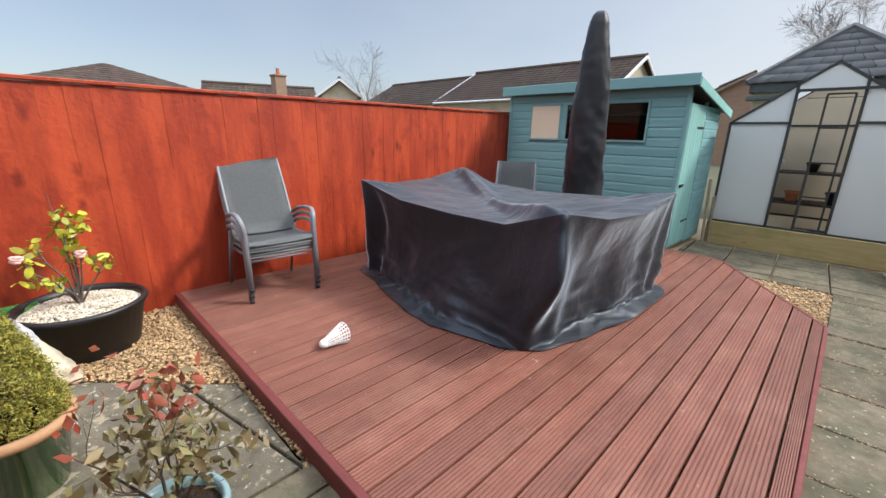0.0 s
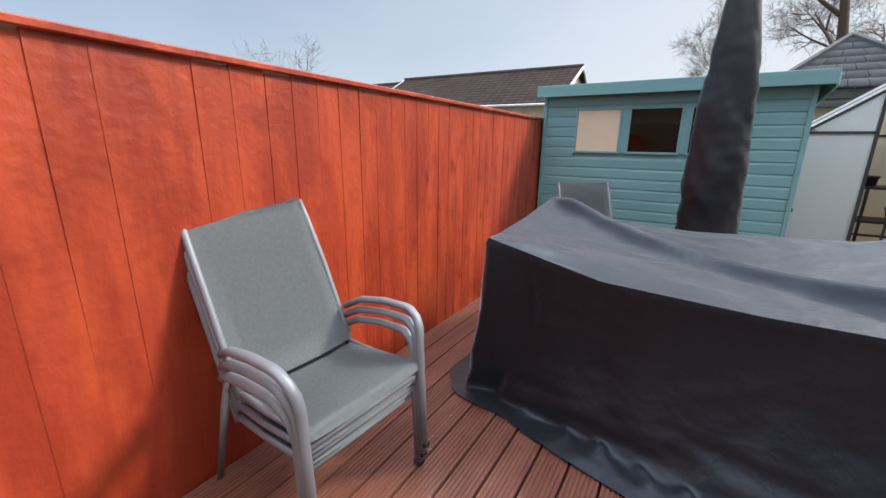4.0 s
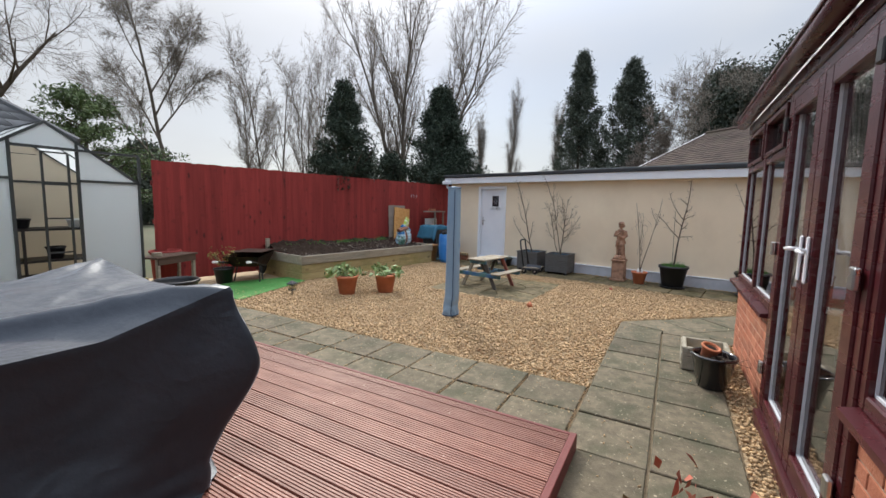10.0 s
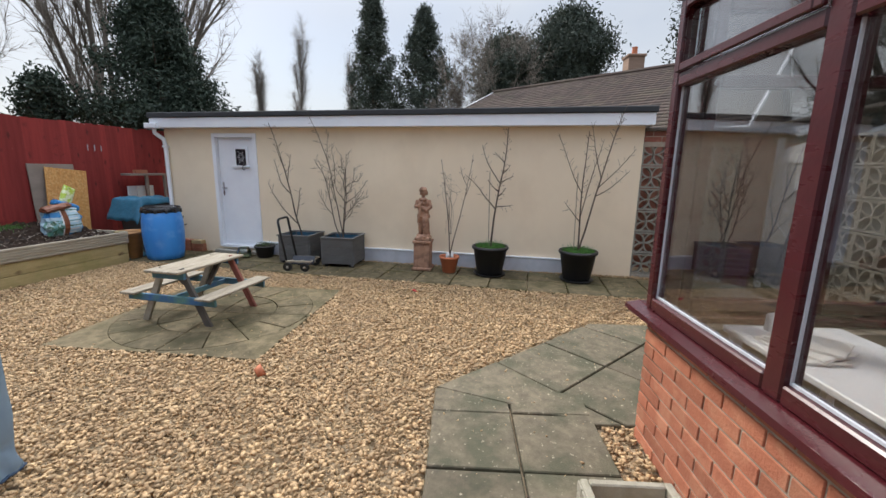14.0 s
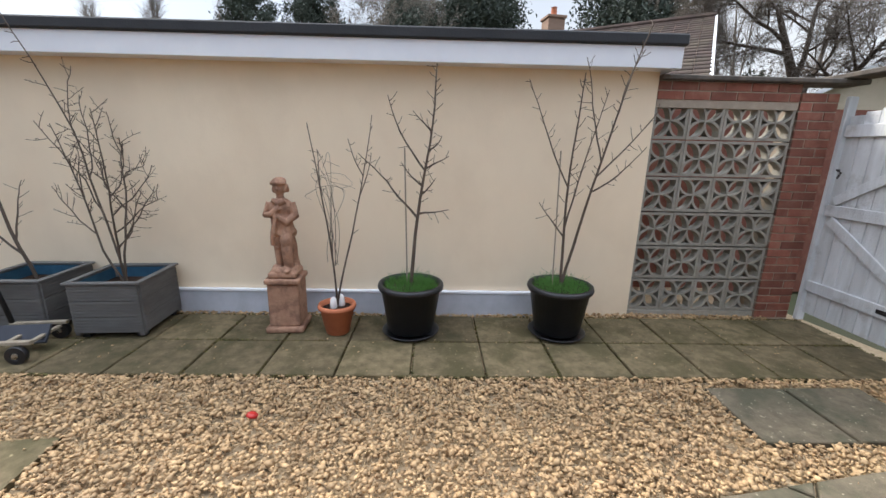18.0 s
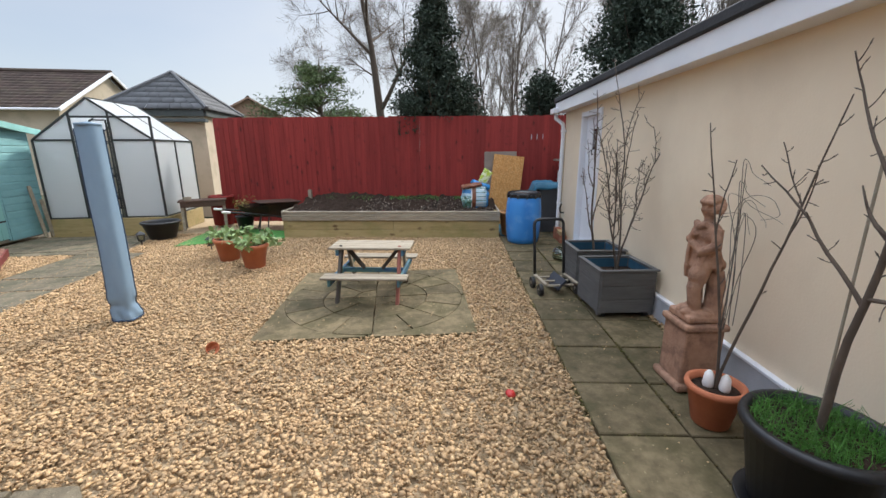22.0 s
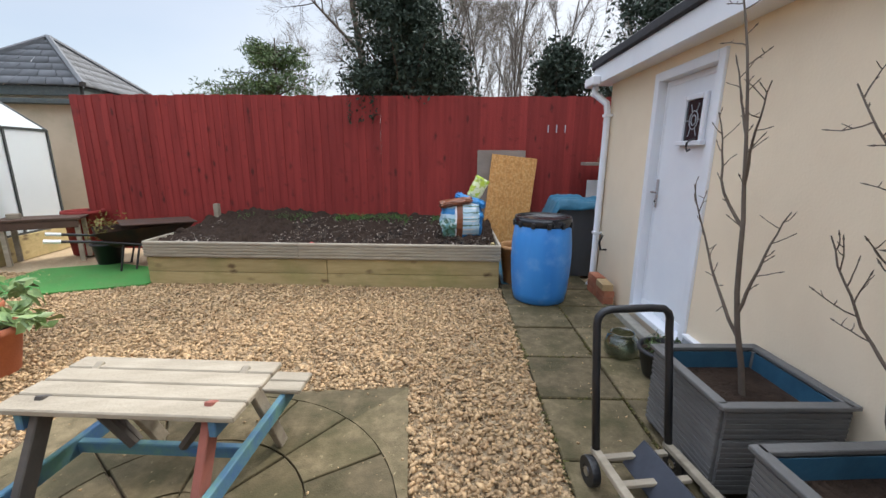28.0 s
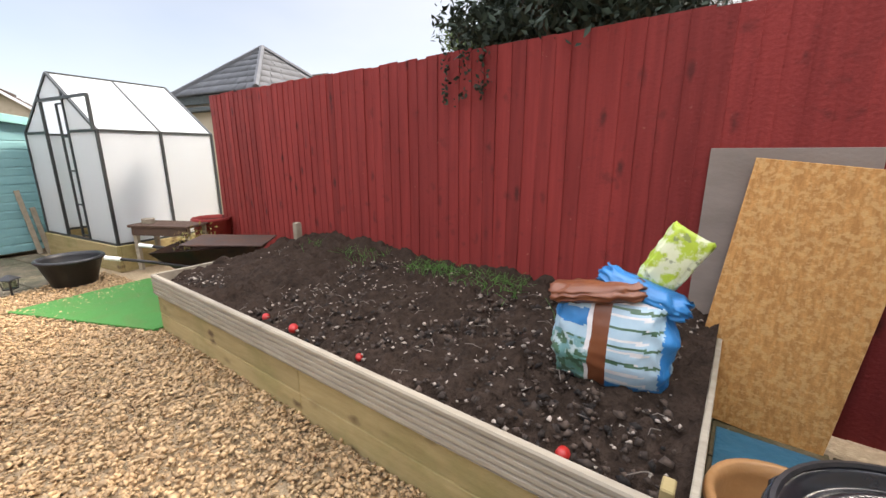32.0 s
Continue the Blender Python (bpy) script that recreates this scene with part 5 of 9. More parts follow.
for xx in (0, W_):
    gbar((xx, 0, E_), (xx, D_, E_)), gbar((xx, 0, B_), (xx, D_, B_)), gbar((xx, D_ / 2, B_), (xx, D_ / 2, E_))
    gbar((xx, D_ / 2, E_), (W_ / 2, D_ / 2, R_), 0.024)
gbar((W_ / 2, 0, R_), (W_ / 2, D_, R_))


def sheet(pts, n, t=0.006, material="poly"):
    bm = bmesh.new()
    a = [bm.verts.new(Vector(p)) for p in pts]
    b = [bm.verts.new(Vector(p) + Vector(n) * t) for p in pts]
    k = len(pts)
    bm.faces.new(a)
    bm.faces.new(b[::-1])
    for i in range(k):
        bm.faces.new((a[i], b[i], b[(i + 1) % k], a[(i + 1) % k]))
    bmesh.ops.recalc_face_normals(bm, faces=bm.faces)
    part("panel", bm, M[material], gh)


for y in (0.0, D_):
    cols = ((0, DA), (DB, W_)) if y == 0.0 else ((0, DA), (DA, DB), (DB, W_))
    for a, b in cols:
        sheet([(a, y, B_), (b, y, B_), (b, y, E_), (a, y, E_)], (0, 1, 0), material="polyold" if y else "poly")
        if a == 0:
            sheet([(a, y, E_ + 0.01), (b, y, E_ + 0.01), (b, y, slope(b))], (0, 1, 0), material="polyold" if y else "poly")
        elif b == W_:
            sheet([(a, y, E_ + 0.01), (b, y, E_ + 0.01), (a, y, slope(a))], (0, 1, 0), material="polyold" if y else "poly")
    sheet([(DA, y, 2.11), (DB, y, 2.11), (DB, y, slope(DB)), (W_ / 2, y, R_), (DA, y, slope(DA))], (0, 1, 0), material="polyold" if y else "poly")
    if y:
        sheet([(DA, y, E_ + 0.01), (DB, y, E_ + 0.01), (DB, y, 2.1), (DA, y, 2.1)], (0, 1, 0), material="polyold" if y else "poly")
for xx, nn in ((0, 1), (W_, -1)):
    for a, b in ((0, D_ / 2), (D_ / 2, D_)):
        sheet([(xx, a, B_), (xx, b, B_), (xx, b, E_), (xx, a, E_)], (nn, 0, 0))
        sheet([(xx, a, E_), (xx, b, E_), (W_ / 2, b, R_), (W_ / 2, a, R_)], (0, 0, 1))
# sliding door pushed half open, staging and pots inside
for a in (0.96, 1.22):
    gbar((a, 0.05, B_), (a, 0.05, 2.05), 0.024)
for z in (0.32, 0.75, 1.2, 1.64, 2.05):
    gbar((0.96, 0.05, z), (1.22, 0.05, z), 0.02)
gbar((DA, -0.03, 2.1), (W_, -0.03, 2.1)), gbar((W_, -0.03, E_), (W_, -0.03, 2.1))
for z in (0.55, 1.0):
    part("staging_shelf", B((0.08, 0.75, z), (1.9, 1.3, z + 0.03)), M["darkmetal"], gh)
for xx in (0.1, 0.9, 1.85):
    part("staging_leg", B((xx, 0.76, 0.02), (xx + 0.03, 0.79, 1.0)), M["darkmetal"], gh)


def joint_place(r, n):
    """Along the joints of the slabs by the garage, and its wall foot."""
    k = r.randint(0, 4, n)
    v = r.uniform(-1.6, 7.4, n)
    u = np.where(k == 0, -1.10, np.where(k == 1, -0.595, -0.085)) + r.normal(0, 0.012, n)
    cross = k == 3
    v = np.where(cross, -1.6 + 0.512 * r.randint(0, 18, n) + r.normal(0, 0.009, n), v)
    u = np.where(cross, r.uniform(-1.1, -0.09, n), u)
    keep = np.sin(u * 9.1 + v * 3.7) + np.sin(v * 7.3) + r.normal(0, 0.6, n) > -0.2
    u, v = u[keep], v[keep]
    a = radians(GA)
    return np.stack((GX + u * math.cos(a) + v * math.sin(a), GY - u * math.sin(a) + v * math.cos(a), np.full(len(u), FLOOR - 0.003)), 1)


V, F = pebbles(9000, joint_place, (0.004, 0.012), 14, 0.6)
solid("joint_moss", fast_mesh("joint_moss", V, F, M["moss"]), M["moss"], "moss and leaf litter in the slab joints", "moss", kind="stuff")


def path_joint(r, n):
    """Grit and moss in the joints of the path beside the deck."""
    x, y = r.uniform(-0.09, 0.9, n), r.uniform(0.745, 5.5, n)
    g = r.rand(n) < 0.45
    x = np.where(g, -0.09 + 0.495 * r.randint(1, 3, n) + r.normal(0, 0.007, n), x)
    y = np.where(g, y, 0.245 + 0.507 * r.randint(1, 11, n) + r.normal(0, 0.007, n))
    return np.stack((x, y, np.full(n, FLOOR - 0.004)), 1)


V, F = pebbles(2600, path_joint, (0.003, 0.009), 15, 0.6)
solid("joint_grit", fast_mesh("joint_grit", V, F, M["stones"]), M["stones"], "pale grit lying in the path joints", "grit", kind="stuff")

# ---- plants: branches and leaves ----
class Wood:
    """Gathers tapered limbs into one mesh."""

    def __init__(self, seed, sides=5):
        self.r, self.v, self.f, self.k = random.Random(seed), [], [], sides
        self.tips, self.sprout = [], []

    def limb(self, pts, r0, r1):
        k, base, n = self.k, len(self.v), len(pts)
        ref = None
        for i, p in enumerate(pts):
            d = (pts[min(i + 1, n - 1)] - pts[max(i - 1, 0)]).normalized()
            if ref is None:
                ref = d.orthogonal().normalized()
            ref = (ref - d * ref.dot(d)).normalized()
            s = d.cross(ref)
            rad = r0 + (r1 - r0) * i / (n - 1)
            for a in range(k):
                t = 2 * math.pi * a / k
                self.v.append(p + rad * (math.cos(t) * ref + math.sin(t) * s))
        for i in range(n - 1):
            for a in range(k):
                b = (a + 1) % k
                self.f.append((base + i * k + a, base + i * k + b, base + (i + 1) * k + b, base + (i + 1) * k + a))

    def grow(self, p, d, length, rad, depth, kids=4, spread=40, up=0.15, shrink=0.62, wig=0.12, first=0.3, taper=0.3):
        r = self.r
        n = 5 if depth > 1 else 4 if depth else 3
        pts, q, dd = [p.copy()], p.copy(), d.normalized()
        for i in range(n):
            dd = (dd + Vector((r.gauss(0, wig), r.gauss(0, wig), r.gauss(0, wig) + up * 0.3))).normalized()
            q = q + dd * (length / n)
            pts.append(q.copy())
        self.limb(pts, rad, rad * taper)
        if depth <= 1:
            self.sprout += [(pts[i + 1], pts[i + 1] - pts[i]) for i in range(n)]
        if depth <= 0:
            self.tips.append(pts[-1])
            return
        for j in range(kids):
            t = first + (1 - first) * (j + r.random()) / kids
            i = min(int(t * n), n - 1)
            base = pts[i].lerp(pts[i + 1], t * n - i)
            ax = (pts[i + 1] - pts[i]).normalized()
            side = ax.orthogonal().normalized()
            side.rotate(Matrix.Rotation(r.uniform(0, 6.283), 3, ax))
            a = radians(spread * r.uniform(0.65, 1.3))
            nd = ax * math.cos(a) + side * math.sin(a) + Vector((0, 0, up))
            self.grow(base, nd, length * shrink * r.uniform(0.7, 1.2), rad * (1 + (taper - 1) * t) * 0.62, depth - 1, kids, spread, up, shrink, wig, first, taper)

    def twigs(self, name, material, per, length, rad, seed, droop=0.0):
        """Fine spikes growing from the outer limbs."""
        r = np.random.RandomState(seed)
        P = np.repeat(np.array([tuple(p) for p, d in self.sprout]), per, 0)
        D = np.repeat(np.array([tuple(d.normalized()) for p, d in self.sprout]), per, 0)
        n = len(P)
        D = D + r.normal(0, 0.55, (n, 3))
        D[:, 2] -= droop
        D /= np.linalg.norm(D, axis=1, keepdims=True)
        S = np.cross(D, r.normal(0, 1, (n, 3)))
        S /= np.linalg.norm(S, axis=1, keepdims=True)
        T = np.cross(D, S)
        L = length * (0.4 + r.rand(n, 1))
        K = P + D * L * 0.55 + S * L * 0.07
        tip = P + D * L
        V = np.stack((P + S * rad, P - S * 0.5 * rad + T * 0.87 * rad, P - S * 0.5 * rad - T * 0.87 * rad, K + S * 0.7 * rad, K - S * 0.35 * rad + T * 0.6 * rad, K - S * 0.35 * rad - T * 0.6 * rad, tip), 1).reshape(-1, 3)
        t = np.array([(0, 1, 4), (0, 4, 3), (1, 2, 5), (1, 5, 4), (2, 0, 3), (2, 3, 5), (3, 4, 6), (4, 5, 6), (5, 3, 6)])
        F = (t[None] + 7 * np.arange(n)[:, None, None]).reshape(-1, 3)
        return fast_mesh(name, V, F, material)

    def mesh(self, name, material):
        return fast_mesh(name, np.array([tuple(v) for v in self.v]), np.array(self.f), material)


def leaf_mesh(name, centres, per, radius, size, material, seed, long=1.6, oval=False):
    """Small folded leaf blades scattered round centres, pointed or oval."""
    r = np.random.RandomState(seed)
    C = np.repeat(np.asarray(centres, float), per, 0)
    n = len(C)
    C = C + r.normal(0, 1, (n, 3)) * np.asarray(radius)
    a = r.normal(0, 1, (n, 3))
    a /= np.linalg.norm(a, axis=1, keepdims=True)
    b = np.cross(a, r.normal(0, 1, (n, 3)))
    b /= np.linalg.norm(b, axis=1, keepdims=True)
    s = size * (0.6 + 0.8 * r.rand(n, 1))
    nn = np.cross(a, b) * s * 0.18
    if oval:
        u, v = a * s * long, b * s * 0.62
        rim8 = np.stack((C - u, C - u * 0.55 - v * 0.8 + nn, C - v + nn, C + u * 0.6 - v * 0.72 + nn, C + u, C + u * 0.6 + v * 0.72 + nn, C + v + nn, C - u * 0.55 + v * 0.8 + nn), 1).reshape(-1, 3)
        i = 8 * np.arange(n)[:, None]
        fan = np.concatenate([i + np.array([f_]) for f_ in ((0, 1, 7), (1, 2, 7), (2, 6, 7), (2, 3, 6), (3, 5, 6), (3, 4, 5))], 1).reshape(-1, 3)
        return fast_mesh(name, rim8, fan, material)
    quad = np.stack((C - a * s * long, C - b * s * 0.6 + nn, C + a * s * long, C + b * s * 0.6 + nn), 1).reshape(-1, 3)
    i = 4 * np.arange(n)[:, None]
    tri = np.concatenate((i + np.array([[0, 1, 2]]), i + np.array([[0, 2, 3]])), 1).reshape(-1, 3)
    return fast_mesh(name, quad, tri, material)


# ---- deck: covered table, parasol, chairs, shuttlecock ----
def smooth_loop(pts, n):
    """Even points along a closed, slightly rounded outline."""
    out = []
    k = len(pts)
    seg = [math.dist(pts[i][:2], pts[(i + 1) % k][:2]) for i in range(k)]
    tot = sum(seg)
    for j in range(n):
        s = tot * j / n
        i = 0
        while s > seg[i]:
            s -= seg[i]
            i += 1
        t = s / seg[i]
        out.append(Vector(pts[i]).lerp(Vector(pts[(i + 1) % k]), t))
    for _ in range(1):
        out = [(out[i - 1] + out[i] * 4 + out[(i + 1) % n]) / 6 for i in range(n)]
    return out


NS = 360
rim = smooth_loop([(-3.45, 2.12, 1.055), (-2.92, 2.15, 0.925), (-2.35, 2.2, 0.885), (-1.86, 2.24, 0.875), (-1.36, 2.135, 1.04), (-1.28, 2.6, 0.955), (-1.24, 3.2, 0.925), (-1.25, 3.92, 1.025), (-1.7, 3.9, 0.93), (-2.6, 3.86, 0.89), (-3.2, 3.8, 0.93), (-3.62, 3.68, 1.085), (-3.66, 3.2, 0.98), (-3.6, 2.6, 0.975)], NS)
hem = smooth_loop([(-3.70, 2.22, 0), (-3.33, 2.13, 0), (-2.75, 1.95, 0), (-2.25, 1.87, 0), (-1.98, 1.94, 0), (-1.66, 2.00, 0), (-1.45, 2.16, 0), (-1.36, 2.45, 0), (-1.21, 3.1, 0), (-1.2, 3.92, 0), (-1.3, 4.12, 0), (-2.45, 4.1, 0), (-3.7, 3.98, 0), (-3.82, 3.0, 0), (-3.80, 2.4, 0)], NS)
mid = Vector((-2.42, 3.02, 0.84))
R0, R1 = Vector((-3.62, 3.68)), Vector((-1.36, 2.135))      # a fold runs from corner to corner
RL = (R1 - R0).length
rd_ = (R1 - R0) / RL
corners = [Vector((-3.45, 2.12)), Vector((-1.36, 2.135)), Vector((-1.25, 3.92)), Vector((-3.62, 3.68))]


def crease(v):
    """Sharp-backed wrinkles."""
    return 1 - 2.2 * abs(noise.noise(v))


def top_z(x, y, base, t):
    p = Vector((x, y)) - R0
    a, d = p.dot(rd_), p.x * rd_.y - p.y * rd_.x
    w = min(1, max(0, a / 0.25)) * min(1, max(0, (RL - a) / 0.25))
    ridge = 0.075 * math.exp(-(d / (0.05 if d > 0 else 0.13)) ** 2) * w
    z = base + ridge + 0.018 * crease(Vector((x * 1.6 + y, y * 1.2, 3))) * min(1, 4 * t) + 0.009 * crease(Vector((x * 4, y * 5, 8))) * min(1, 4 * t)
    for c in corners:                                     # pleats fan out from the peaks
        q = Vector((x, y)) - c
        l = q.length
        if 0.02 < l < 0.8:
            z += 0.016 * math.sin(9 * math.atan2(q.y, q.x) + c.x * 3) * math.exp(-((l - 0.25) / 0.22) ** 2)
    return z


NR = 26
top_rows = []
for q in range(NR, 0, -1):
    t = q / (NR + 1)
    ring = []
    for p in rim:
        x, y = p.x + (mid.x - p.x) * t, p.y + (mid.y - p.y) * t
        ring.append(Vector((x, y, top_z(x, y, mid.z + (p.z - mid.z) * (1 - t) ** 1.9, t))))
    top_rows.append(ring)
top_rows.append([p.copy() for p in rim])


def loft(first, rings):
    V = ([first] if first is not None else []) + [v for ring in rings for v in ring]
    o = 1 if first is not None else 0
    F = [(0, 1 + i, 1 + (i + 1) % NS) for i in range(NS)] if o else []
    for j in range(len(rings) - 1):
        a, b = o + j * NS, o + (j + 1) * NS
        F += [(a + i, b + i, b + (i + 1) % NS, a + (i + 1) % NS) for i in range(NS)]
    return [tuple(v) for v in V], F


def drape(s_, k, near):
    """How far the skirt stands out at s_ along the rim and k down its fall."""
    f = 0.042 * (crease(Vector((s_ * 1.1 + 0.9 * k, k * 0.5, 3))) - 0.55) + 0.016 * k * (crease(Vector((s_ * 3.0 - 2.2 * k, k * 1.6, 7))) - 0.55)
    f += 0.020 * k * k * (crease(Vector((s_ * 1.2 + 1.5 * k, k * 4.5 - 0.7 * s_, 12))) - 0.55) + 0.013 * (0.3 + k) * (crease(Vector((s_ * 2.6 + 1.8 * k, k * 4.2 - 1.4 * s_, 21))) - 0.55) + 0.006 * (crease(Vector((s_ * 5, k * 8, 1))) - 0.55)
    f += near * 0.06 * math.sin(s_ * 24 + 2.0 * k)
    f += 0.020 * max(0.0, k - 0.55) / 0.45 * (crease(Vector((s_ * 0.9, k * 11 + 1.2 * math.sin(s_ * 1.7), 31))) - 0.4)
    f += 0.026 * k * (crease(Vector((s_ * 0.75 - 1.6 * k, s_ * 0.35 + k * 1.2, 44))) - 0.5)
    return f - 0.085 * math.exp(-((s_ - 0.17 - 0.06 * k) / 0.075) ** 2) * min(1, 5 * k) * (1 - k ** 3)


k0 = min(range(NS), key=lambda i: (hem[i].xy - Vector((-3.70, 2.22))).length)
hem = hem[k0:] + hem[:k0]
skirt = [[p + Vector((0, 0, 0.0)) for p in rim]]
NH = 44
run = [0.0]
for i in range(1, NS):
    run.append(run[-1] + (rim[i] - rim[i - 1]).length)
at_corner = [min((rim[i].xy - c).length for c in corners) for i in range(NS)]
for h in range(1, NH + 1):
    t = h / NH
    ring = []
    for i, (p, g) in enumerate(zip(rim, hem)):
        out = Vector((p.x - mid.x, p.y - mid.y, 0)).normalized()
        near = math.exp(-(at_corner[i] / 0.22) ** 2)
        tuck = math.exp(-((g.xy - Vector((-1.5, 2.12))).length / 0.22) ** 2)
        foot = g - out * (0.15 + 0.05 * noise.noise(Vector((i * 0.05, 2, 2)))) * (1 - 0.75 * tuck)
        k = min(1, t / 0.84)
        if t <= 0.84:
            o = p.lerp(foot, k ** 1.15)
            s_ = run[i]
            fold = drape(s_, k, near)
            o += out * (fold * (0.15 + 0.95 * k) * (1.0 - 0.35 * k) - 0.07 * math.sin(math.pi * k) * (1 - near) + 0.012 * math.exp(-k * 30) + 0.15 * math.exp(-((rim[i].xy - corners[1]).length / 0.16) ** 2) * math.sin(math.pi * min(1, k * 1.1)) ** 2)
            z = p.z * (1 - k) + (DECK + 0.045) * k
            z -= 0.0
        else:
            e = (t - 0.84) / 0.16
            wide = math.exp(-(at_corner[i] / 0.5) ** 2)
            o = foot.lerp(g, e) + out * (0.03 * noise.noise(Vector((i * 0.09, e, 4))) * e + 0.72 * drape(run[i], 1.0, near) * (1 - e))
            z = DECK + 0.01 + 0.055 * (1 - 0.8 * wide) * (1 - e) * max(0.15, 0.6 + noise.noise(Vector((i * 0.07, 3, 1)))) + 0.035 * max(0, crease(Vector((run[i] * 5, e * 1.5, 6)))) * (1 - 0.7 * e) * (1 - 0.9 * wide)
        ring.append(Vector((o.x, o.y, max(z, DECK + 0.008))))
    skirt.append(ring)
cover = thing("table_cover", "black waterproof cover draped over garden table and chairs", "furniture cover")
V, F = loft(mid, top_rows)
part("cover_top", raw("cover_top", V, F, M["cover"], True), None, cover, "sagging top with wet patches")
V, F = loft(None, skirt)
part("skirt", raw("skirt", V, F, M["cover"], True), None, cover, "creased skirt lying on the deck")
for px, py, s in ((-3.05, 3.3, 0.05), (-2.55, 3.1, 0.045)):
    solid("rain_puddle", lathe([(0.0, 0.002), (s * 0.8, 0.002), (s, 0.0)], 14, squash=0.5), M["blackplastic"], "small dark wet patch on the table cover", "puddle", pose(px, py, 0.905 if s > 0.047 else 0.885, 0, 0, 30))

par = thing("parasol", "closed garden parasol in a black weatherproof cover", "parasol", pose(-2.49, 4.65, DECK))
ns, V, F = 36, [], []
prof = [(0.10, 0.20), (0.30, 0.26), (0.7, 0.255), (1.1, 0.24), (1.5, 0.225), (1.9, 0.205), (2.2, 0.175), (2.45, 0.14), (2.62, 0.115), (2.70, 0.085), (2.73, 0.05)]
zz = [0.10 + (2.73 - 0.10) * i / 110 for i in range(111)]
for z in zz:
    for (za, ra), (zb, rb) in zip(prof, prof[1:]):
        if za <= z <= zb + 1e-6:
            rad = ra + (rb - ra) * (z - za) / (zb - za)
            break
    for i in range(ns):
        a = 2 * math.pi * i / ns
        w = 0.98 + 0.09 * noise.noise(Vector((math.cos(a) * 1.1, math.sin(a) * 1.1, z * 2.2))) - 0.14 * abs(noise.noise(Vector((math.cos(a) * 1.6 + z, math.sin(a) * 1.6, z * 4.0 + 1.5 * math.cos(a))))) + 0.03 * noise.noise(Vector((math.cos(a) * 3.2, math.sin(a) * 3.2, z * 12))) - 0.05 * (abs(math.cos(a - 5.4)) < 0.10)
        V.append((rad * w * math.cos(a) - 0.03 * z / 2.7, rad * w * 0.85 * math.sin(a) + 0.03 * z / 2.7, z))
for j in range(110):
    for i in range(ns):
        F.append((j * ns + i, j * ns + (i + 1) % ns, (j + 1) * ns + (i + 1) % ns, (j + 1) * ns + i))
F.append(tuple(range(110 * ns, 111 * ns)))
part("cover", raw("cover", V, F, M["parasolcover"], True), M["parasolcover"], par, "wrinkled black parasol cover")
part("pole", tube([(0, 0, 0.03), (0, 0, 0.35)], 0.025, 10), M["darkmetal"], par)
part("base", lathe([(0.0, 0.0), (0.26, 0.0), (0.26, 0.025), (0.05, 0.05), (0.03, 0.08), (0.0, 0.08)], 24), M["blackplastic"], par)


def make_chair(m):
    ch = thing("garden_chair", "grey metal stacking chair with grey mesh seat and back", "chair", m, "stacked chairs beside the fence")
    w = 0.29
    for s in (-1, 1):
        y = s * w
        pts = [(0.27, y, 0.0), (0.25, y, 0.36), (0.245, y, 0.50)] + [(0.145 + 0.10 * math.cos(a), y * (1 + 0.06 * math.sin(a)), 0.52 + 0.11 * math.sin(a)) for a in (0.35, 0.8, 1.25, 1.57)] + [(0.02, y * 1.06, 0.625), (-0.12, y * 1.05, 0.60), (-0.215, y, 0.55)]
        bm = bmesh.new()
        tube(pts, 0.016, 8, bm)
        for v in bm.verts:                       # flat band, wider than thick
            v.co.y = y + (v.co.y - y) * 1.35
        part("arm", bm, M["chairmetal"], ch, smooth=True)
        part("rear_leg", tube([(-0.37, y, 0.0), (-0.27, y, 0.30), (-0.21, y, 0.44)], 0.014, 8), M["chairmetal"], ch, smooth=True)
        part("back_post", tube([(-0.17, y * 0.94, 0.37), (-0.225, y * 0.94, 0.50), (-0.34, y * 0.94, 0.75), (-0.45, y * 0.93, 0.96), (-0.495, y * 0.92, 1.035)], 0.015, 8), M["chairmetal"], ch, smooth=True)
        part("seat_rail", tube([(-0.19, y * 0.92, 0.385), (0.0, y * 0.92, 0.385), (0.22, y * 0.92, 0.405)], 0.014, 8), M["chairmetal"], ch, smooth=True)
        part("foot_cap", B((0.25, y - 0.018, 0.0), (0.292, y + 0.018, 0.025), 0.004), M["blackplastic"], ch)

    def sling(path, hw, name):
        bm = bmesh.new()
        ra, rb = [], []
        for i, (x, z) in enumerate(path):
            ra.append([bm.verts.new((x, hw * (2 * j / 8 - 1), z - 0.012 * (1 - (2 * j / 8 - 1) ** 2))) for j in range(9)])
        for a, b in zip(ra, ra[1:]):
            for j in range(8):
                bm.faces.new((a[j], a[j + 1], b[j + 1], b[j]))
        bmesh.ops.solidify(bm, geom=list(bm.faces), thickness=0.006)
        bmesh.ops.recalc_face_normals(bm, faces=bm.faces)
        part(name, bm, M["chairfabric"], ch, "grey mesh sling", True)

    sling([(0.255, 0.385), (0.25, 0.41), (0.22, 0.42), (0.1, 0.41), (-0.05, 0.395), (-0.15, 0.39)], 0.27, "seat")
    sling([(-0.165, 0.40), (-0.215, 0.50), (-0.31, 0.70), (-0.40, 0.88), (-0.475, 1.03), (-0.50, 1.045), (-0.515, 1.02)], 0.265, "backrest")
    part("stretcher", tube([(0.235, -w * 0.95, 0.35), (0.235, w * 0.95, 0.35)], 0.011, 8), M["chairmetal"], ch, smooth=True)
    return ch


c0 = make_chair(pose(-3.815, 1.375, DECK, 0, 0, -3.8))
for k in (1, 2):
    copy_thing(c0, pose(-3.815 + 0.014 * k, 1.375, DECK + 0.055 * k, 0, 0, -3.8))
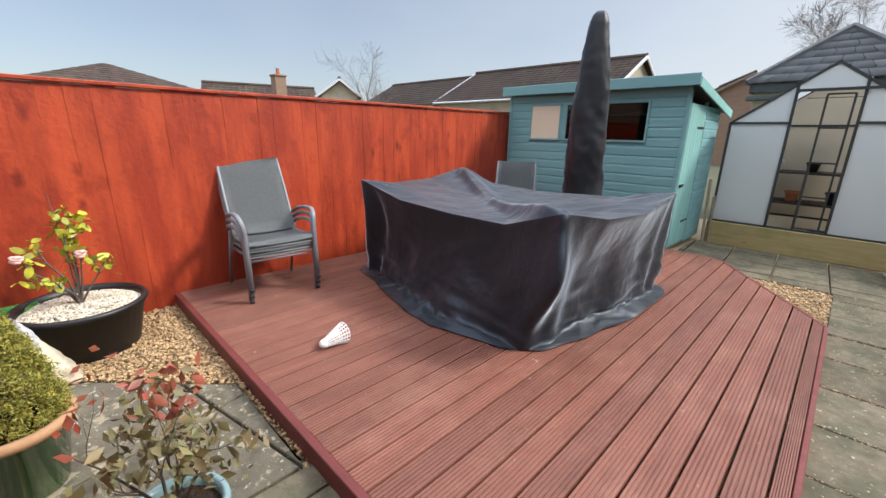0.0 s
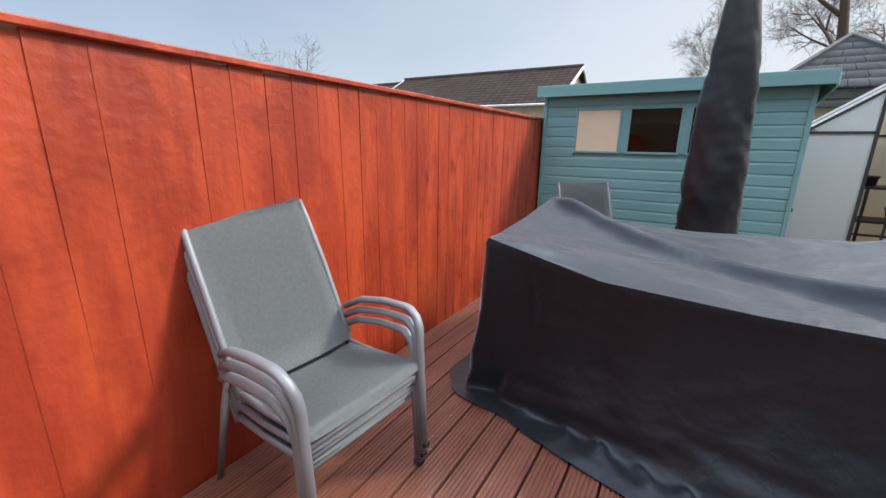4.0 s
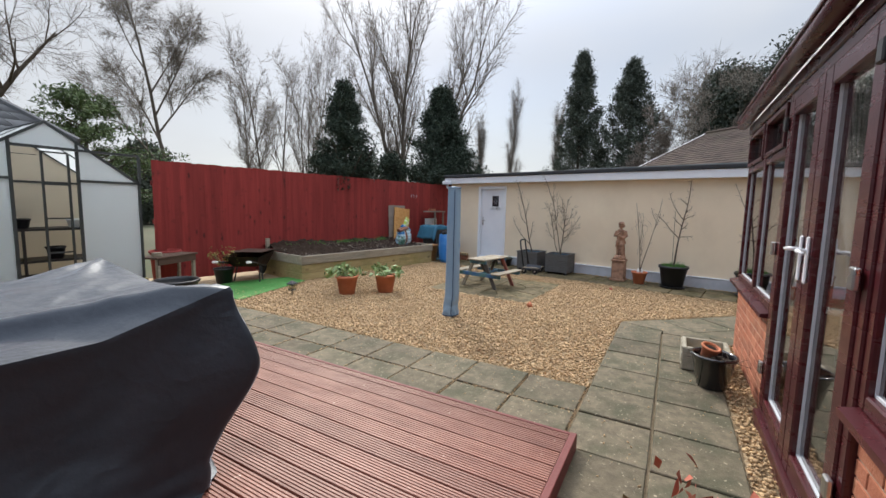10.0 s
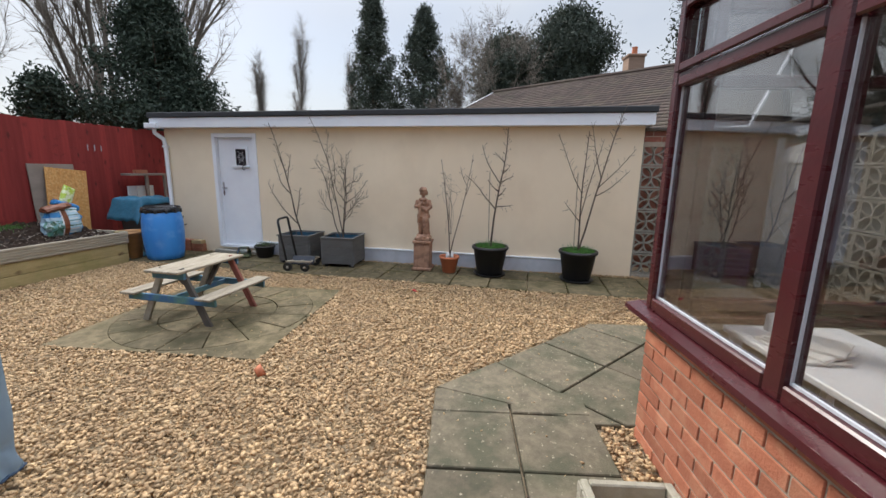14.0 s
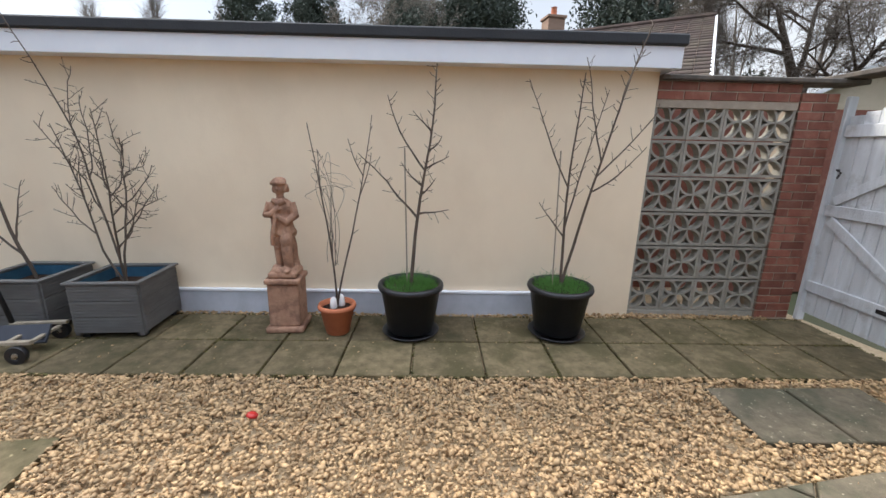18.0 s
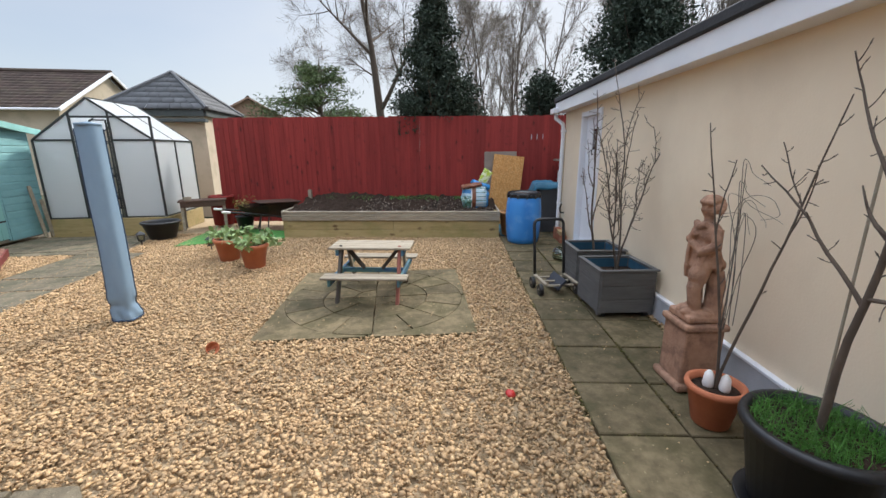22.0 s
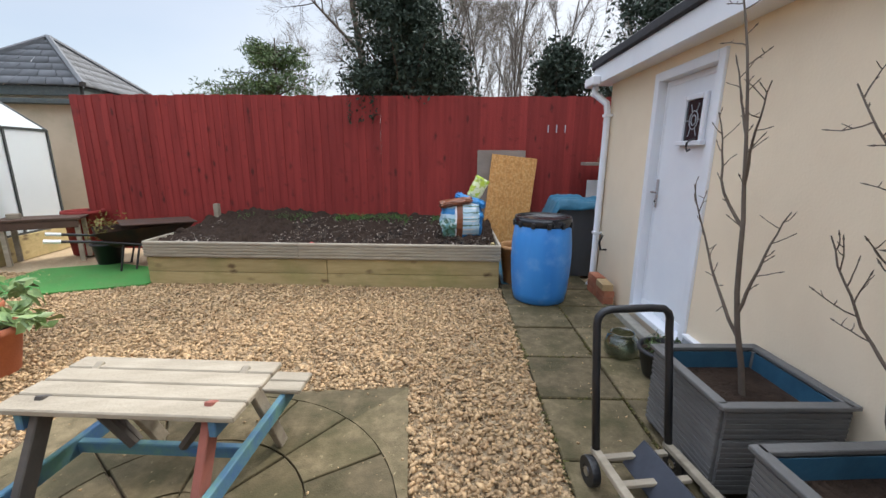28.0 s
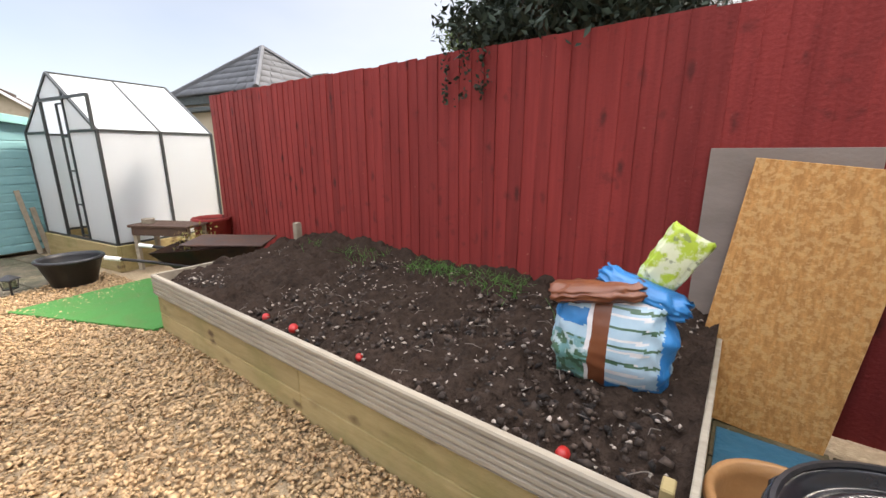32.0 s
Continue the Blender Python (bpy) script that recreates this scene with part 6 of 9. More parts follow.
copy_thing(c0, pose(-3.405, 4.54, DECK, 0, 0, -57))

sh = thing("shuttlecock", "large white plastic shuttlecock lying on the deck", "shuttlecock", pose(-2.48, 1.18, DECK + 0.04, 0, 0, 92) @ Matrix.Scale(0.85, 4))
M["whiteplastic"] = mat("white_plastic", (0.80, 0.79, 0.77), (0.70, 0.69, 0.67), (20, 20, 20), 0.5, 0.1, 80)
part("cork", lathe([(0.0, -0.035), (0.022, -0.03), (0.036, -0.012), (0.038, 0.015), (0.0, 0.016)], 18), M["whiteplastic"], sh, smooth=True, m=pose(-0.06, 0, 0, 0, 90, 0))
for k in range(16):
    a = 2 * math.pi * k / 16
    bm = tube([(-0.045, 0.03 * math.cos(a), 0.03 * math.sin(a)), (0.13, 0.085 * math.cos(a), 0.085 * math.sin(a) + 0.03)], 0.0055, 5)
    part("feather_rib", bm, M["whiteplastic"], sh)
for x, r_ in ((0.0, 0.05), (0.03, 0.057), (0.05, 0.063), (0.07, 0.068), (0.09, 0.074), (0.11, 0.08), (0.13, 0.086)):
    part("feather_band", tube([(x, r_ * math.cos(2 * math.pi * k / 24), r_ * math.sin(2 * math.pi * k / 24) + 0.03 * (x + 0.045) / 0.175) for k in range(24)], 0.004, 5, closed=True), M["whiteplastic"], sh)

# ---- pots and plants ----
def pot(name, label, cat, m, r0, r1, h, material, rimw=0.02, rimh=0.03, fill=None, fill_label="", fz=0.06, group="", squash=1.0, smooth=True):
    """A tapered pot with a rolled rim, and what fills it."""
    p = thing(name, label, cat, m, group)
    t = 0.012
    prof = [(0.0, 0.0), (r0 - 0.01, 0.0), (r0, 0.01), (r1 - 0.004, h - rimh), (r1 + rimw * 0.6, h - rimh + 0.004), (r1 + rimw, h - rimh * 0.5), (r1 + rimw * 0.6, h), (r1 - t, h), (r1 - t - 0.005, h - rimh), (max(r0 - t, 0.02), 0.03), (0.0, 0.03)]
    part("pot", lathe(prof, 36, squash=squash), material, p, smooth=smooth)
    if fill:
        rr = r0 + (r1 - r0) * (h - fz) / h - t + 0.001
        bm = lathe([(0.0, h - fz + 0.012), (rr * 0.6, h - fz + 0.01), (rr, h - fz)], 30, squash=squash)
        part("filling", bm, fill, p, fill_label, True)
    return p


p1 = pot("shrub_pot", "large round black plastic pot topped with white chippings", "plant pot", pose(-3.80, 0.035, -0.04), 0.28, 0.355, 0.36, M["blackplastic"], 0.02, 0.04, M["stones_white"], "white stone chippings", 0.05)
V, F = pebbles(2600, lambda r, n: np.array([(0.30 * math.sqrt(a) * math.cos(b), 0.30 * math.sqrt(a) * math.sin(b), 0.325 + 0.03 * (1 - a)) for a, b in zip(r.rand(n), r.rand(n) * 6.283)]), (0.008, 0.018), 21)
part("stone_topping", fast_mesh("stone_topping", V, F, M["stones_white"]), None, p1)
CAM0 = Vector((-3.76, 0.10, 0.30))
sh_c = thing("camellia", "small camellia shrub with yellow-green leaves and pale pink flowers", "shrub", pose(CAM0.x - 0.01, CAM0.y - 0.075, CAM0.z))
w = Wood(31, 6)
ends = []
for x, y, z in ((-3.90, 0.14, 0.90), (-3.80, 0.10, 0.80), (-3.77, -0.13, 0.66), (-3.85, -0.05, 0.74), (-3.73, 0.16, 0.66), (-3.76, 0.27, 0.58), (-3.70, 0.0, 0.52), (-3.78, -0.07, 0.50)):
    e = Vector((x, y, z)) - CAM0
    w.limb([Vector((0, 0, 0)), Vector((e.x * 0.25, e.y * 0.3 + 0.015, e.z * 0.4)), Vector((e.x * 0.6, e.y * 0.75, e.z * 0.72)), e], 0.009, 0.003)
    ends.append(e)
    for k in range(4):
        b = Vector((e.x * 0.6, e.y * 0.75, e.z * 0.72)).lerp(e, k / 4)
        d = Vector((w.r.gauss(0, 0.05), w.r.gauss(0, 0.05), w.r.uniform(0.0, 0.07)))
        w.limb([b, b + d * 0.6, b + d], 0.003, 0.0015)
        ends.append(b + d)
e = Vector((-4.02, 0.07, 1.05)) - CAM0
w.limb([Vector((0, 0, 0.1)), Vector((e.x * 0.6, e.y * 0.4, e.z * 0.6)), e], 0.005, 0.002)
part("stem_frame", w.mesh("stem_frame", M["greybark"]), None, sh_c)
M["leafyellow"] = mat("yellow_green_leaves", (0.56, 0.46, 0.03), (0.17, 0.26, 0.04), (25, 25, 25), 0.4, 0.0, island=0.35)
part("foliage", leaf_mesh("foliage", [tuple(q) for q in ends], 2, 0.028, 0.029, M["leafyellow"], 5, 1.15, True), None, sh_c)
part("young_foliage", leaf_mesh("young_foliage", [tuple(Vector(q) - CAM0) for q in ((-3.90, 0.14, 0.89), (-3.88, 0.20, 0.88), (-3.90, 0.07, 0.86), (-3.84, 0.14, 0.80), (-3.85, 0.16, 0.73), (-3.76, 0.27, 0.57))], 9, 0.032, 0.032, M["leafyellow"], 6, 1.15, True), None, sh_c, "bright yellow-green young leaves")
M["pink"] = mat("pale_pink_petals", (0.78, 0.52, 0.48), (0.68, 0.38, 0.35), (60, 60, 60), 0.6, 0.0)
for q in ((-3.77, -0.14, 0.66), (-3.73, 0.16, 0.65)):
    bm = bmesh.new()
    for k in range(9):
        a = k * 2.4
        vs = bmesh.ops.create_uvsphere(bm, u_segments=8, v_segments=5, radius=0.024)["verts"]
        for v in vs:
            v.co = Matrix.Rotation(a, 3, "Z") @ (Vector((v.co.x * 0.9 + 0.016, v.co.y, v.co.z * 0.5)))
            v.co.z += 0.004 * k
    part("flower", bm, M["pink"], sh_c, "pale pink double flower", True, m=pose(*(Vector(q) - CAM0)))

for x, y, z, mt, r, h in ((-1.15, 8.12, 0.58, "blackplastic", 0.10, 0.17), (-0.78, 8.15, 0.58, "terracotta", 0.09, 0.15), (-0.30, 8.10, 0.58, "blackplastic", 0.11, 0.18), (-1.05, 8.15, 1.03, "whiteplastic", 0.09, 0.16), (-0.62, 8.12, 1.03, "blackplastic", 0.08, 0.14), (-0.05, 8.12, 1.03, "whiteplastic", 0.10, 0.13), (-0.62, 7.75, 0.0, "terracotta", 0.12, 0.22), (-0.35, 7.85, 0.0, "blackplastic", 0.14, 0.24)):
    pot("greenhouse_pot", {"blackplastic": "black plastic pot in the greenhouse", "terracotta": "terracotta pot in the greenhouse", "whiteplastic": "white plastic pot on greenhouse staging"}[mt], "plant pot", pose(x, y, z if z else -0.03), r * 0.75, r, h, M[mt], 0.01, 0.03, M["soil"], "soil", 0.03, "pots in the greenhouse")

M["greenglaze"] = mat("green_glaze", (0.045, 0.12, 0.035), (0.03, 0.085, 0.03), (5, 5, 5), 0.18, 0.03, 20, coat=0.5)
p2 = pot("glazed_pot", "green glazed ceramic pot with bare clay rim", "plant pot", pose(-2.45, -0.29, FLOOR), 0.13, 0.185, 0.34, M["greenglaze"], 0.012, 0.04, M["soil"], "dark soil", 0.04)
part("clay_rim", lathe([(0.183, 0.305), (0.205, 0.308), (0.208, 0.338), (0.186, 0.346), (0.168, 0.342), (0.172, 0.305)], 32), mat("bare_clay", (0.44, 0.25, 0.13), (0.34, 0.19, 0.10), (9, 9, 9), 0.85, 0.2, 70), p2, "unglazed clay rim", True)
con_t = thing("dwarf_conifer", "dense cone-shaped dwarf conifer, yellow-green tips", "conifer", pose(-2.47, -0.27, 0.28))
pts = []
r_ = random.Random(4)
for k in range(720):
    z = r_.random() ** 1.15 * 0.46
    rad = (0.15 * (1 - (z / 0.49) ** 1.5) + 0.012) * (0.75 + 0.3 * r_.random())
    a = r_.uniform(0, 6.283)
    pts.append((rad * math.cos(a), rad * math.sin(a), 0.02 + z))
M["leafconifer"] = mat("dwarf_conifer_needles", (0.37, 0.31, 0.05), (0.17, 0.19, 0.035), (30, 30, 30), 0.7, 0.0, island=0.35)
part("foliage", leaf_mesh("foliage", pts, 52, 0.012, 0.0038, M["leafconifer"], 9, 2.0), None, con_t)
part("trunk", tube([(0, 0, 0), (0, 0, 0.25)], [0.012, 0.006], 6), M["bark"], con_t)

M["blueglaze"] = mat("pale_blue_glaze", (0.22, 0.33, 0.34), (0.17, 0.27, 0.28), (6, 6, 6), 0.25, 0.03, 20)
pot("rose_pot", "pale blue glazed pot with dark soil", "plant pot", pose(-1.60, 0.10, FLOOR), 0.11, 0.155, 0.27, M["blueglaze"], 0.012, 0.03, M["soil"], "dark soil", 0.04)
rose = thing("rose_bush", "leggy rose bush with reddish young leaves and bare stems", "shrub", pose(-1.60, 0.10, 0.19))
w = Wood(77, 5)
for dx, dy, l in ((0.3, 0.1, 0.42), (-0.3, 0.2, 0.38), (0.1, -0.35, 0.45), (-0.15, -0.2, 0.36), (0.0, 0.35, 0.4)):
    w.grow(Vector((0, 0, 0)), Vector((dx, dy, 1)), l, 0.007, 2, 4, 38, 0.18, 0.42, 0.1)
part("stem_frame", w.mesh("stem_frame", M["bark"]), None, rose)
M["leafred"] = mat("reddish_young_leaves", (0.30, 0.055, 0.035), (0.22, 0.085, 0.04), (18, 18, 18), 0.5, 0.0, island=0.35)
M["leafrose"] = mat("bronze_green_leaves", (0.13, 0.15, 0.055), (0.19, 0.115, 0.055), (14, 14, 14), 0.5, 0.0, island=0.35)
tips = sorted((tuple(t) for t in w.tips), key=lambda q: q[2])
part("leaves", leaf_mesh("foliage", tips[:len(tips) * 5 // 6], 5, 0.035, 0.021, M["leafrose"], 8, 1.2), None, rose, "bronze green leaves")
part("young_leaves", leaf_mesh("foliage", tips[len(tips) * 5 // 6:], 5, 0.028, 0.021, M["leafred"], 9, 1.2), None, rose, "red young leaves")

for (x, y), ang, seed in (((2.38, 4.88), 0, 3), ((2.86, 4.45), 40, 4)):
    pot("terracotta_pot", "terracotta pot with rolled rim standing on gravel", "plant pot", pose(x, y, -0.03), 0.125, 0.175, 0.32, M["terracotta"], 0.02, 0.05, M["soil"], "dark soil", 0.03, "terracotta pots on the gravel")
    hos = thing("potted_plant", "pale green leafy plant spilling over pot rim", "plant", pose(x, y, 0.26, 0, 0, ang), "plants in terracotta pots")
    M["leafpale"] = M.get("leafpale") or mat("pale_green_leaves", (0.26, 0.34, 0.13), (0.13, 0.22, 0.07), (15, 15, 15), 0.5, 0.0, island=0.3)
    r_ = random.Random(seed)
    cs = [(0.26 * r_.uniform(-1, 1), 0.26 * r_.uniform(-1, 1), 0.03 + 0.09 * r_.random()) for _ in range(20)]
    part("foliage", leaf_mesh("foliage", cs, 6, 0.035, 0.045, M["leafpale"], seed, 1.3), None, hos)
    w = Wood(seed, 5)
    for q in cs:
        w.limb([Vector((0, 0, 0)), Vector((q[0] * 0.5, q[1] * 0.5, 0.06)), Vector(q)], 0.005, 0.003)
    part("stem_frame", w.mesh("stem_frame", M["leafpale"]), None, hos)

# ---- rotary dryer in its sleeve ----
rot = thing("rotary_dryer", "folded rotary clothes dryer in pale blue zipped sleeve", "clothes dryer", pose(2.23, 2.80, FLOOR - 0.02))
ns, V, F = 40, [], []


def sleeve_at(a, z):
    """A flattened tube that slumps and wrinkles at its foot."""
    low = max(0.0, 1 - z / 0.42)
    c, s_ = math.cos(a), math.sin(a)
    sq = (abs(c) ** 3.2 + abs(s_) ** 3.2) ** (-1 / 3.2)
    rad = (0.094 - 0.010 * z / 1.75) * sq
    w_ = 0.05 * noise.noise(Vector((c * 1.2, s_ * 1.2, z * 2))) + low * (0.16 * crease(Vector((c * 1.5 + z * 3, s_ * 1.5, z * 7))) - 0.03) - 0.10 * math.exp(-((z - 0.17) / 0.03) ** 2) * (1 + 0.8 * math.sin(2 * a)) + 0.14 * math.exp(-((z - 0.06) / 0.05) ** 2)
    return Vector((rad * (1 + w_) * c - 0.02 * low * math.sin(9 * z), rad * 0.9 * (1 + w_) * s_ + 0.018 * low * math.sin(7 * z + 1), z))


for j in range(80):
    z = 0.02 + 1.75 * j / 79
    V += [tuple(sleeve_at(2 * math.pi * i / ns, z)) for i in range(ns)]
for j in range(79):
    for i in range(ns):
        F.append((j * ns + i, j * ns + (i + 1) % ns, (j + 1) * ns + (i + 1) % ns, (j + 1) * ns + i))
b0 = 79 * ns
V.append((0, 0, 1.785))
F += [(b0 + i, b0 + (i + 1) % ns, len(V) - 1) for i in range(ns)]
part("sleeve", raw("sleeve", V, F, M["sleeve"], True), None, rot, "pale blue fabric sleeve, crumpled at the foot")
M["piping"] = mat("dark_blue_piping", (0.02, 0.05, 0.10), (0.015, 0.04, 0.08), (9, 9, 9), 0.6, 0.0)
for a in (3.75, 0.6):
    part("piping", tube([sleeve_at(a, 0.03 + 0.0435 * k) * 1.0 + Vector((0.003 * math.cos(a), 0.003 * math.sin(a), 0)) for k in range(40)], 0.006, 5), M["piping"], rot, "dark blue piping")
part("hem_band", tube([sleeve_at(2 * math.pi * k / 24, 0.03) for k in range(24)], 0.009, 6, closed=True), M["piping"], rot)
part("top_disc", lathe([(0.0, 1.775), (0.09, 1.772), (0.094, 1.765), (0.092, 1.755)], 28), M["sleeve"], rot)

# ---- picnic table ----
pic = thing("picnic_table", "small weathered child's picnic table with attached benches", "picnic table", pose(4.50, 3.25, FLOOR, 0, 0, -10))
M["tabledark"] = mat("dark_stained_legs", (0.09, 0.075, 0.06), (0.055, 0.048, 0.042), (9, 9, 9), 0.8, 0.2, 60)
M["tablegreen"] = mat("faded_green_blue_paint", (0.10, 0.22, 0.14), (0.03, 0.09, 0.26), (6, 6, 6), 0.75, 0.2, 60)
M["tablered"] = mat("faded_red_paint", (0.28, 0.085, 0.06), (0.20, 0.07, 0.05), (9, 9, 9), 0.75, 0.2, 60)
for i in range(4):
    part("top_plank", B((-0.43, -0.19 + i * 0.096, 0.515), (0.43, -0.19 + i * 0.096 + 0.09, 0.54), 0.005), M["oldwood"], pic)
for s in (-1, 1):
    for i in range(2):
        part("bench_plank", B((-0.43, s * 0.42 - 0.085 + i * 0.088, 0.285), (0.43, s * 0.42 - 0.085 + i * 0.088 + 0.082, 0.308), 0.005), M["oldwood"], pic)
    for e in (-1, 1):
        bm = bmesh.new()
        box(bm, (-0.016, -0.032, -0.31), (0.016, 0.032, 0.31), 0.004)
        a = math.degrees(math.atan2(0.26, 0.53))
        part("leg", bm, M["tablered"] if (s, e) == (-1, 1) else M["tabledark"] if s < 0 else M["oldwood"], pic, m=pose(e * 0.31, s * 0.235, 0.262, s * a, 0, 0))
        part("brace", tube([(e * 0.29, s * 0.02, 0.51), (e * 0.10, s * 0.01, 0.27)], 0.02, 6), M["tabledark"], pic)
for e in (-1, 1):
    part("bench_bearer", B((e * 0.345 - 0.014, -0.49, 0.215), (e * 0.345 + 0.014, 0.49, 0.284), 0.004), M["tablegreen"], pic)
    part("top_bearer", B((e * 0.345 - 0.014, -0.18, 0.45), (e * 0.345 + 0.014, 0.18, 0.514), 0.004), M["tablegreen"], pic)
part("spreader", B((-0.34, -0.016, 0.225), (0.34, 0.016, 0.275), 0.004), M["tablegreen"], pic)

# ---- by the garage wall ----
def planter(u, v, turn, seed):
    p = thing("square_planter", "square grey wooden planter of grooved boards", "planter", G(u, v, FLOOR, turn), "grey planters by the garage")
    s, h = 0.262, 0.44
    part("inner", B((-s + 0.02, -s + 0.02, 0.04), (s - 0.02, s - 0.02, h - 0.09)), M["soil"], p, "soil and blue liner")
    for k in range(4):
        m = pose(0, 0, 0, 0, 0, 90 * k)
        for b in range(3):
            bm = bmesh.new()
            z0 = 0.045 + b * 0.131
            inset = 0.0 if k % 2 else 0.0125
            box(bm, (-s + 0.0125, -s, z0), (s - 0.0125, -s + 0.012, z0 + 0.128), 0.003)
            for g in range(5):
                box(bm, (-s + 0.014, -s - 0.004, z0 + 0.008 + g * 0.024), (s - 0.014, -s - 0.0005, z0 + 0.022 + g * 0.024))
            part("board", bm, M["greyplanter"], p, m=m)
        part("top_rail", B((-s - 0.012, -s - 0.014, h), (s + 0.0 - 0.014, -s + 0.03, h + 0.018), 0.003), M["greyplanter"], p, m=m)
        part("corner_post", B((-s + 0.0, -s + 0.0126, 0.02), (-s + 0.04, -s + 0.05, h - 0.001), 0.003), M["greyplanter"], p, m=m)
        part("foot", B((-s + 0.03, -s + 0.03, 0.0), (-s + 0.09, -s + 0.09, 0.044), 0.003), M["blackplastic"], p, m=m)
    M["liner"] = M.get("liner") or mat("blue_liner", (0.03, 0.10, 0.16), (0.02, 0.07, 0.12), (9, 9, 9), 0.5, 0.2, 30)
    for k in range(4):
        part("liner", B((-s + 0.02, -s + 0.0325, h - 0.09), (s - 0.02, -s + 0.036, h - 0.004)), M["liner"], p, "blue plastic liner", m=pose(0, 0, 0, 0, 0, 90 * k))
    return p


planter(-0.33, 4.36, 4, 1)
planter(-0.31, 5.10, 2, 2)


def wander(r, p, d, l, wig, up=0.0, n=9):
    """Points of a twig that sets out from p along d and strays."""
    d, pts = Vector(d).normalized(), [Vector(p)]
    for k in range(n):
        d = (d + Vector((r.gauss(0, wig), r.gauss(0, wig), r.gauss(0, wig) + up))).normalized()
        pts.append(pts[-1] + d * l / n)
    return pts


def spurs(w, r, pts, n, lo, hi, start=0.15, rad=0.0032):
    """Short budded shoots on both sides of a twig."""
    for k in range(n):
        f = (start + (1 - start) * (k + r.random() * 0.8) / n) * (len(pts) - 1)
        i = min(int(f), len(pts) - 2)
        q = pts[i].lerp(pts[i + 1], f - i)
        ax = (pts[i + 1] - pts[i]).normalized()
        sd = ax.cross(Vector((r.gauss(0, 1), r.gauss(0, 0.4), r.gauss(0, 0.4)))).normalized()
        l = r.uniform(lo, hi)
        tw = wander(r, q, sd * 0.8 + ax * r.uniform(0.1, 0.9), l, 0.12, 0.06, 4)
        w.limb(tw, rad, rad * 0.6)
        w.limb([tw[-1], tw[-1] + (tw[-1] - tw[-2]).normalized() * 0.008, tw[-1] + (tw[-1] - tw[-2]).normalized() * 0.018], rad * 1.25, rad * 0.35)
        if l > 0.09:
            for j in (2, 3):
                w.limb(wander(r, tw[j], sd.cross(ax) * r.choice((-1, 1)) + ax * 0.5, l * 0.3, 0.1, 0.05, 3), rad * 0.7, rad * 0.35)


def sapling(label, m, stems, seed, rad=0.012, wig=0.05, up=0.05, shoots=10, slo=0.02, shi=0.07):
    """A bare young tree. stems: (lean u, lean v, length, [(share of height, du, dv, dz, length) of each side branch])."""
    t = thing("bare_sapling", label, "young tree", m, "bare saplings in pots")
    r = random.Random(seed)
    for du, dv, l, arms in stems:
        w = Wood(seed, 7)
        pts = wander(r, (0, 0, 0), (du, dv, 1.0), l, wig * 0.55, 0.0, 12)
        w.limb(pts, rad, rad * 0.3)
        spurs(w, r, pts, shoots, slo, shi, 0.4)
        part("stem", w.mesh("stem", M["sapbark"]), None, t)
        for f, bu, bv, bz, bl in arms:
            w = Wood(seed + 1, 6)
            q = f * 12
            p = pts[int(q)].lerp(pts[min(12, int(q) + 1)], q - int(q))
            arm = wander(r, p, (bu, bv, bz), bl, wig, up, 9)
            w.limb(arm, rad * (0.75 - 0.4 * f), 0.0026)
            spurs(w, r, arm, max(3, int(bl * 14)), slo, shi, 0.2, 0.0027)
            part("branch", w.mesh("branch", M["sapbark"]), None, t)
    return t


sapling("bare branching young tree in grey planter", G(-0.33, 4.36, 0.30), [
    (0.0, 0.36, 1.35, [(0.35, 0.0, 0.8, 0.9, 0.45), (0.55, 0.05, 0.1, 1, 0.45)]),
    (0.0, 0.14, 2.15, [(0.30, 0.0, 0.45, 1, 0.75), (0.42, 0.05, -0.35, 1, 0.65), (0.55, 0.0, 0.35, 1, 0.6)]),
    (-0.05, 0.03, 1.6, [(0.25, -0.1, -0.6, 0.9, 0.6), (0.40, 0.05, 0.5, 0.9, 0.5), (0.55, -0.2, -0.5, 0.9, 0.5), (0.7, 0.1, 0.4, 1, 0.35)]),
    (0.02, -0.13, 1.45, [(0.25, 0.0, -0.8, 0.7, 0.55), (0.35, -0.15, -0.95, 0.45, 0.5), (0.45, 0.1, -0.9, 0.55, 0.55), (0.55, 0.0, -0.7, 0.8, 0.5), (0.6, -0.1, 0.5, 0.9, 0.45)])], 14, 0.010, 0.15, 0.06, 18, 0.03, 0.15)
sapling("bare young tree with leaning side branches", G(-0.30, 5.08, 0.30), [
    (0.0, 0.10, 1.95, [(0.14, 0.0, 0.95, 0.8, 0.85), (0.20, 0.05, -0.35, 1, 0.5), (0.40, 0.0, 0.9, 0.8, 0.6), (0.5, -0.1, -0.3, 1, 0.45), (0.62, 0.05, 0.5, 1, 0.4)])], 25, 0.014, 0.09, 0.05, 14, 0.03, 0.11)
BP = M["blackplastic"]
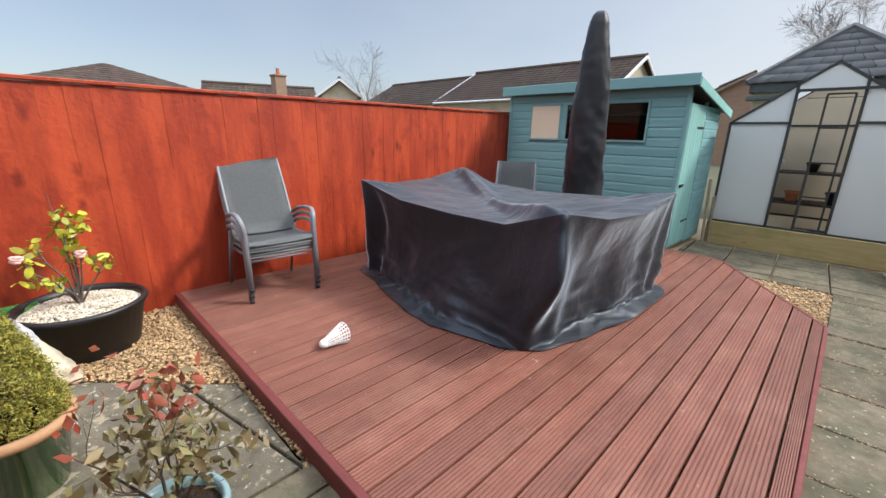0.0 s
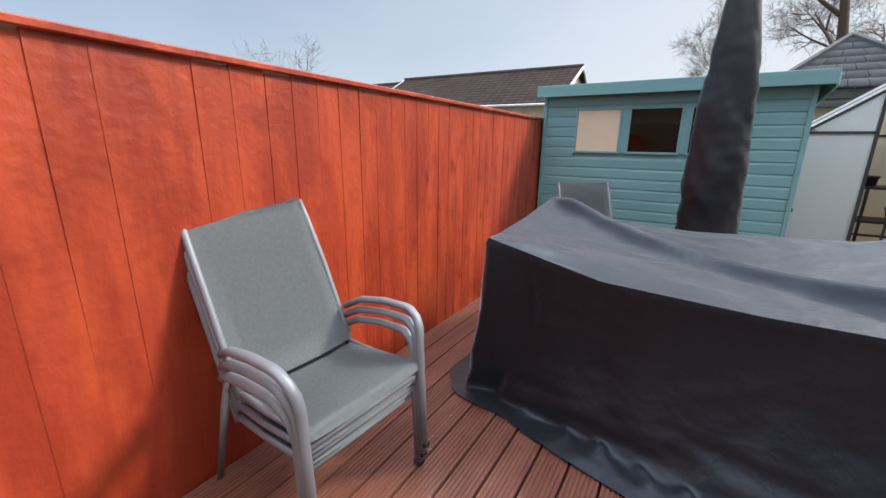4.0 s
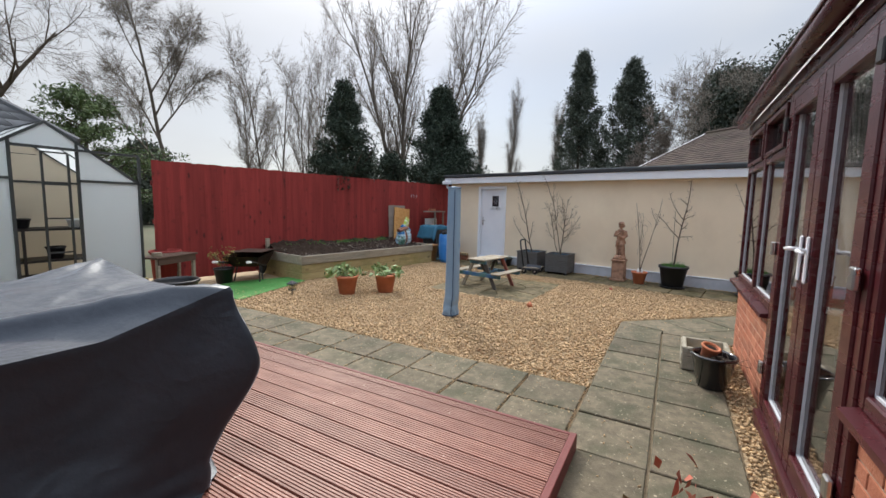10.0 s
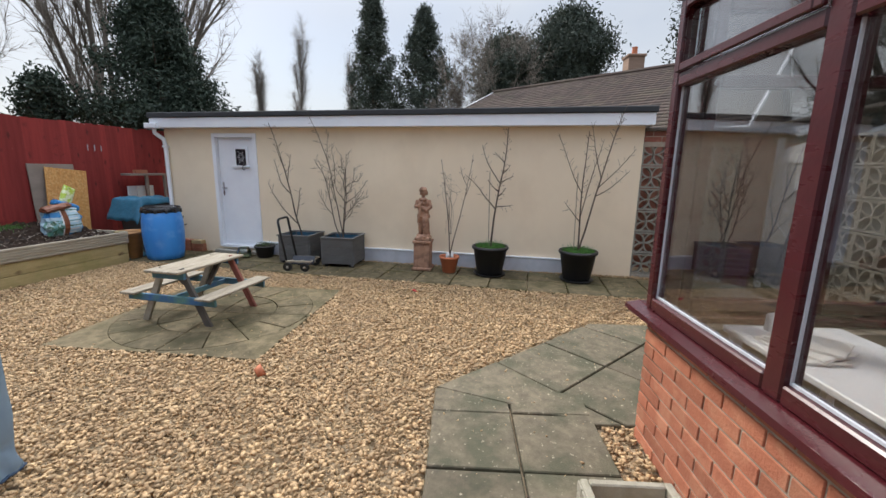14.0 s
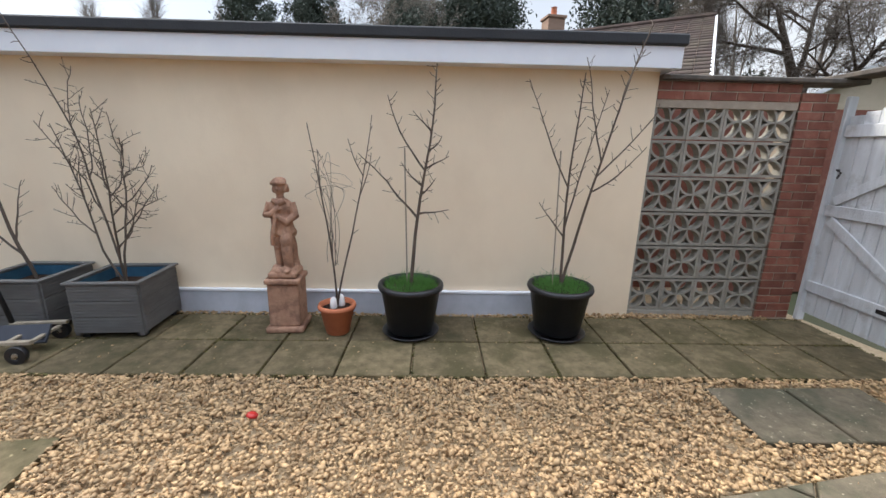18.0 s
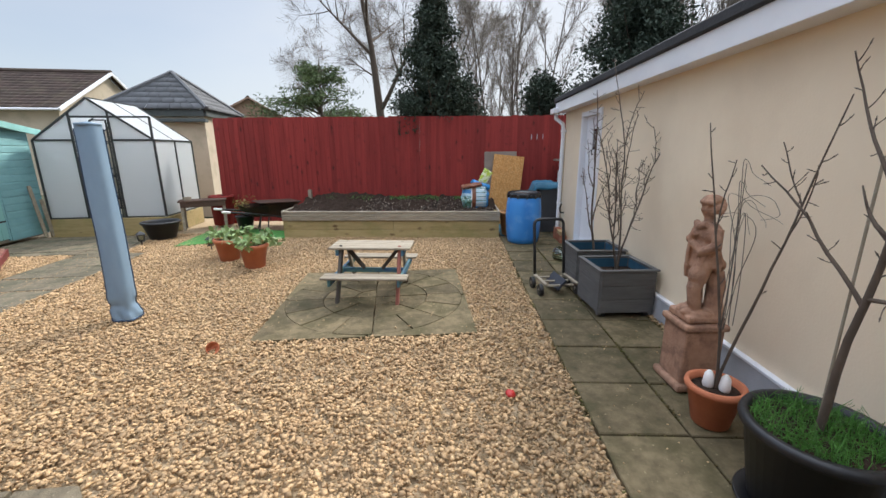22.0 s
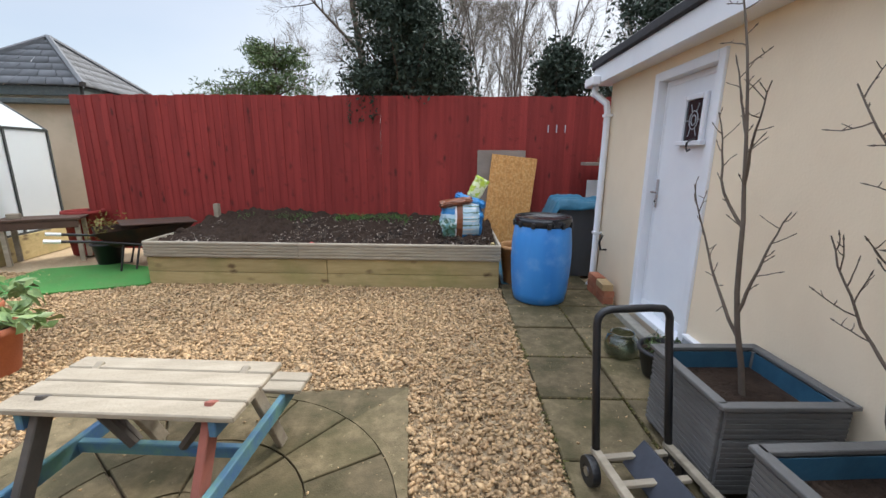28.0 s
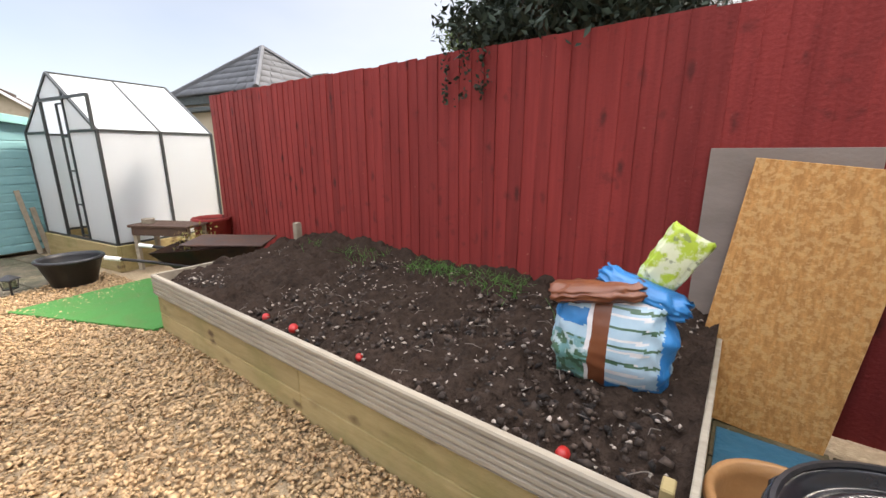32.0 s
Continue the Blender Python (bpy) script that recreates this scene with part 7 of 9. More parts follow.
for v, lab in ((2.02, "large black plastic pot with grass tufts"), (0.80, "large black plastic pot with saucer and grass")):
    u = -0.42
    p = pot("black_pot", lab, "plant pot", G(u, v, FLOOR + 0.035), 0.185, 0.245, 0.40, BP, 0.022, 0.05, M["soil"], "dark soil", 0.035, "black pots by the garage")
    part("saucer", lathe([(0.0, -0.03), (0.2, -0.03), (0.235, -0.002), (0.228, 0.002), (0.195, -0.022), (0.0, -0.022)], 32), BP, p, smooth=True)
    r_ = random.Random(int(v * 10))
    w = Wood(int(v * 7), 3)
    for k in range(1000):
        a, q = r_.uniform(0, 6.283), 0.215 * math.sqrt(r_.random())
        b0 = Vector((q * math.cos(a), q * math.sin(a), 0.36))
        if noise.noise(b0 * 14 + Vector((v, 0, 0))) < -0.3:
            continue
        l = r_.uniform(0.02, 0.075) if k % 9 else r_.uniform(0.07, 0.12)
        w.limb([b0, b0 + Vector((r_.gauss(0, 0.01), r_.gauss(0, 0.01), l * 0.6)), b0 + Vector((r_.gauss(0, 0.025), r_.gauss(0, 0.025), l))], 0.0022, 0.0008)
    M["blade"] = M.get("blade") or mat("grass_blades", (0.05, 0.165, 0.02), (0.085, 0.23, 0.034), (30, 30, 30), 0.6, 0.0, island=0.3)
    part("grass", w.mesh("grass", M["blade"]), None, p, "green grass tufts")
sapling("straight bare cherry sapling with stubby side shoots", G(-0.42, 2.02, 0.38), [
    (0.02, -0.20, 1.68, [(0.33, -0.05, 0.75, 0.8, 0.66), (0.48, 0.0, 0.7, 0.45, 0.24), (0.55, 0.05, 0.7, 0.95, 0.6), (0.35, 0.0, -1, 0.12, 0.24), (0.44, 0.1, -1, 0.4, 0.17), (0.56, -0.1, -1, 0.3, 0.2), (0.64, 0.0, -1, 0.5, 0.15), (0.72, 0.0, 0.8, 0.7, 0.2)])], 36, 0.016, 0.07, 0.06, 26, 0.02, 0.085)
sapling("wide vase-shaped bare sapling", G(-0.42, 0.80, 0.38), [
    (0.0, 0.02, 1.62, [(0.26, 0.0, 0.8, 0.85, 0.36), (0.30, 0.05, -0.16, 1, 1.05), (0.50, 0.0, 0.62, 1, 0.85)]),
    (0.02, -0.20, 1.98, [(0.40, 0.0, -1.0, 0.55, 0.55), (0.46, -0.05, -0.85, 0.85, 0.66), (0.52, 0.05, 0.15, 1, 0.75), (0.68, 0.0, -0.35, 1, 0.5)])], 47, 0.013, 0.055, 0.04, 15, 0.02, 0.09)
for v in (2.05, 0.86):
    solid("garden_cane", tube([(0, 0, 0), (0.02, 0.02, 1.1)], 0.006, 6), M["oldwood"], "thin bamboo cane pushed into pot", "cane", G(-0.40, v, 0.36))
pot("clay_pot", "small orange plastic pot with two stems", "plant pot", G(-0.43, 2.62, FLOOR), 0.095, 0.14, 0.25, M["terracotta"], 0.014, 0.04, M["soil"], "soil", 0.04)
sapling("two thin bare stems with curling tendrils", G(-0.43, 2.62, 0.18), [
    (0.0, 0.0, 1.45, [(0.6, 0.0, 0.12, 1, 0.4)]), (0.02, -0.16, 1.55, [(0.6, 0.0, -0.5, 1, 0.35), (0.7, 0.0, 0.4, 1, 0.3)])], 58, 0.009, 0.06, 0.05, 6, 0.02, 0.05)
for q, lab in (((-0.03, 0.02), "white"), ((0.03, -0.03), "white")):
    solid("wrapped_graft", lathe([(0.0, 0.0), (0.022, 0.0), (0.03, 0.03), (0.024, 0.09), (0.01, 0.11), (0.0, 0.11)], 12), M["whiteplastic"], "white wrapping round stem base", "wrapping", G(-0.43 + q[0], 2.62 + q[1], 0.175), smooth=True)
w = Wood(90, 4)
for k in range(9):                                        # wiry shoots that rise, loop over and hang back
    pts, a0, top = [], w.r.uniform(0, 6), w.r.uniform(0.95, 1.25)
    for j in range(20):
        f = j / 19
        pts.append(Vector((0.05 * math.sin(a0 + 4 * f), -0.02 + (0.035 + 0.05 * (k % 3)) * math.sin(a0 + (5 + k % 3) * f) * (0.4 + f), 0.35 + (top - 0.35) * math.sin(math.pi * min(1.0, f * 1.25) * 0.62) - 0.25 * max(0, f - 0.75))))
    w.limb(pts, 0.0022, 0.0012)
ten = thing("climber", "dry curling climber tendrils round the stems", "climber", G(-0.42, 2.66, 0.2))
part("vine", w.mesh("vine", M["greybark"]), None, ten)

ped = thing("pedestal", "square terracotta pedestal with moulded base and cap", "pedestal", G(-0.33, 3.05, FLOOR, 3))
part("base", B((-0.15, -0.15, 0.0), (0.15, 0.15, 0.05), 0.016, seg=2), M["stonefig"], ped)
part("shaft", B((-0.122, -0.122, 0.051), (0.122, 0.122, 0.41), 0.008), M["stonefig"], ped)
part("cap", B((-0.14, -0.14, 0.411), (0.14, 0.14, 0.455), 0.014, seg=2), M["stonefig"], ped)
bm = bmesh.new()


def blob(c, s, rx=0, ry=0):
    m = pose(*c, rx, ry, 0) @ Matrix.Diagonal((*s, 1))
    bmesh.ops.create_uvsphere(bm, u_segments=14, v_segments=9, radius=1.0, matrix=m)


# a figure in a short coat and breeches before a stump, one knee bent, arms folded on the chest
box(bm, (-0.115, -0.115, 0.0), (0.115, 0.115, 0.045), 0.01)
for k in range(9):
    a = k * 0.7
    blob((0.07 * math.cos(a), 0.07 * math.sin(a), 0.05), (0.05, 0.045, 0.02 + 0.008 * (k % 3)))
tube([(0.02, 0.04, 0.04), (0.01, 0.04, 0.12), (0.0, 0.04, 0.20), (0.0, 0.045, 0.35)], [0.032, 0.039, 0.040, 0.052], 10, bm)
tube([(-0.03, -0.045, 0.04), (-0.055, -0.045, 0.12), (-0.065, -0.04, 0.20), (-0.01, -0.035, 0.34)], [0.032, 0.039, 0.044, 0.052], 10, bm)
for y, x in ((0.04, -0.01), (-0.045, -0.065)):
    blob((x - 0.02, y, 0.055), (0.05, 0.026, 0.02))
tube([(0.0, 0.0, 0.44), (0.012, 0.0, 0.37), (0.018, 0.0, 0.325)], [0.072, 0.086, 0.100], 14, bm)
for k in range(9):
    a = 0.7 * k
    blob((0.018 + 0.088 * math.cos(a), 0.088 * math.sin(a), 0.335 - 0.012 * (k % 2)), (0.018, 0.018, 0.03))
for y, x in ((0.042, 0.0), (-0.04, -0.045)):
    blob((x, y, 0.275), (0.062, 0.052, 0.065))
    blob((x - 0.012, y, 0.222), (0.04, 0.038, 0.022))
tube([(0.07, -0.02, 0.29), (0.082, -0.03, 0.2), (0.075, -0.035, 0.12), (0.085, -0.04, 0.03)], [0.05, 0.056, 0.052, 0.066], 10, bm)
blob((0.085, -0.03, 0.26), (0.035, 0.035, 0.035))
blob((0.0, 0.0, 0.42), (0.074, 0.09, 0.09))
blob((0.0, 0.0, 0.51), (0.07, 0.097, 0.075))
for s_ in (-1, 1):
    tube([(0.0, 0.085 * s_, 0.545), (-0.015, 0.115 * s_, 0.455), (-0.07, 0.055 * s_, 0.44 + 0.03 * s_), (-0.085, -0.01 * s_, 0.49 + 0.03 * s_)], [0.033, 0.034, 0.028, 0.02], 8, bm)
    tube([(-0.05, 0.05 * s_, 0.40), (-0.062, 0.062 * s_, 0.31), (-0.05, 0.075 * s_, 0.24)], [0.018, 0.022, 0.016], 6, bm)
tube([(0, 0, 0.56), (-0.008, 0, 0.63)], 0.03, 10, bm)
blob((-0.014, 0.0, 0.655), (0.045, 0.043, 0.056))
blob((-0.055, 0.0, 0.648), (0.012, 0.011, 0.016))
for k in range(14):
    a = 0.45 * k - 1.4
    blob((0.016 + 0.04 * math.cos(a), 0.05 * math.sin(a), 0.64 + 0.016 * (k % 4)), (0.02, 0.02, 0.024))
blob((0.0, 0.0, 0.70), (0.058, 0.056, 0.03))
tube([(-0.03 + 0.0, -0.06, 0.685), (-0.062, 0.0, 0.69), (-0.03, 0.06, 0.685)], [0.012, 0.016, 0.012], 8, bm)
tube([(-0.085, 0.02, 0.50), (-0.09, 0.03, 0.40), (-0.085, 0.035, 0.33)], [0.013, 0.014, 0.012], 8, bm)
tube([(-0.05, -0.05, 0.57), (-0.06, 0.0, 0.545), (-0.05, 0.05, 0.57)], [0.02, 0.026, 0.02], 8, bm)
st = solid("garden_statue", bm, M["stonefig"], "weathered terracotta garden statue standing on pedestal", "statue", G(-0.33, 3.05, FLOOR + 0.456, 3) @ Matrix.Diagonal((1.0, 0.97, 1.09, 1)), smooth=True)
md = st.modifiers.new("fuse", "REMESH")
md.mode, md.voxel_size, md.use_smooth_shade = "VOXEL", 0.006, True

# hand trolley
tro = thing("hand_trolley", "folding platform trolley with dark handle and pale wooden rails", "trolley", G(-0.72, 4.62, FLOOR, 8))
part("handle", tube([(-0.22, 0.36, 0.12), (-0.22, 0.42, 0.45), (-0.22, 0.46, 0.70)] + [(-0.16 - 0.06 * math.cos(a), 0.465, 0.70 + 0.06 * math.sin(a)) for a in (0.5, 1.0, 1.57)] + [(0.02, 0.465, 0.76)] + [(0.06 + 0.06 * math.sin(a), 0.465, 0.70 + 0.06 * math.cos(a)) for a in (0.4, 0.9, 1.4)] + [(0.12, 0.46, 0.66), (0.12, 0.42, 0.45), (0.12, 0.36, 0.12)], 0.017, 10), M["blackplastic"], tro, smooth=True)
for x in (-0.22, 0.12):
    part("rail", B((x - 0.018, 0.0, 0.13), (x + 0.018, 0.38, 0.155), 0.003), M["oldwood"], tro, "pale wooden rail")
for y in (0.03, 0.18, 0.33):
    part("cross_bar", B((-0.2, y, 0.112), (0.1, y + 0.03, 0.129), 0.002), M["oldwood"], tro)
M["darkblue"] = mat("dark_blue_board", (0.035, 0.04, 0.055), (0.025, 0.03, 0.04), (9, 9, 9), 0.7, 0.1, 40)
part("toe_board", B((-0.01, 0.02, 0.157), (0.13, 0.36, 0.18), 0.003), M["darkblue"], tro, m=pose(0.05, 0, -0.03, 0, -50, 0))
for x, y in ((-0.25, 0.08), (0.15, 0.08), (-0.25, 0.34), (0.15, 0.34)):
    wh = part("wheel", lathe([(0.0, -0.016), (0.03, -0.016), (0.032, -0.018), (0.062, -0.018), (0.065, -0.01), (0.065, 0.01), (0.062, 0.018), (0.032, 0.018), (0.03, 0.016), (0.0, 0.016)], 24), M["blackplastic"], tro, m=pose(x, y, 0.065, 0, 90, 0))
    part("hub", lathe([(0.0, -0.022), (0.02, -0.022), (0.02, 0.022), (0.0, 0.022)], 14), M["steel"], wh)

# pots and jar by the garage door
M["jar"] = glassy("old_glass", (0.85, 0.9, 0.8), 0.08, 0.75)
j = solid("glass_jar", lathe([(0.0, 0.0), (0.09, 0.0), (0.115, 0.03), (0.12, 0.09), (0.10, 0.15), (0.08, 0.165), (0.085, 0.18), (0.078, 0.18), (0.072, 0.165), (0.093, 0.148), (0.11, 0.09), (0.1, 0.02), (0.0, 0.012)], 28), M["jar"], "round clouded glass jar standing empty on slab", "jar", G(-0.40, 6.12, FLOOR), smooth=True)
pot("round_pot", "round dark pot with small green plants", "plant pot", G(-0.24, 5.84, FLOOR), 0.12, 0.16, 0.2, BP, 0.012, 0.03, M["soil"], "soil", 0.03)
hp = thing("potted_plant", "low green leafy plants in dark pot", "plant", G(-0.24, 5.84, 0.13))
part("foliage", leaf_mesh("foliage", [(0.1 * math.cos(k), 0.1 * math.sin(k), 0.03 + 0.01 * (k % 3)) for k in range(12)], 14, 0.03, 0.012, M["leafgreen"], 3), None, hp)
for i, (u, v, z, t, mt) in enumerate(((-0.10, 7.52, 0.0, 2, "brick"), (-0.10, 7.52, 0.067, 3, "brick"), (-0.10, 7.52, 0.134, 1, "brick"), (-0.10, 7.27, 0.0, -2, "brick"), (-0.10, 7.27, 0.067, 2, "brick"), (-0.11, 7.27, 0.134, -3, "sandbrick"))):
    M["sandbrick"] = M.get("sandbrick") or mat("buff_brick", (0.46, 0.33, 0.17), (0.38, 0.26, 0.13), (9, 9, 9), 0.88, 0.3, 90)
    solid("loose_brick", B((-0.052, -0.107, 0.0), (0.052, 0.107, 0.065), 0.004), M[mt], "loose brick stacked against the garage wall", "brick", G(u, v, FLOOR + z, t), group="stacked loose bricks")

# ---- barrel, bin and clutter in the far corner ----
bar_ = thing("water_barrel", "bright blue plastic barrel with black clamp lid", "barrel", G(-0.75, 7.31, FLOOR))
part("body", lathe([(0.0, 0.0), (0.22, 0.0), (0.25, 0.015), (0.268, 0.10), (0.285, 0.28), (0.292, 0.45), (0.285, 0.62), (0.268, 0.76), (0.25, 0.79), (0.25, 0.80), (0.0, 0.80)], 48), M["blue"], bar_, smooth=True)
M["lidblack"] = mat("wet_black_plastic", (0.010, 0.011, 0.013), (0.018, 0.019, 0.022), (9, 9, 9), 0.22, 0.06, 30)
lid = part("lid", lathe([(0.25, 0.755), (0.268, 0.76), (0.278, 0.78), (0.279, 0.812), (0.272, 0.834), (0.258, 0.839), (0.243, 0.828), (0.233, 0.812), (0.222, 0.811), (0.215, 0.822), (0.195, 0.824), (0.185, 0.814), (0.12, 0.818), (0.0, 0.822)], 48), M["lidblack"], bar_, "wet black ridged lid with clamp ring", True)
for k in range(12):
    part("lug", B((0.266, -0.018, 0.752), (0.289, 0.018, 0.808), 0.005), M["blackplastic"], lid, m=pose(0, 0, 0, 0, 0, 30 * k))
part("rim_groove", tube([(0.262 * math.cos(2 * math.pi * k / 40), 0.262 * math.sin(2 * math.pi * k / 40), 0.839) for k in range(40)], 0.008, 6, closed=True), M["blackplastic"], lid)
M["woodtub"] = mat("brown_barrel_pot", (0.42, 0.22, 0.085), (0.32, 0.155, 0.055), (5, 5, 12), 0.5, 0.2, 50)
pot("barrel_pot", "brown half-barrel plastic pot standing empty", "plant pot", G(-0.885, 7.86, FLOOR), 0.155, 0.205, 0.44, M["woodtub"], 0.018, 0.045, M["soil"], "dry soil", 0.14)
bn = thing("storage_bin", "dark grey wheeled bin with flat lid", "bin", G(-0.08, 8.36, FLOOR, -4))
M["bingrey"] = mat("grey_bin_plastic", (0.052, 0.055, 0.060), (0.068, 0.072, 0.078), (9, 9, 3), 0.5, 0.1, 50)
part("body", lathe([(0.0, 0.0), (0.33, 0.0), (0.40, 0.80), (0.41, 0.83), (0.0, 0.83)], 4), M["bingrey"], bn, m=pose(0, 0, 0, 0, 0, 45))
part("lid", B((-0.30, -0.30, 0.831), (0.30, 0.30, 0.87), 0.012), M["blackplastic"], bn)
for x in (-0.2, 0.2):
    part("wheel", lathe([(0.0, -0.02), (0.08, -0.02), (0.09, 0.0), (0.08, 0.02), (0.0, 0.02)], 18), M["blackplastic"], bn, m=pose(x, 0.27, 0.09, 0, 90, 0))
V, F, n = [], [], 26
for jj in range(n):
    for i in range(n):
        x, y = -0.62 + 1.0 * i / (n - 1), -0.40 + 0.74 * jj / (n - 1)
        ex, ey = max(0, -0.31 - x), max(0, -0.31 - y)
        drop = min(0.42, 1.15 * ex + 1.0 * ey)
        z = 0.888 - drop + 0.035 * noise.noise(Vector((x * 5, y * 5, 2))) + 0.02 * noise.noise(Vector((x * 13, y * 13, 5))) + 0.02
        V.append((x + 0.55 * ex, y + 0.5 * ey, z))
for jj in range(n - 1):
    for i in range(n - 1):
        a = jj * n + i
        F.append((a, a + 1, a + n + 1, a + n))
me = raw("tarpaulin", V, F, M["tarp"], True)
tp = solid("tarpaulin", me, M["tarp"], "teal tarpaulin draped over the bin lid", "tarpaulin", G(-0.08, 8.36, FLOOR, -4))
md = tp.modifiers.new("thick", "SOLIDIFY")
md.thickness = 0.008
md.offset = 1.0
solid("ground_sheet", B((-0.25, -0.55, 0.0), (0.32, 0.6, 0.01), 0.003), M["tarp"], "teal plastic sheet lying under the boards", "sheet", G(-0.82, 8.3, FLOOR + 0.004))


def lean(name, label, cat, uv, w_, h_, t_, a, roll, material):
    bm = bmesh.new()
    box(bm, (-w_ / 2, -t_, 0), (w_ / 2, 0, h_), 0.002)
    return solid(name, bm, material, label, cat, G(uv[0], uv[1], uv[2]) @ pose(0, 0, 0, -a, roll, 0))


lean("strand_board_sheet", "golden strand board sheet leaning on the fence", "board", (-0.94, 8.98, FLOOR), 0.62, 1.42, 0.018, 4, 6, M["osb"])
lean("plywood_sheet", "greyish plywood sheet leaning behind strand board", "board", (-0.97, 9.075, FLOOR), 0.66, 1.49, 0.015, 2, 0, M["ply"])
shf = thing("corner_shelf", "rough dark plank shelf with bricks in the fence corner", "shelf", G(0.42, 8.92, 0))
part("plank", B((-0.32, -0.12, 1.27), (0.5, 0.12, 1.31), 0.004), M["ply"], shf)
part("bracket", B((0.0, -0.1, 0.0), (0.05, -0.06, 1.269)), M["ply"], shf)
part("bracket", B((0.4, -0.1, 0.0), (0.45, -0.06, 1.269)), M["ply"], shf)
solid("loose_brick", B((-0.052, -0.107, 0.0), (0.052, 0.107, 0.065), 0.004), M["brick"], "loose brick lying on the corner shelf", "brick", G(0.40, 8.92, 1.311, 80))
for k in range(3):
    solid("plastic_sheet", B((-0.09, -0.01, 0.0), (0.09, 0.01, 1.1), 0.003), M["white"], "white plastic panel standing against the fence", "panel", G(0.30 + 0.19 * k, 9.05, FLOOR, 4 * k), group="white panels in the corner")
solid("white_ball", lathe([(0.0, -0.04), (0.028, -0.03), (0.04, 0.0), (0.028, 0.03), (0.0, 0.04)], 16), M["whiteplastic"], "crumpled white plastic lump on the ground", "litter", G(0.05, 8.25, FLOOR + 0.04), smooth=True)

# ---- on the raised bed ----
bag = thing("compost_bag", "part-used plastic compost bag, printed green blue and brown", "compost bag", G(-1.52, 8.28, 0.41, 6))
M["bagprint"] = mat("printed_plastic_green", (0.10, 0.26, 0.14), (0.22, 0.42, 0.50), (7, 7, 7), 0.35, 0.2, 20, stain=(0.62, 0.72, 0.72), sscale=11, samt=0.75, sedge=(0.5, 0.56))
M["bagbrown"] = mat("printed_plastic_brown", (0.22, 0.075, 0.03), (0.17, 0.055, 0.025), (9, 9, 9), 0.35, 0.15, 20)
M["bagblue"] = mat("printed_plastic_blue", (0.03, 0.24, 0.55), (0.02, 0.17, 0.42), (7, 7, 7), 0.35, 0.15, 20)
M["baglime"] = mat("printed_plastic_lime", (0.42, 0.55, 0.05), (0.72, 0.76, 0.50), (13, 13, 13), 0.35, 0.15, 20, soft=(0.46, 0.54), stain=(0.20, 0.24, 0.13), sscale=16, samt=0.7, sedge=(0.60, 0.63))


def cushion(w_, d_, h_, seed, nz=22, n=48, rough=0.35):
    """A slumped bag: closed, rounded, creased."""
    V, F = [], []
    for j in range(nz):
        t = j / (nz - 1)
        fat = (math.sin(math.pi * (0.08 + 0.84 * t))) ** 0.55 * (1 - 0.25 * t)
        for i in range(n):
            a = 2 * math.pi * i / n
            cx_, sy_ = math.copysign(abs(math.cos(a)) ** 0.6, math.cos(a)), math.copysign(abs(math.sin(a)) ** 0.8, math.sin(a))
            k = 1 + 0.10 * noise.noise(Vector((cx_ * 2 + seed, sy_ * 2, t * 4))) + 0.16 * rough * (1 - 2.2 * abs(noise.noise(Vector((cx_ * 2.2 + seed, sy_ * 2.2 + t, t * 3.1))))) + 0.07 * rough * (1 - 2.2 * abs(noise.noise(Vector((cx_ * 5 + seed, sy_ * 5, t * 7)))))
            V.append((w_ / 2 * (0.82 + 0.18 * fat) * cx_ * k, d_ / 2 * fat * sy_ * k, h_ * t + 0.02 * noise.noise(Vector((cx_ * 3, sy_ * 3, seed)))))
    for j in range(nz - 1):
        for i in range(n):
            F.append((j * n + i, j * n + (i + 1) % n, (j + 1) * n + (i + 1) % n, (j + 1) * n + i))
    F.append(tuple(range(n))[::-1])
    F.append(tuple(range((nz - 1) * n, nz * n)))
    return V, F


V, F = cushion(0.48, 0.28, 0.42, 3, nz=44, n=96, rough=0.5)
me = raw("sack", V, F, M["bagprint"], True)
M["bagpale"] = mat("printed_plastic_pale", (0.50, 0.66, 0.74), (0.34, 0.52, 0.62), (9, 9, 9), 0.32, 0.15, 20)
for k in ("bagbrown", "bagpale", "whiteplastic", "bagblue", "bagdark"):
    M["bagdark"] = M.get("bagdark") or mat("printed_plastic_dark_green", (0.05, 0.11, 0.06), (0.10, 0.20, 0.12), (12, 12, 12), 0.32, 0.15, 20)
    me.materials.append(M[k])
for f in me.polygons:
    x, y, z = f.center
    if y > 0.0:
        f.material_index = 4 if z < 0.05 else 2
    elif -0.085 < x < -0.065 or 0.0 < x < 0.012:
        f.material_index = 3
    elif -0.065 <= x <= 0.0:
        f.material_index = 1
    elif x > 0.012:
        f.material_index = 4 if z < 0.04 or x > 0.205 else 5 if (z % 0.075) < 0.012 and z > 0.1 else 3 if (z % 0.05) < 0.014 and x < 0.16 else 2
    else:
        f.material_index = 4 if 0.29 < z < 0.36 else 2 if z > 0.24 else 5 if noise.noise(Vector((x * 30, z * 30, 1))) > 0.05 else 0
part("sack", me, None, bag, "printed front with pale blue, brown and green areas")
V, F = cushion(0.36, 0.20, 0.085, 8, rough=1.0)
part("folded_top", raw("folded_top", V, F, M["bagbrown"], True), None, bag, "folded-over brown bag mouth", m=pose(-0.07, -0.02, 0.385, 0, -8, 4))
V, F = cushion(0.34, 0.16, 0.09, 5, rough=1.0)
part("blue_fold", raw("blue_fold", V, F, M["bagblue"], True), None, bag, "blue fold", m=pose(0.09, 0.02, 0.40, 0, 20, 0))
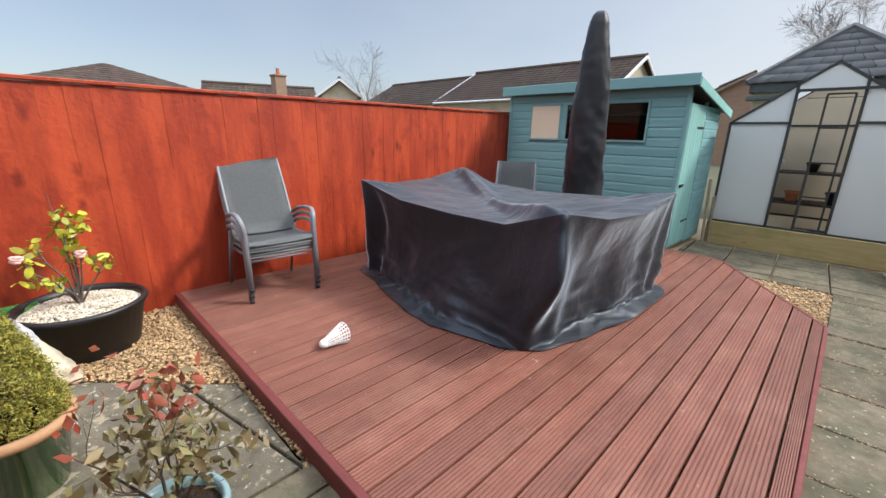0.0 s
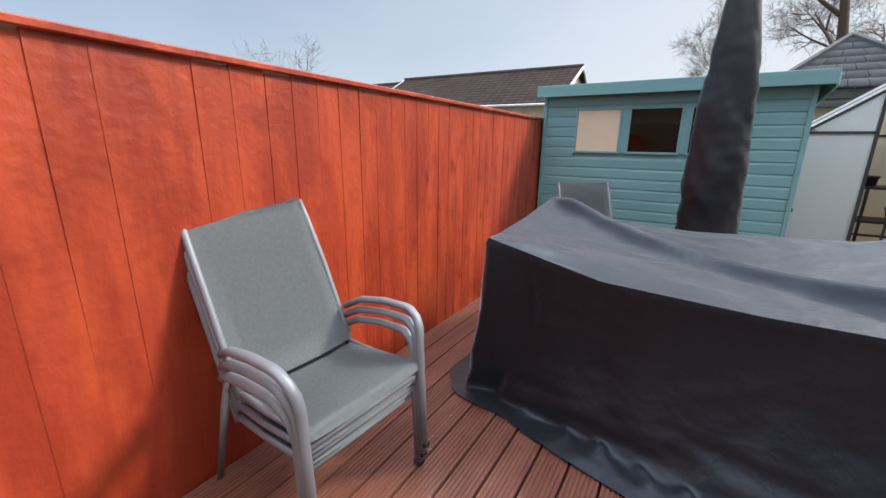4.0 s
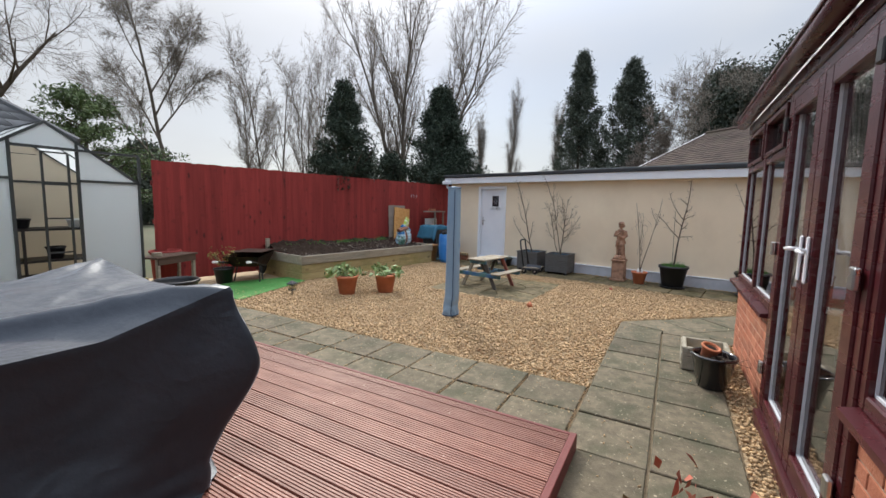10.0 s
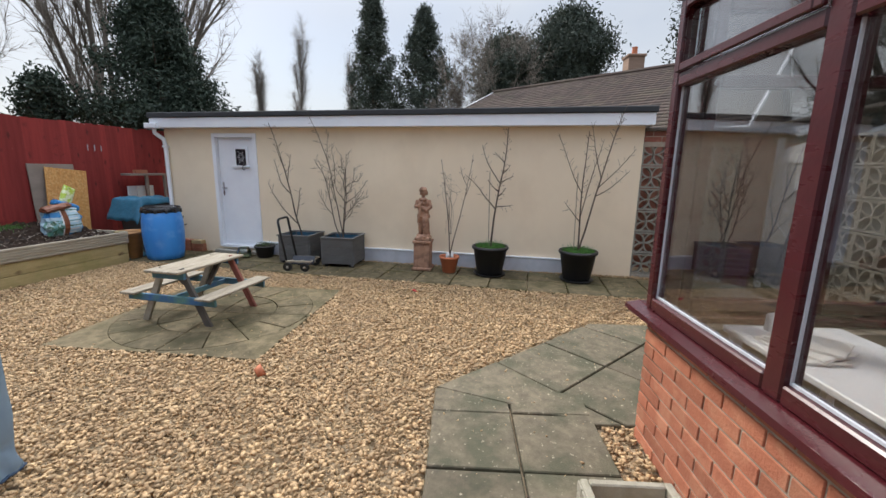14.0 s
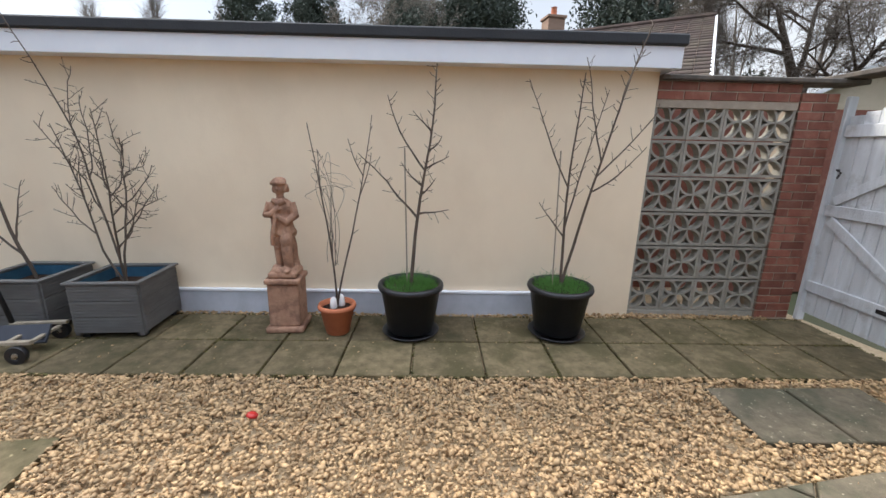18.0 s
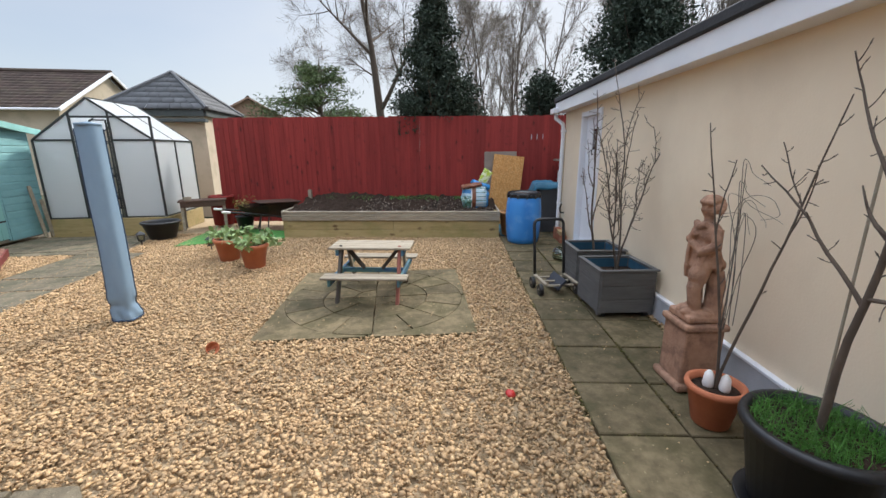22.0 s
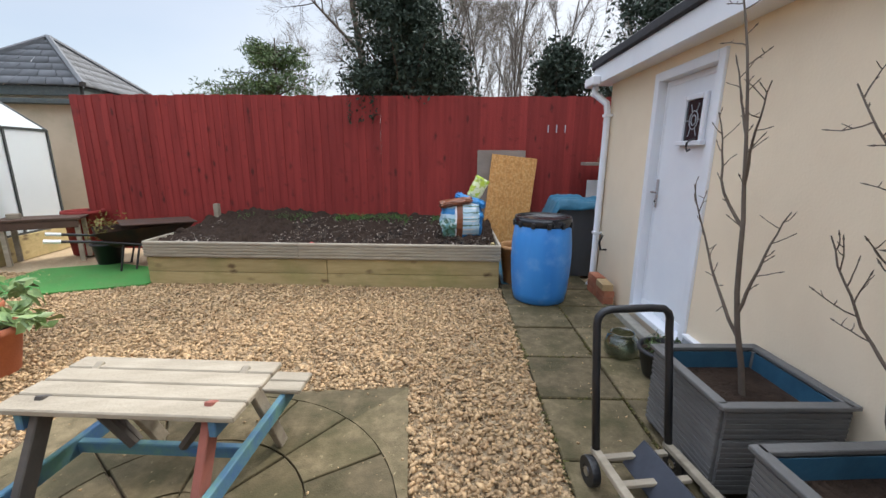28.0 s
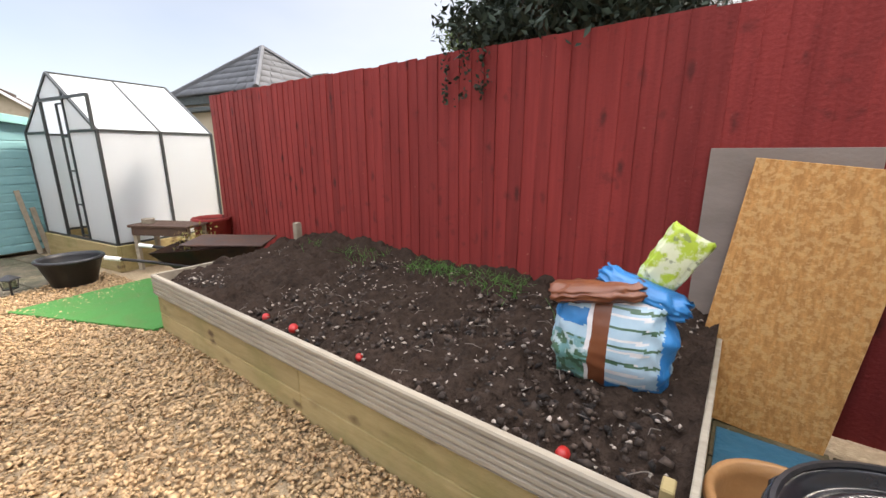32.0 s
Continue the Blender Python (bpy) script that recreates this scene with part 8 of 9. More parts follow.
bag2 = thing("feed_bag", "lime green plastic bag crumpled against the boards", "plastic bag", G(-1.42, 8.36, 0.80, 10))
V, F = cushion(0.17, 0.07, 0.33, 6, rough=1.0)
V = [(x * (0.75 + 0.9 * z), y, z) for x, y, z in V]
part("sack", raw("sack", V, F, M["baglime"], True), None, bag2, m=pose(0, 0, 0.02, 0, 28, 0))
solid("bed_post", B((-0.035, -0.035, 0.0), (0.035, 0.035, 0.30), 0.006), M["oldwood"], "weathered stub of post in the soil", "post", G(-4.98 + 0.02, 8.98, 0.40))
M["redplastic"] = mat("red_plastic", (0.45, 0.02, 0.015), (0.36, 0.015, 0.012), (20, 20, 20), 0.4, 0.1, 40)
for x, y, z, s in ((*gxy(-1.53, 7.73), 0.372, 0.65), (*gxy(-2.64, 7.76), 0.385, 0.5), (*gxy(-3.2, 7.74), 0.40, 0.7), (*gxy(-3.52, 7.75), 0.39, 0.6)):
    solid("toy_cup", lathe([(0.0, 0.0), (0.035 * s, 0.0), (0.04 * s, 0.01), (0.036 * s, 0.05 * s), (0.0, 0.052 * s)], 16), M["redplastic"], "small red plastic cap half buried in soil", "plastic cap", pose(x, y, z - 0.01, 12, 20, 0), smooth=True, group="red caps in the soil")
V, F = pebbles(3200, lambda r, n: np.array([(*(GM @ Vector((a, b, 0))).xy, 0.365 + 0.15 * (b - 7.62) / 1.47) for a, b in zip(r.uniform(-4.9, -1.2, n), r.uniform(7.7, 9.05, n))]), (0.007, 0.028), 33, 0.8)
M["soilstone"] = mat("soil_stones_and_roots", (0.066, 0.045, 0.032), (0.026, 0.018, 0.014), (30, 30, 30), 0.95, 0.2, 80, island=0.9)
V2, F2 = pebbles(800, lambda r, n: np.array([(*(GM @ Vector((a, b, 0))).xy, 0.39 + 0.15 * (b - 7.62) / 1.47) for a, b in zip(r.uniform(-4.9, -1.2, n), r.uniform(7.7, 9.05, n))]), (0.005, 0.016), 34, 0.7)
M["flint"] = mat("pale_flints", (0.42, 0.36, 0.30), (0.28, 0.23, 0.19), (30, 30, 30), 0.8, 0.2, 80, island=0.4)
solid("flint_chips", fast_mesh("flint_chips", V2, F2, M["flint"]), None, "pale flints and roots scattered on dark soil", "stones", kind="stuff")
solid("soil_crumbs", fast_mesh("soil_crumbs", V, F, M["soilstone"]), None, "stones clods and roots lying on the soil", "soil", kind="stuff")
w = Wood(62, 4)
r_ = random.Random(8)
for k in range(120):                                      # dead stalks and roots
    u_, v_ = r_.uniform(-4.8, -1.25), r_.uniform(7.72, 9.0)
    q = GM @ Vector((u_, v_, 0))
    q.z = 0.40 + 0.15 * (v_ - 7.62) / 1.47
    a, l = r_.uniform(0, 6.283), r_.uniform(0.03, 0.11)
    e = Vector((math.cos(a), math.sin(a), 0.0)) * l
    w.limb([q, q + e * 0.5 + Vector((r_.gauss(0, 0.012), r_.gauss(0, 0.012), 0.012)), q + e], 0.0028, 0.0014)
solid("dead_stalks", w.mesh("dead_stalks", M["twig"]), None, "pale dead stalks lying on dark soil", "litter", kind="stuff")
w = Wood(61, 3)
r_ = random.Random(3)
for k in range(900):
    u_, v_ = r_.uniform(-4.6, -1.6), 9.02 - abs(r_.gauss(0, 0.12))
    q = GM @ Vector((u_, v_, 0))
    q.z = 0.49
    if noise.noise(Vector((u_ * 2.2, 0, 0))) < -0.05:
        continue
    w.limb([q, q + Vector((r_.gauss(0, 0.015), r_.gauss(0, 0.015), 0.04)), q + Vector((r_.gauss(0, 0.04), r_.gauss(0, 0.04), r_.uniform(0.05, 0.11)))], 0.003, 0.001)
solid("weeds", w.mesh("weeds", M["blade"]), None, "thin green weeds growing along the fence foot", "weeds", kind="stuff")

# ---- corner by the greenhouse ----
solid("turf_mat", prism([(1.12, 5.90), (2.76, 6.33), gxy(-5.02, 8.1), (1.9, 7.3), (1.15, 7.1)], FLOOR - 0.01, FLOOR + 0.012, 0.004), M["turf"], "bright green artificial turf mat on the ground", "artificial turf")
tub = pot("black_tub", "wide black plastic tub standing empty", "tub", pose(0.60, 6.62, FLOOR), 0.20, 0.29, 0.32, BP, 0.025, 0.04, M["soil"], "dark compost", 0.12)
bn2 = thing("potting_bench", "low dark wooden potting bench", "bench", pose(0.95, 7.55, FLOOR, 0, 0, 20))
M["darkwood"] = mat("dark_wet_wood", (0.10, 0.055, 0.035), (0.065, 0.036, 0.024), (3, 14, 14), 0.8, 0.25, 60)
for i in range(4):
    part("top_plank", B((-0.42, -0.2 + 0.1 * i, 0.56), (0.42, -0.2 + 0.1 * i + 0.095, 0.59), 0.004), M["darkwood"], bn2)
for sx in (-1, 1):
    for sy in (-1, 1):
        part("leg", B((sx * 0.36 - 0.025, sy * 0.15 - 0.025, 0.0), (sx * 0.36 + 0.025, sy * 0.15 + 0.025, 0.559), 0.003), M["oldwood"], bn2)
part("apron", B((-0.38, -0.19, 0.46), (0.38, -0.17, 0.558), 0.003), M["darkwood"], bn2)
solid("paint_tin", lathe([(0.0, 0.0), (0.07, 0.0), (0.072, 0.005), (0.072, 0.06), (0.0, 0.062)], 20), M["oldwood"], "old tin standing on the potting bench", "tin", pose(0.72, 7.42, FLOOR + 0.591), smooth=False)
pot("red_tub", "dark red plastic tub beside the fence", "tub", pose(1.12, 8.0, FLOOR), 0.19, 0.23, 0.62, M["redwood"], 0.02, 0.05, M["soil"], "soil", 0.05)
pot("black_pot", "black plastic pot with yellowish shrub", "plant pot", pose(1.78, 7.35, FLOOR), 0.13, 0.17, 0.28, BP, 0.014, 0.03, M["soil"], "soil", 0.03)
ys = thing("potted_shrub", "small yellow-brown leafed shrub in black pot", "shrub", pose(1.78, 7.35, 0.2))
w = Wood(19, 4)
for k in range(7):
    w.grow(Vector((0, 0, 0)), Vector((0.5 * math.cos(k * 0.9), 0.5 * math.sin(k * 0.9), 1)), 0.3, 0.006, 1, 4, 40, 0.1, 0.5)
part("stem_frame", w.mesh("stem_frame", M["bark"]), None, ys)
M["leafochre"] = mat("ochre_leaves", (0.28, 0.20, 0.05), (0.18, 0.17, 0.045), (20, 20, 20), 0.6, 0.0, island=0.3)
part("foliage", leaf_mesh("foliage", [tuple(t) for t in w.tips], 9, 0.035, 0.014, M["leafochre"], 2), None, ys)
wb = thing("wheelbarrow", "dark rusty wheelbarrow tray standing on its legs", "wheelbarrow", pose(2.25, 7.25, FLOOR, 0, 0, 35))
bm = bmesh.new()
a = [bm.verts.new(p) for p in ((-0.30, -0.2, 0.30), (0.34, -0.2, 0.26), (0.34, 0.2, 0.26), (-0.30, 0.2, 0.30))]
b = [bm.verts.new(p) for p in ((-0.46, -0.32, 0.50), (0.56, -0.30, 0.54), (0.56, 0.30, 0.54), (-0.46, 0.32, 0.50))]
bm.faces.new(a)
for i in range(4):
    bm.faces.new((a[i], a[(i + 1) % 4], b[(i + 1) % 4], b[i]))
bmesh.ops.solidify(bm, geom=list(bm.faces), thickness=0.006)
M["rust"] = mat("rusty_dark_steel", (0.035, 0.028, 0.025), (0.10, 0.045, 0.025), (6, 6, 6), 0.7, 0.3, 50, metal=0.3)
part("tray", bm, M["rust"], wb, "rust-stained dark tray")
for s in (-1, 1):
    part("handle", tube([(0.62, s * 0.08, 0.2), (0.2, s * 0.2, 0.25), (-0.45, s * 0.27, 0.40), (-0.85, s * 0.28, 0.46)], 0.016, 8), M["darkmetal"], wb, smooth=True)
    part("grip", tube([(-0.74, s * 0.28, 0.443), (-0.88, s * 0.28, 0.465)], 0.022, 8), M["whiteplastic"], wb)
    part("leg", tube([(-0.2, s * 0.24, 0.33), (-0.27, s * 0.26, 0.0), (-0.12, s * 0.26, 0.0), (-0.05, s * 0.22, 0.29)], 0.013, 8), M["darkmetal"], wb)
part("wheel", lathe([(0.0, -0.03), (0.15, -0.03), (0.18, 0.0), (0.15, 0.03), (0.0, 0.03)], 24), M["blackplastic"], wb, m=pose(0.66, 0, 0.18, 90, 0, 0))
part("lid_board", B((-0.3, -0.28, 0.0), (0.5, 0.28, 0.015), 0.003), M["rust"], wb, "dark sheet lying across the tray", m=pose(0.1, 0, 0.545, 0, 2, 0))


def lantern(x, y, turn):
    l = thing("solar_lantern", "small black solar garden lantern on a spike", "lantern", pose(x, y, FLOOR, 0, 0, turn), "solar lanterns in the gravel")
    part("spike", tube([(0, 0, -0.03), (0, 0, 0.07)], 0.009, 8), BP, l)
    part("base", B((-0.045, -0.045, 0.07), (0.045, 0.045, 0.085), 0.003), BP, l)
    for sx in (-1, 1):
        for sy in (-1, 1):
            part("bar", tube([(sx * 0.04, sy * 0.04, 0.085), (sx * 0.05, sy * 0.05, 0.175)], 0.005, 6), BP, l)
    part("glass", B((-0.036, -0.036, 0.086), (0.036, 0.036, 0.172)), M["jar"], l)
    part("cap", lathe([(0.095, 0.175), (0.09, 0.185), (0.02, 0.225), (0.0, 0.23)], 4), BP, l, m=pose(0, 0, 0, 0, 0, 45))


lantern(1.84, 5.58, 10)
lantern(0.52, 6.12, 35)
for k, (dx, h_) in enumerate(((0.0, 0.95), (0.06, 0.7))):
    lean_b = bmesh.new()
    box(lean_b, (-0.03, -0.012, 0), (0.03, 0.012, h_), 0.003)
    solid("wooden_stake", lean_b, M["oldwood"], "grey wooden stake leaning on the shed", "stake", pose(-1.62 + dx, 7.05 + 0.08 * k, FLOOR, 0, -6, 80), group="stakes leaning on the shed")

# ---- gravel toys, turf rolls, sack ----
solid("orange_cup", lathe([(0.0, 0.0), (0.035, 0.0), (0.05, 0.055), (0.046, 0.055), (0.032, 0.006), (0.0, 0.006)], 18), M["terracotta"], "small orange plastic pot lying in gravel", "toy pot", pose(3.27, 2.05, -0.015, 70, 0, 40), smooth=True)
solid("red_toy", lathe([(0.0, 0.0), (0.03, 0.0), (0.034, 0.008), (0.022, 0.02), (0.0, 0.022)], 16), M["redplastic"], "small red plastic disc lying in gravel", "toy", pose(5.43, 1.15, -0.02, 18, 10, 0), smooth=True)
M["turfback"] = mat("grey_turf_backing", (0.093, 0.0961, 0.0961), (0.0682, 0.0713, 0.0713), (5, 5, 5), 0.85, 0.25, 60)


def fold_sheet(name, label, pts, width, material, m, seed, thick=0.022):
    """A thick flexible sheet that follows a bent outline (x, z) and runs along y."""
    V, F, n, k = [], [], len(pts), 12
    for j in range(k + 1):
        y = width * (j / k - 0.5)
        for i, (x, z) in enumerate(pts):
            wob = 0.03 * noise.noise(Vector((x * 3 + seed, y * 2.5, z * 3)))
            V.append((x + wob, y + 0.06 * noise.noise(Vector((x * 2, seed, z * 2))), z + 0.6 * wob))
    for j in range(k):
        for i in range(n - 1):
            a = j * n + i
            F.append((a, a + 1, a + n + 1, a + n))
    ob = solid(name, raw(name, V, F, material, True), material, label, "artificial turf", m, group="turf offcuts by the fence")
    md = ob.modifiers.new("thick", "SOLIDIFY")
    md.thickness, md.offset = thick, 0
    return ob


fold_sheet("turf_offcut", "flat artificial turf offcut, green side up", [(-0.5, 0.03), (-0.1, 0.03), (0.2, 0.035), (0.38, 0.02)], 1.5, M["turf"], pose(-3.75, -1.22, FLOOR), 1, 0.025)
fold_sheet("turf_roll", "folded turf with grey backing showing", [(0.30, 0.07), (0.15, 0.09), (-0.1, 0.10), (-0.28, 0.12), (-0.33, 0.17), (-0.25, 0.2), (0.0, 0.17), (0.2, 0.12), (0.28, 0.10)], 1.3, M["turfback"], pose(-3.80, -1.27, FLOOR), 2, 0.012)
fold_sheet("turf_roll", "draped turf with grey backing over folds", [(0.27, 0.10), (0.2, 0.17), (0.08, 0.21), (-0.05, 0.22), (-0.2, 0.21), (-0.32, 0.20), (-0.38, 0.16)], 1.45, M["turfback"], pose(-3.84, -1.07, FLOOR, 0, 0, 3), 3, 0.014)
fold_sheet("turf_roll", "turf flap with grey backing standing up", [(0.30, 0.20), (0.16, 0.24), (0.06, 0.33), (0.0, 0.45), (-0.03, 0.55), (-0.07, 0.60), (-0.12, 0.58), (-0.11, 0.50), (-0.07, 0.40), (-0.08, 0.30), (-0.16, 0.24), (-0.28, 0.22)], 0.14, M["turfback"], pose(-3.92, -1.02, FLOOR, 0, 0, 62), 4, 0.014)
fold_sheet("turf_roll", "creased fold of turf with grey backing", [(0.22, 0.20), (0.12, 0.28), (0.02, 0.32), (-0.08, 0.30), (-0.14, 0.24), (-0.22, 0.20)], 0.34, M["turfback"], pose(-3.84, -1.22, FLOOR, 0, 0, 35), 9, 0.014)
for k, (x, z) in enumerate(((-3.50, 0.05), (-3.60, 0.085))):
    fold_sheet("turf_roll", "long tight roll of turf with grey backing", [(0.042 * math.cos(a / 2), 0.042 + 0.04 * math.sin(a / 2)) for a in range(-3, 11)], 1.25, M["turfback"], pose(x, -1.17 + 0.05 * k, FLOOR + z, 0, 0, 5), 7 + k, 0.01)
fold_sheet("turf_strip", "rolled strip of turf, green side out", [(0.085 * math.cos(a / 3), 0.09 + 0.08 * math.sin(a / 3)) for a in range(-4, 16)], 0.66, M["turf"], pose(-4.03, -0.52, FLOOR + 0.15, 0, 0, 4), 5)
fold_sheet("turf_strip", "narrow strip of turf lying across the folds", [(0.1, 0.02), (0.03, 0.05), (-0.05, 0.05), (-0.1, 0.03)], 0.5, M["turf"], pose(-3.9, -0.62, FLOOR + 0.17, 0, 8, 20), 6)
M["sack"] = milky("clear_polythene", (0.72, 0.74, 0.78), 0.4)
sk = thing("gravel_sack", "clear plastic sack half full of pale gravel", "sack", pose(-3.375, -0.284, FLOOR, 0, 0, 84))
V, F = cushion(0.50, 0.32, 0.33, 12)
V = [(x * (1 - 1.95 * max(z, 0)), y * (1 - 1.8 * z), z) for x, y, z in V]
M["sackfill"] = mat("pale_gravel_in_plastic", (0.62, 0.55, 0.42), (0.44, 0.37, 0.27), (45, 45, 45), 0.4, 0.3, 60)
part("filling", raw("filling", V, F, M["sackfill"], True), None, sk, "pale gravel behind plastic")
V, F = cushion(0.17, 0.10, 0.19, 15)
V = [(x * (1.15 - 2.6 * z) + 0.02 * math.sin(30 * y + 9 * z), y * (1.1 - 1.5 * z) + 0.022 * math.sin(55 * x), z * (0.85 + 0.2 * math.sin(31 * x))) for x, y, z in V]
part("sack_neck", raw("sack_neck", V, F, M["sack"], True), None, sk, "crumpled clear plastic neck", m=pose(0.0, 0, 0.26, 0, -12, 0))

# ---- by the conservatory wall ----
tr = thing("stone_trough", "square stone trough planter with brick pattern, nearly empty", "planter", pose(1.97, -0.13, FLOOR))
M["troughstone"] = mat("pale_cast_stone", (0.36, 0.33, 0.26), (0.26, 0.235, 0.18), (12, 12, 12), 0.92, 0.4, 100, stain=(0.16, 0.16, 0.10), sscale=7, samt=0.5)
for lo, hi in (((-0.19, -0.19, 0), (0.19, -0.155, 0.22)), ((-0.19, 0.155, 0), (0.19, 0.19, 0.22)), ((-0.19, -0.154, 0), (-0.155, 0.154, 0.22)), ((0.155, -0.154, 0), (0.19, 0.154, 0.22))):
    part("side", B(lo, hi, 0.006), M["troughstone"], tr)
for k in range(4):
    for row in range(4):
        for i in range(4):
            xa = -0.185 + i * 0.094 - (0.04 if row % 2 else 0)
            part("stone_block", B((max(xa, -0.189), -0.198, 0.008 + row * 0.052), (min(xa + 0.088, 0.189), -0.1905, 0.054 + row * 0.052), 0.002), M["troughstone"], tr, m=pose(0, 0, 0, 0, 0, 90 * k))
part("filling", B((-0.154, -0.154, 0.0), (0.154, 0.154, 0.12)), M["sandbrick"], tr, "pale sandy filling")
pot("glazed_black_pot", "glossy black glazed pot holding dead stems", "plant pot", pose(1.47, -0.16, FLOOR), 0.11, 0.165, 0.29, mat("black_glaze", (0.012, 0.012, 0.014), (0.02, 0.02, 0.022), (5, 5, 5), 0.15, 0.02, 20, coat=0.4), 0.012, 0.025, M["soil"], "dry soil", 0.05)
pot("clay_pot", "small terracotta pot tipped inside the black pot", "plant pot", pose(1.52, -0.11, 0.19, 14, -10, 0), 0.05, 0.07, 0.13, M["terracotta"], 0.008, 0.02, M["soil"], "dry soil", 0.02)
w = Wood(8, 3)
for k in range(40):
    w.limb([Vector((0, 0, 0)), Vector((w.r.gauss(0, 0.05), w.r.gauss(0, 0.05), 0.02)), Vector((w.r.gauss(0, 0.08), w.r.gauss(0, 0.08), w.r.uniform(0.0, 0.06)))], 0.004, 0.002)
dead = thing("dead_plant", "dried dark plant remains lying in pot", "plant", pose(1.42, -0.2, 0.215))
part("stem_frame", w.mesh("stem_frame", M["bark"]), None, dead)

# ---- inside the conservatory ----
def hanging(name, label, x0, x1, y, z0, z1, folds, seed, tie=False):
    V, F, n, k = [], [], folds * 8, 16
    for j in range(k + 1):
        t = j / k
        for i in range(n + 1):
            s = i / n
            sq = 1 - 0.12 * (1 - t) ** 1.5 if not tie else 1 - 0.55 * math.sin(math.pi * min(1, 1.25 * (1 - t)))
            V.append((x0 + (x1 - x0) * (s * sq), y + 0.028 * math.sin(2 * math.pi * folds * s) * (0.7 + 0.5 * noise.noise(Vector((s * 5, t * 2, seed)))), z0 + (z1 - z0) * t))
    for j in range(k):
        for i in range(n):
            a = j * (n + 1) + i
            F.append((a, a + 1, a + n + 2, a + n + 1))
    ob = solid(name, raw(name, V, F, M["curtain"], True), M["curtain"], label, "curtain", group="conservatory curtains")
    md = ob.modifiers.new("thick", "SOLIDIFY")
    md.thickness = 0.003


hanging("curtain", "long pale curtain hanging inside the window", 1.15, 1.62, CY - 0.13, 0.72, 2.2, 6, 1)
hanging("curtain", "long pale curtain hanging inside the glazed door", -0.46, -0.22, CY - 0.16, 0.08, 2.2, 5, 2)
hanging("curtain", "pale curtain hanging inside the side window", -1.7, -1.4, CY - 0.16, 0.72, 2.2, 5, 3)
st_ = thing("string_curtain", "white string curtain tied back inside the door", "curtain")
w = Wood(12, 3)
for k in range(44):                                       # strands gathered at a tie, then falling free
    x = 0.12 + 0.84 * k / 43
    y, tie = CY - 0.13 - 0.02 * w.r.random(), 0.20 + 0.12 * k / 43
    sag = 0.10 * max(0.0, x - 0.4)
    low = -0.06 + 0.26 * w.r.random()
    w.limb([Vector((x, y, 2.16)), Vector((x + 0.4 * (tie - x) - sag * 0.3, y, 1.80 - sag)), Vector((x + 0.75 * (tie - x) - sag * 0.5, y, 1.48 - sag)), Vector((tie, y, 1.25)), Vector((tie + 0.6 * (low - tie), y, 0.95)), Vector((low, y, 0.5)), Vector((low, y, 0.04))], 0.0035, 0.0035)
w.limb([Vector((0.16, CY - 0.128, 1.245)), Vector((0.27, CY - 0.122, 1.25)), Vector((0.40, CY - 0.128, 1.26))], 0.007, 0.007)
part("string_fringe", w.mesh("string_fringe", M["whiteplastic"]), None, st_)
tb = thing("inside_table", "white-topped table under the conservatory window", "table", pose(2.05, CY - 0.55, 0))
part("top", B((-0.55, -0.28, 0.70), (0.55, 0.28, 0.73), 0.005), M["white"], tb)
for sx in (-1, 1):
    for sy in (-1, 1):
        part("leg", B((sx * 0.5 - 0.02, sy * 0.24 - 0.02, 0.0), (sx * 0.5 + 0.02, sy * 0.24 + 0.02, 0.699)), M["white"], tb)
M["purple"] = mat("purple_fabric", (0.13, 0.03, 0.24), (0.09, 0.02, 0.18), (9, 9, 9), 0.7, 0.15, 40)
tower = thing("drawer_tower", "purple plastic drawer tower with green and pink drawers", "drawers", pose(1.86, -1.32, 0.0, 0, 0, 14))
M["limeplastic"] = mat("lime_plastic", (0.28, 0.42, 0.05), (0.22, 0.34, 0.04), (9, 9, 9), 0.4, 0.05, 40)
M["pinkplastic"] = mat("pink_plastic", (0.52, 0.10, 0.22), (0.44, 0.08, 0.18), (9, 9, 9), 0.4, 0.05, 40)
for sx in (-1, 1):
    part("side_panel", B((sx * 0.19 - 0.012, -0.16, 0.0), (sx * 0.19 + 0.012, 0.16, 0.95), 0.006), M["purple"], tower)
for k in range(6):
    part("shelf", B((-0.177, -0.16, 0.02 + 0.18 * k), (0.177, 0.16, 0.04 + 0.18 * k), 0.003), M["purple"], tower)
for k, c in enumerate(("purple", "limeplastic", "purple", "limeplastic", "pinkplastic")):
    dr = part("drawer", B((-0.165, -0.14, 0.055 + 0.18 * k), (0.165, 0.165, 0.185 + 0.18 * k), 0.012), M[c], tower, "bright plastic drawer")
    part("drawer_pull", B((-0.05, 0.1655, 0.15 + 0.18 * k), (0.05, 0.178, 0.168 + 0.18 * k), 0.004), M[c], dr)
for k in range(2):
    solid("magazine", B((-0.15, -0.11, 0.0), (0.15, 0.11, 0.01), 0.002), M["oldwood"] if k else M["whiteplastic"], "magazine lying on top of the drawer tower", "magazine", pose(1.86, -1.30, 0.951 + 0.0105 * k, 0, 0, 30 - 40 * k))
solid("toy_box", B((-0.09, -0.07, 0.0), (0.09, 0.07, 0.13), 0.03, seg=2), M["redplastic"], "red plastic toy box on the inside table", "box", pose(1.72, CY - 0.5, 0.731, 0, 0, -20))
solid("desk_light", tube([(0, 0, 0), (0, 0, 0.03), (0.02, 0, 0.07), (0.07, 0, 0.085), (0.13, 0, 0.07), (0.14, 0, 0.0)], 0.022, 10), M["white"], "small white plastic bracket on the inside table", "bracket", pose(2.42, CY - 0.38, 0.732, 0, 0, -30), smooth=True)
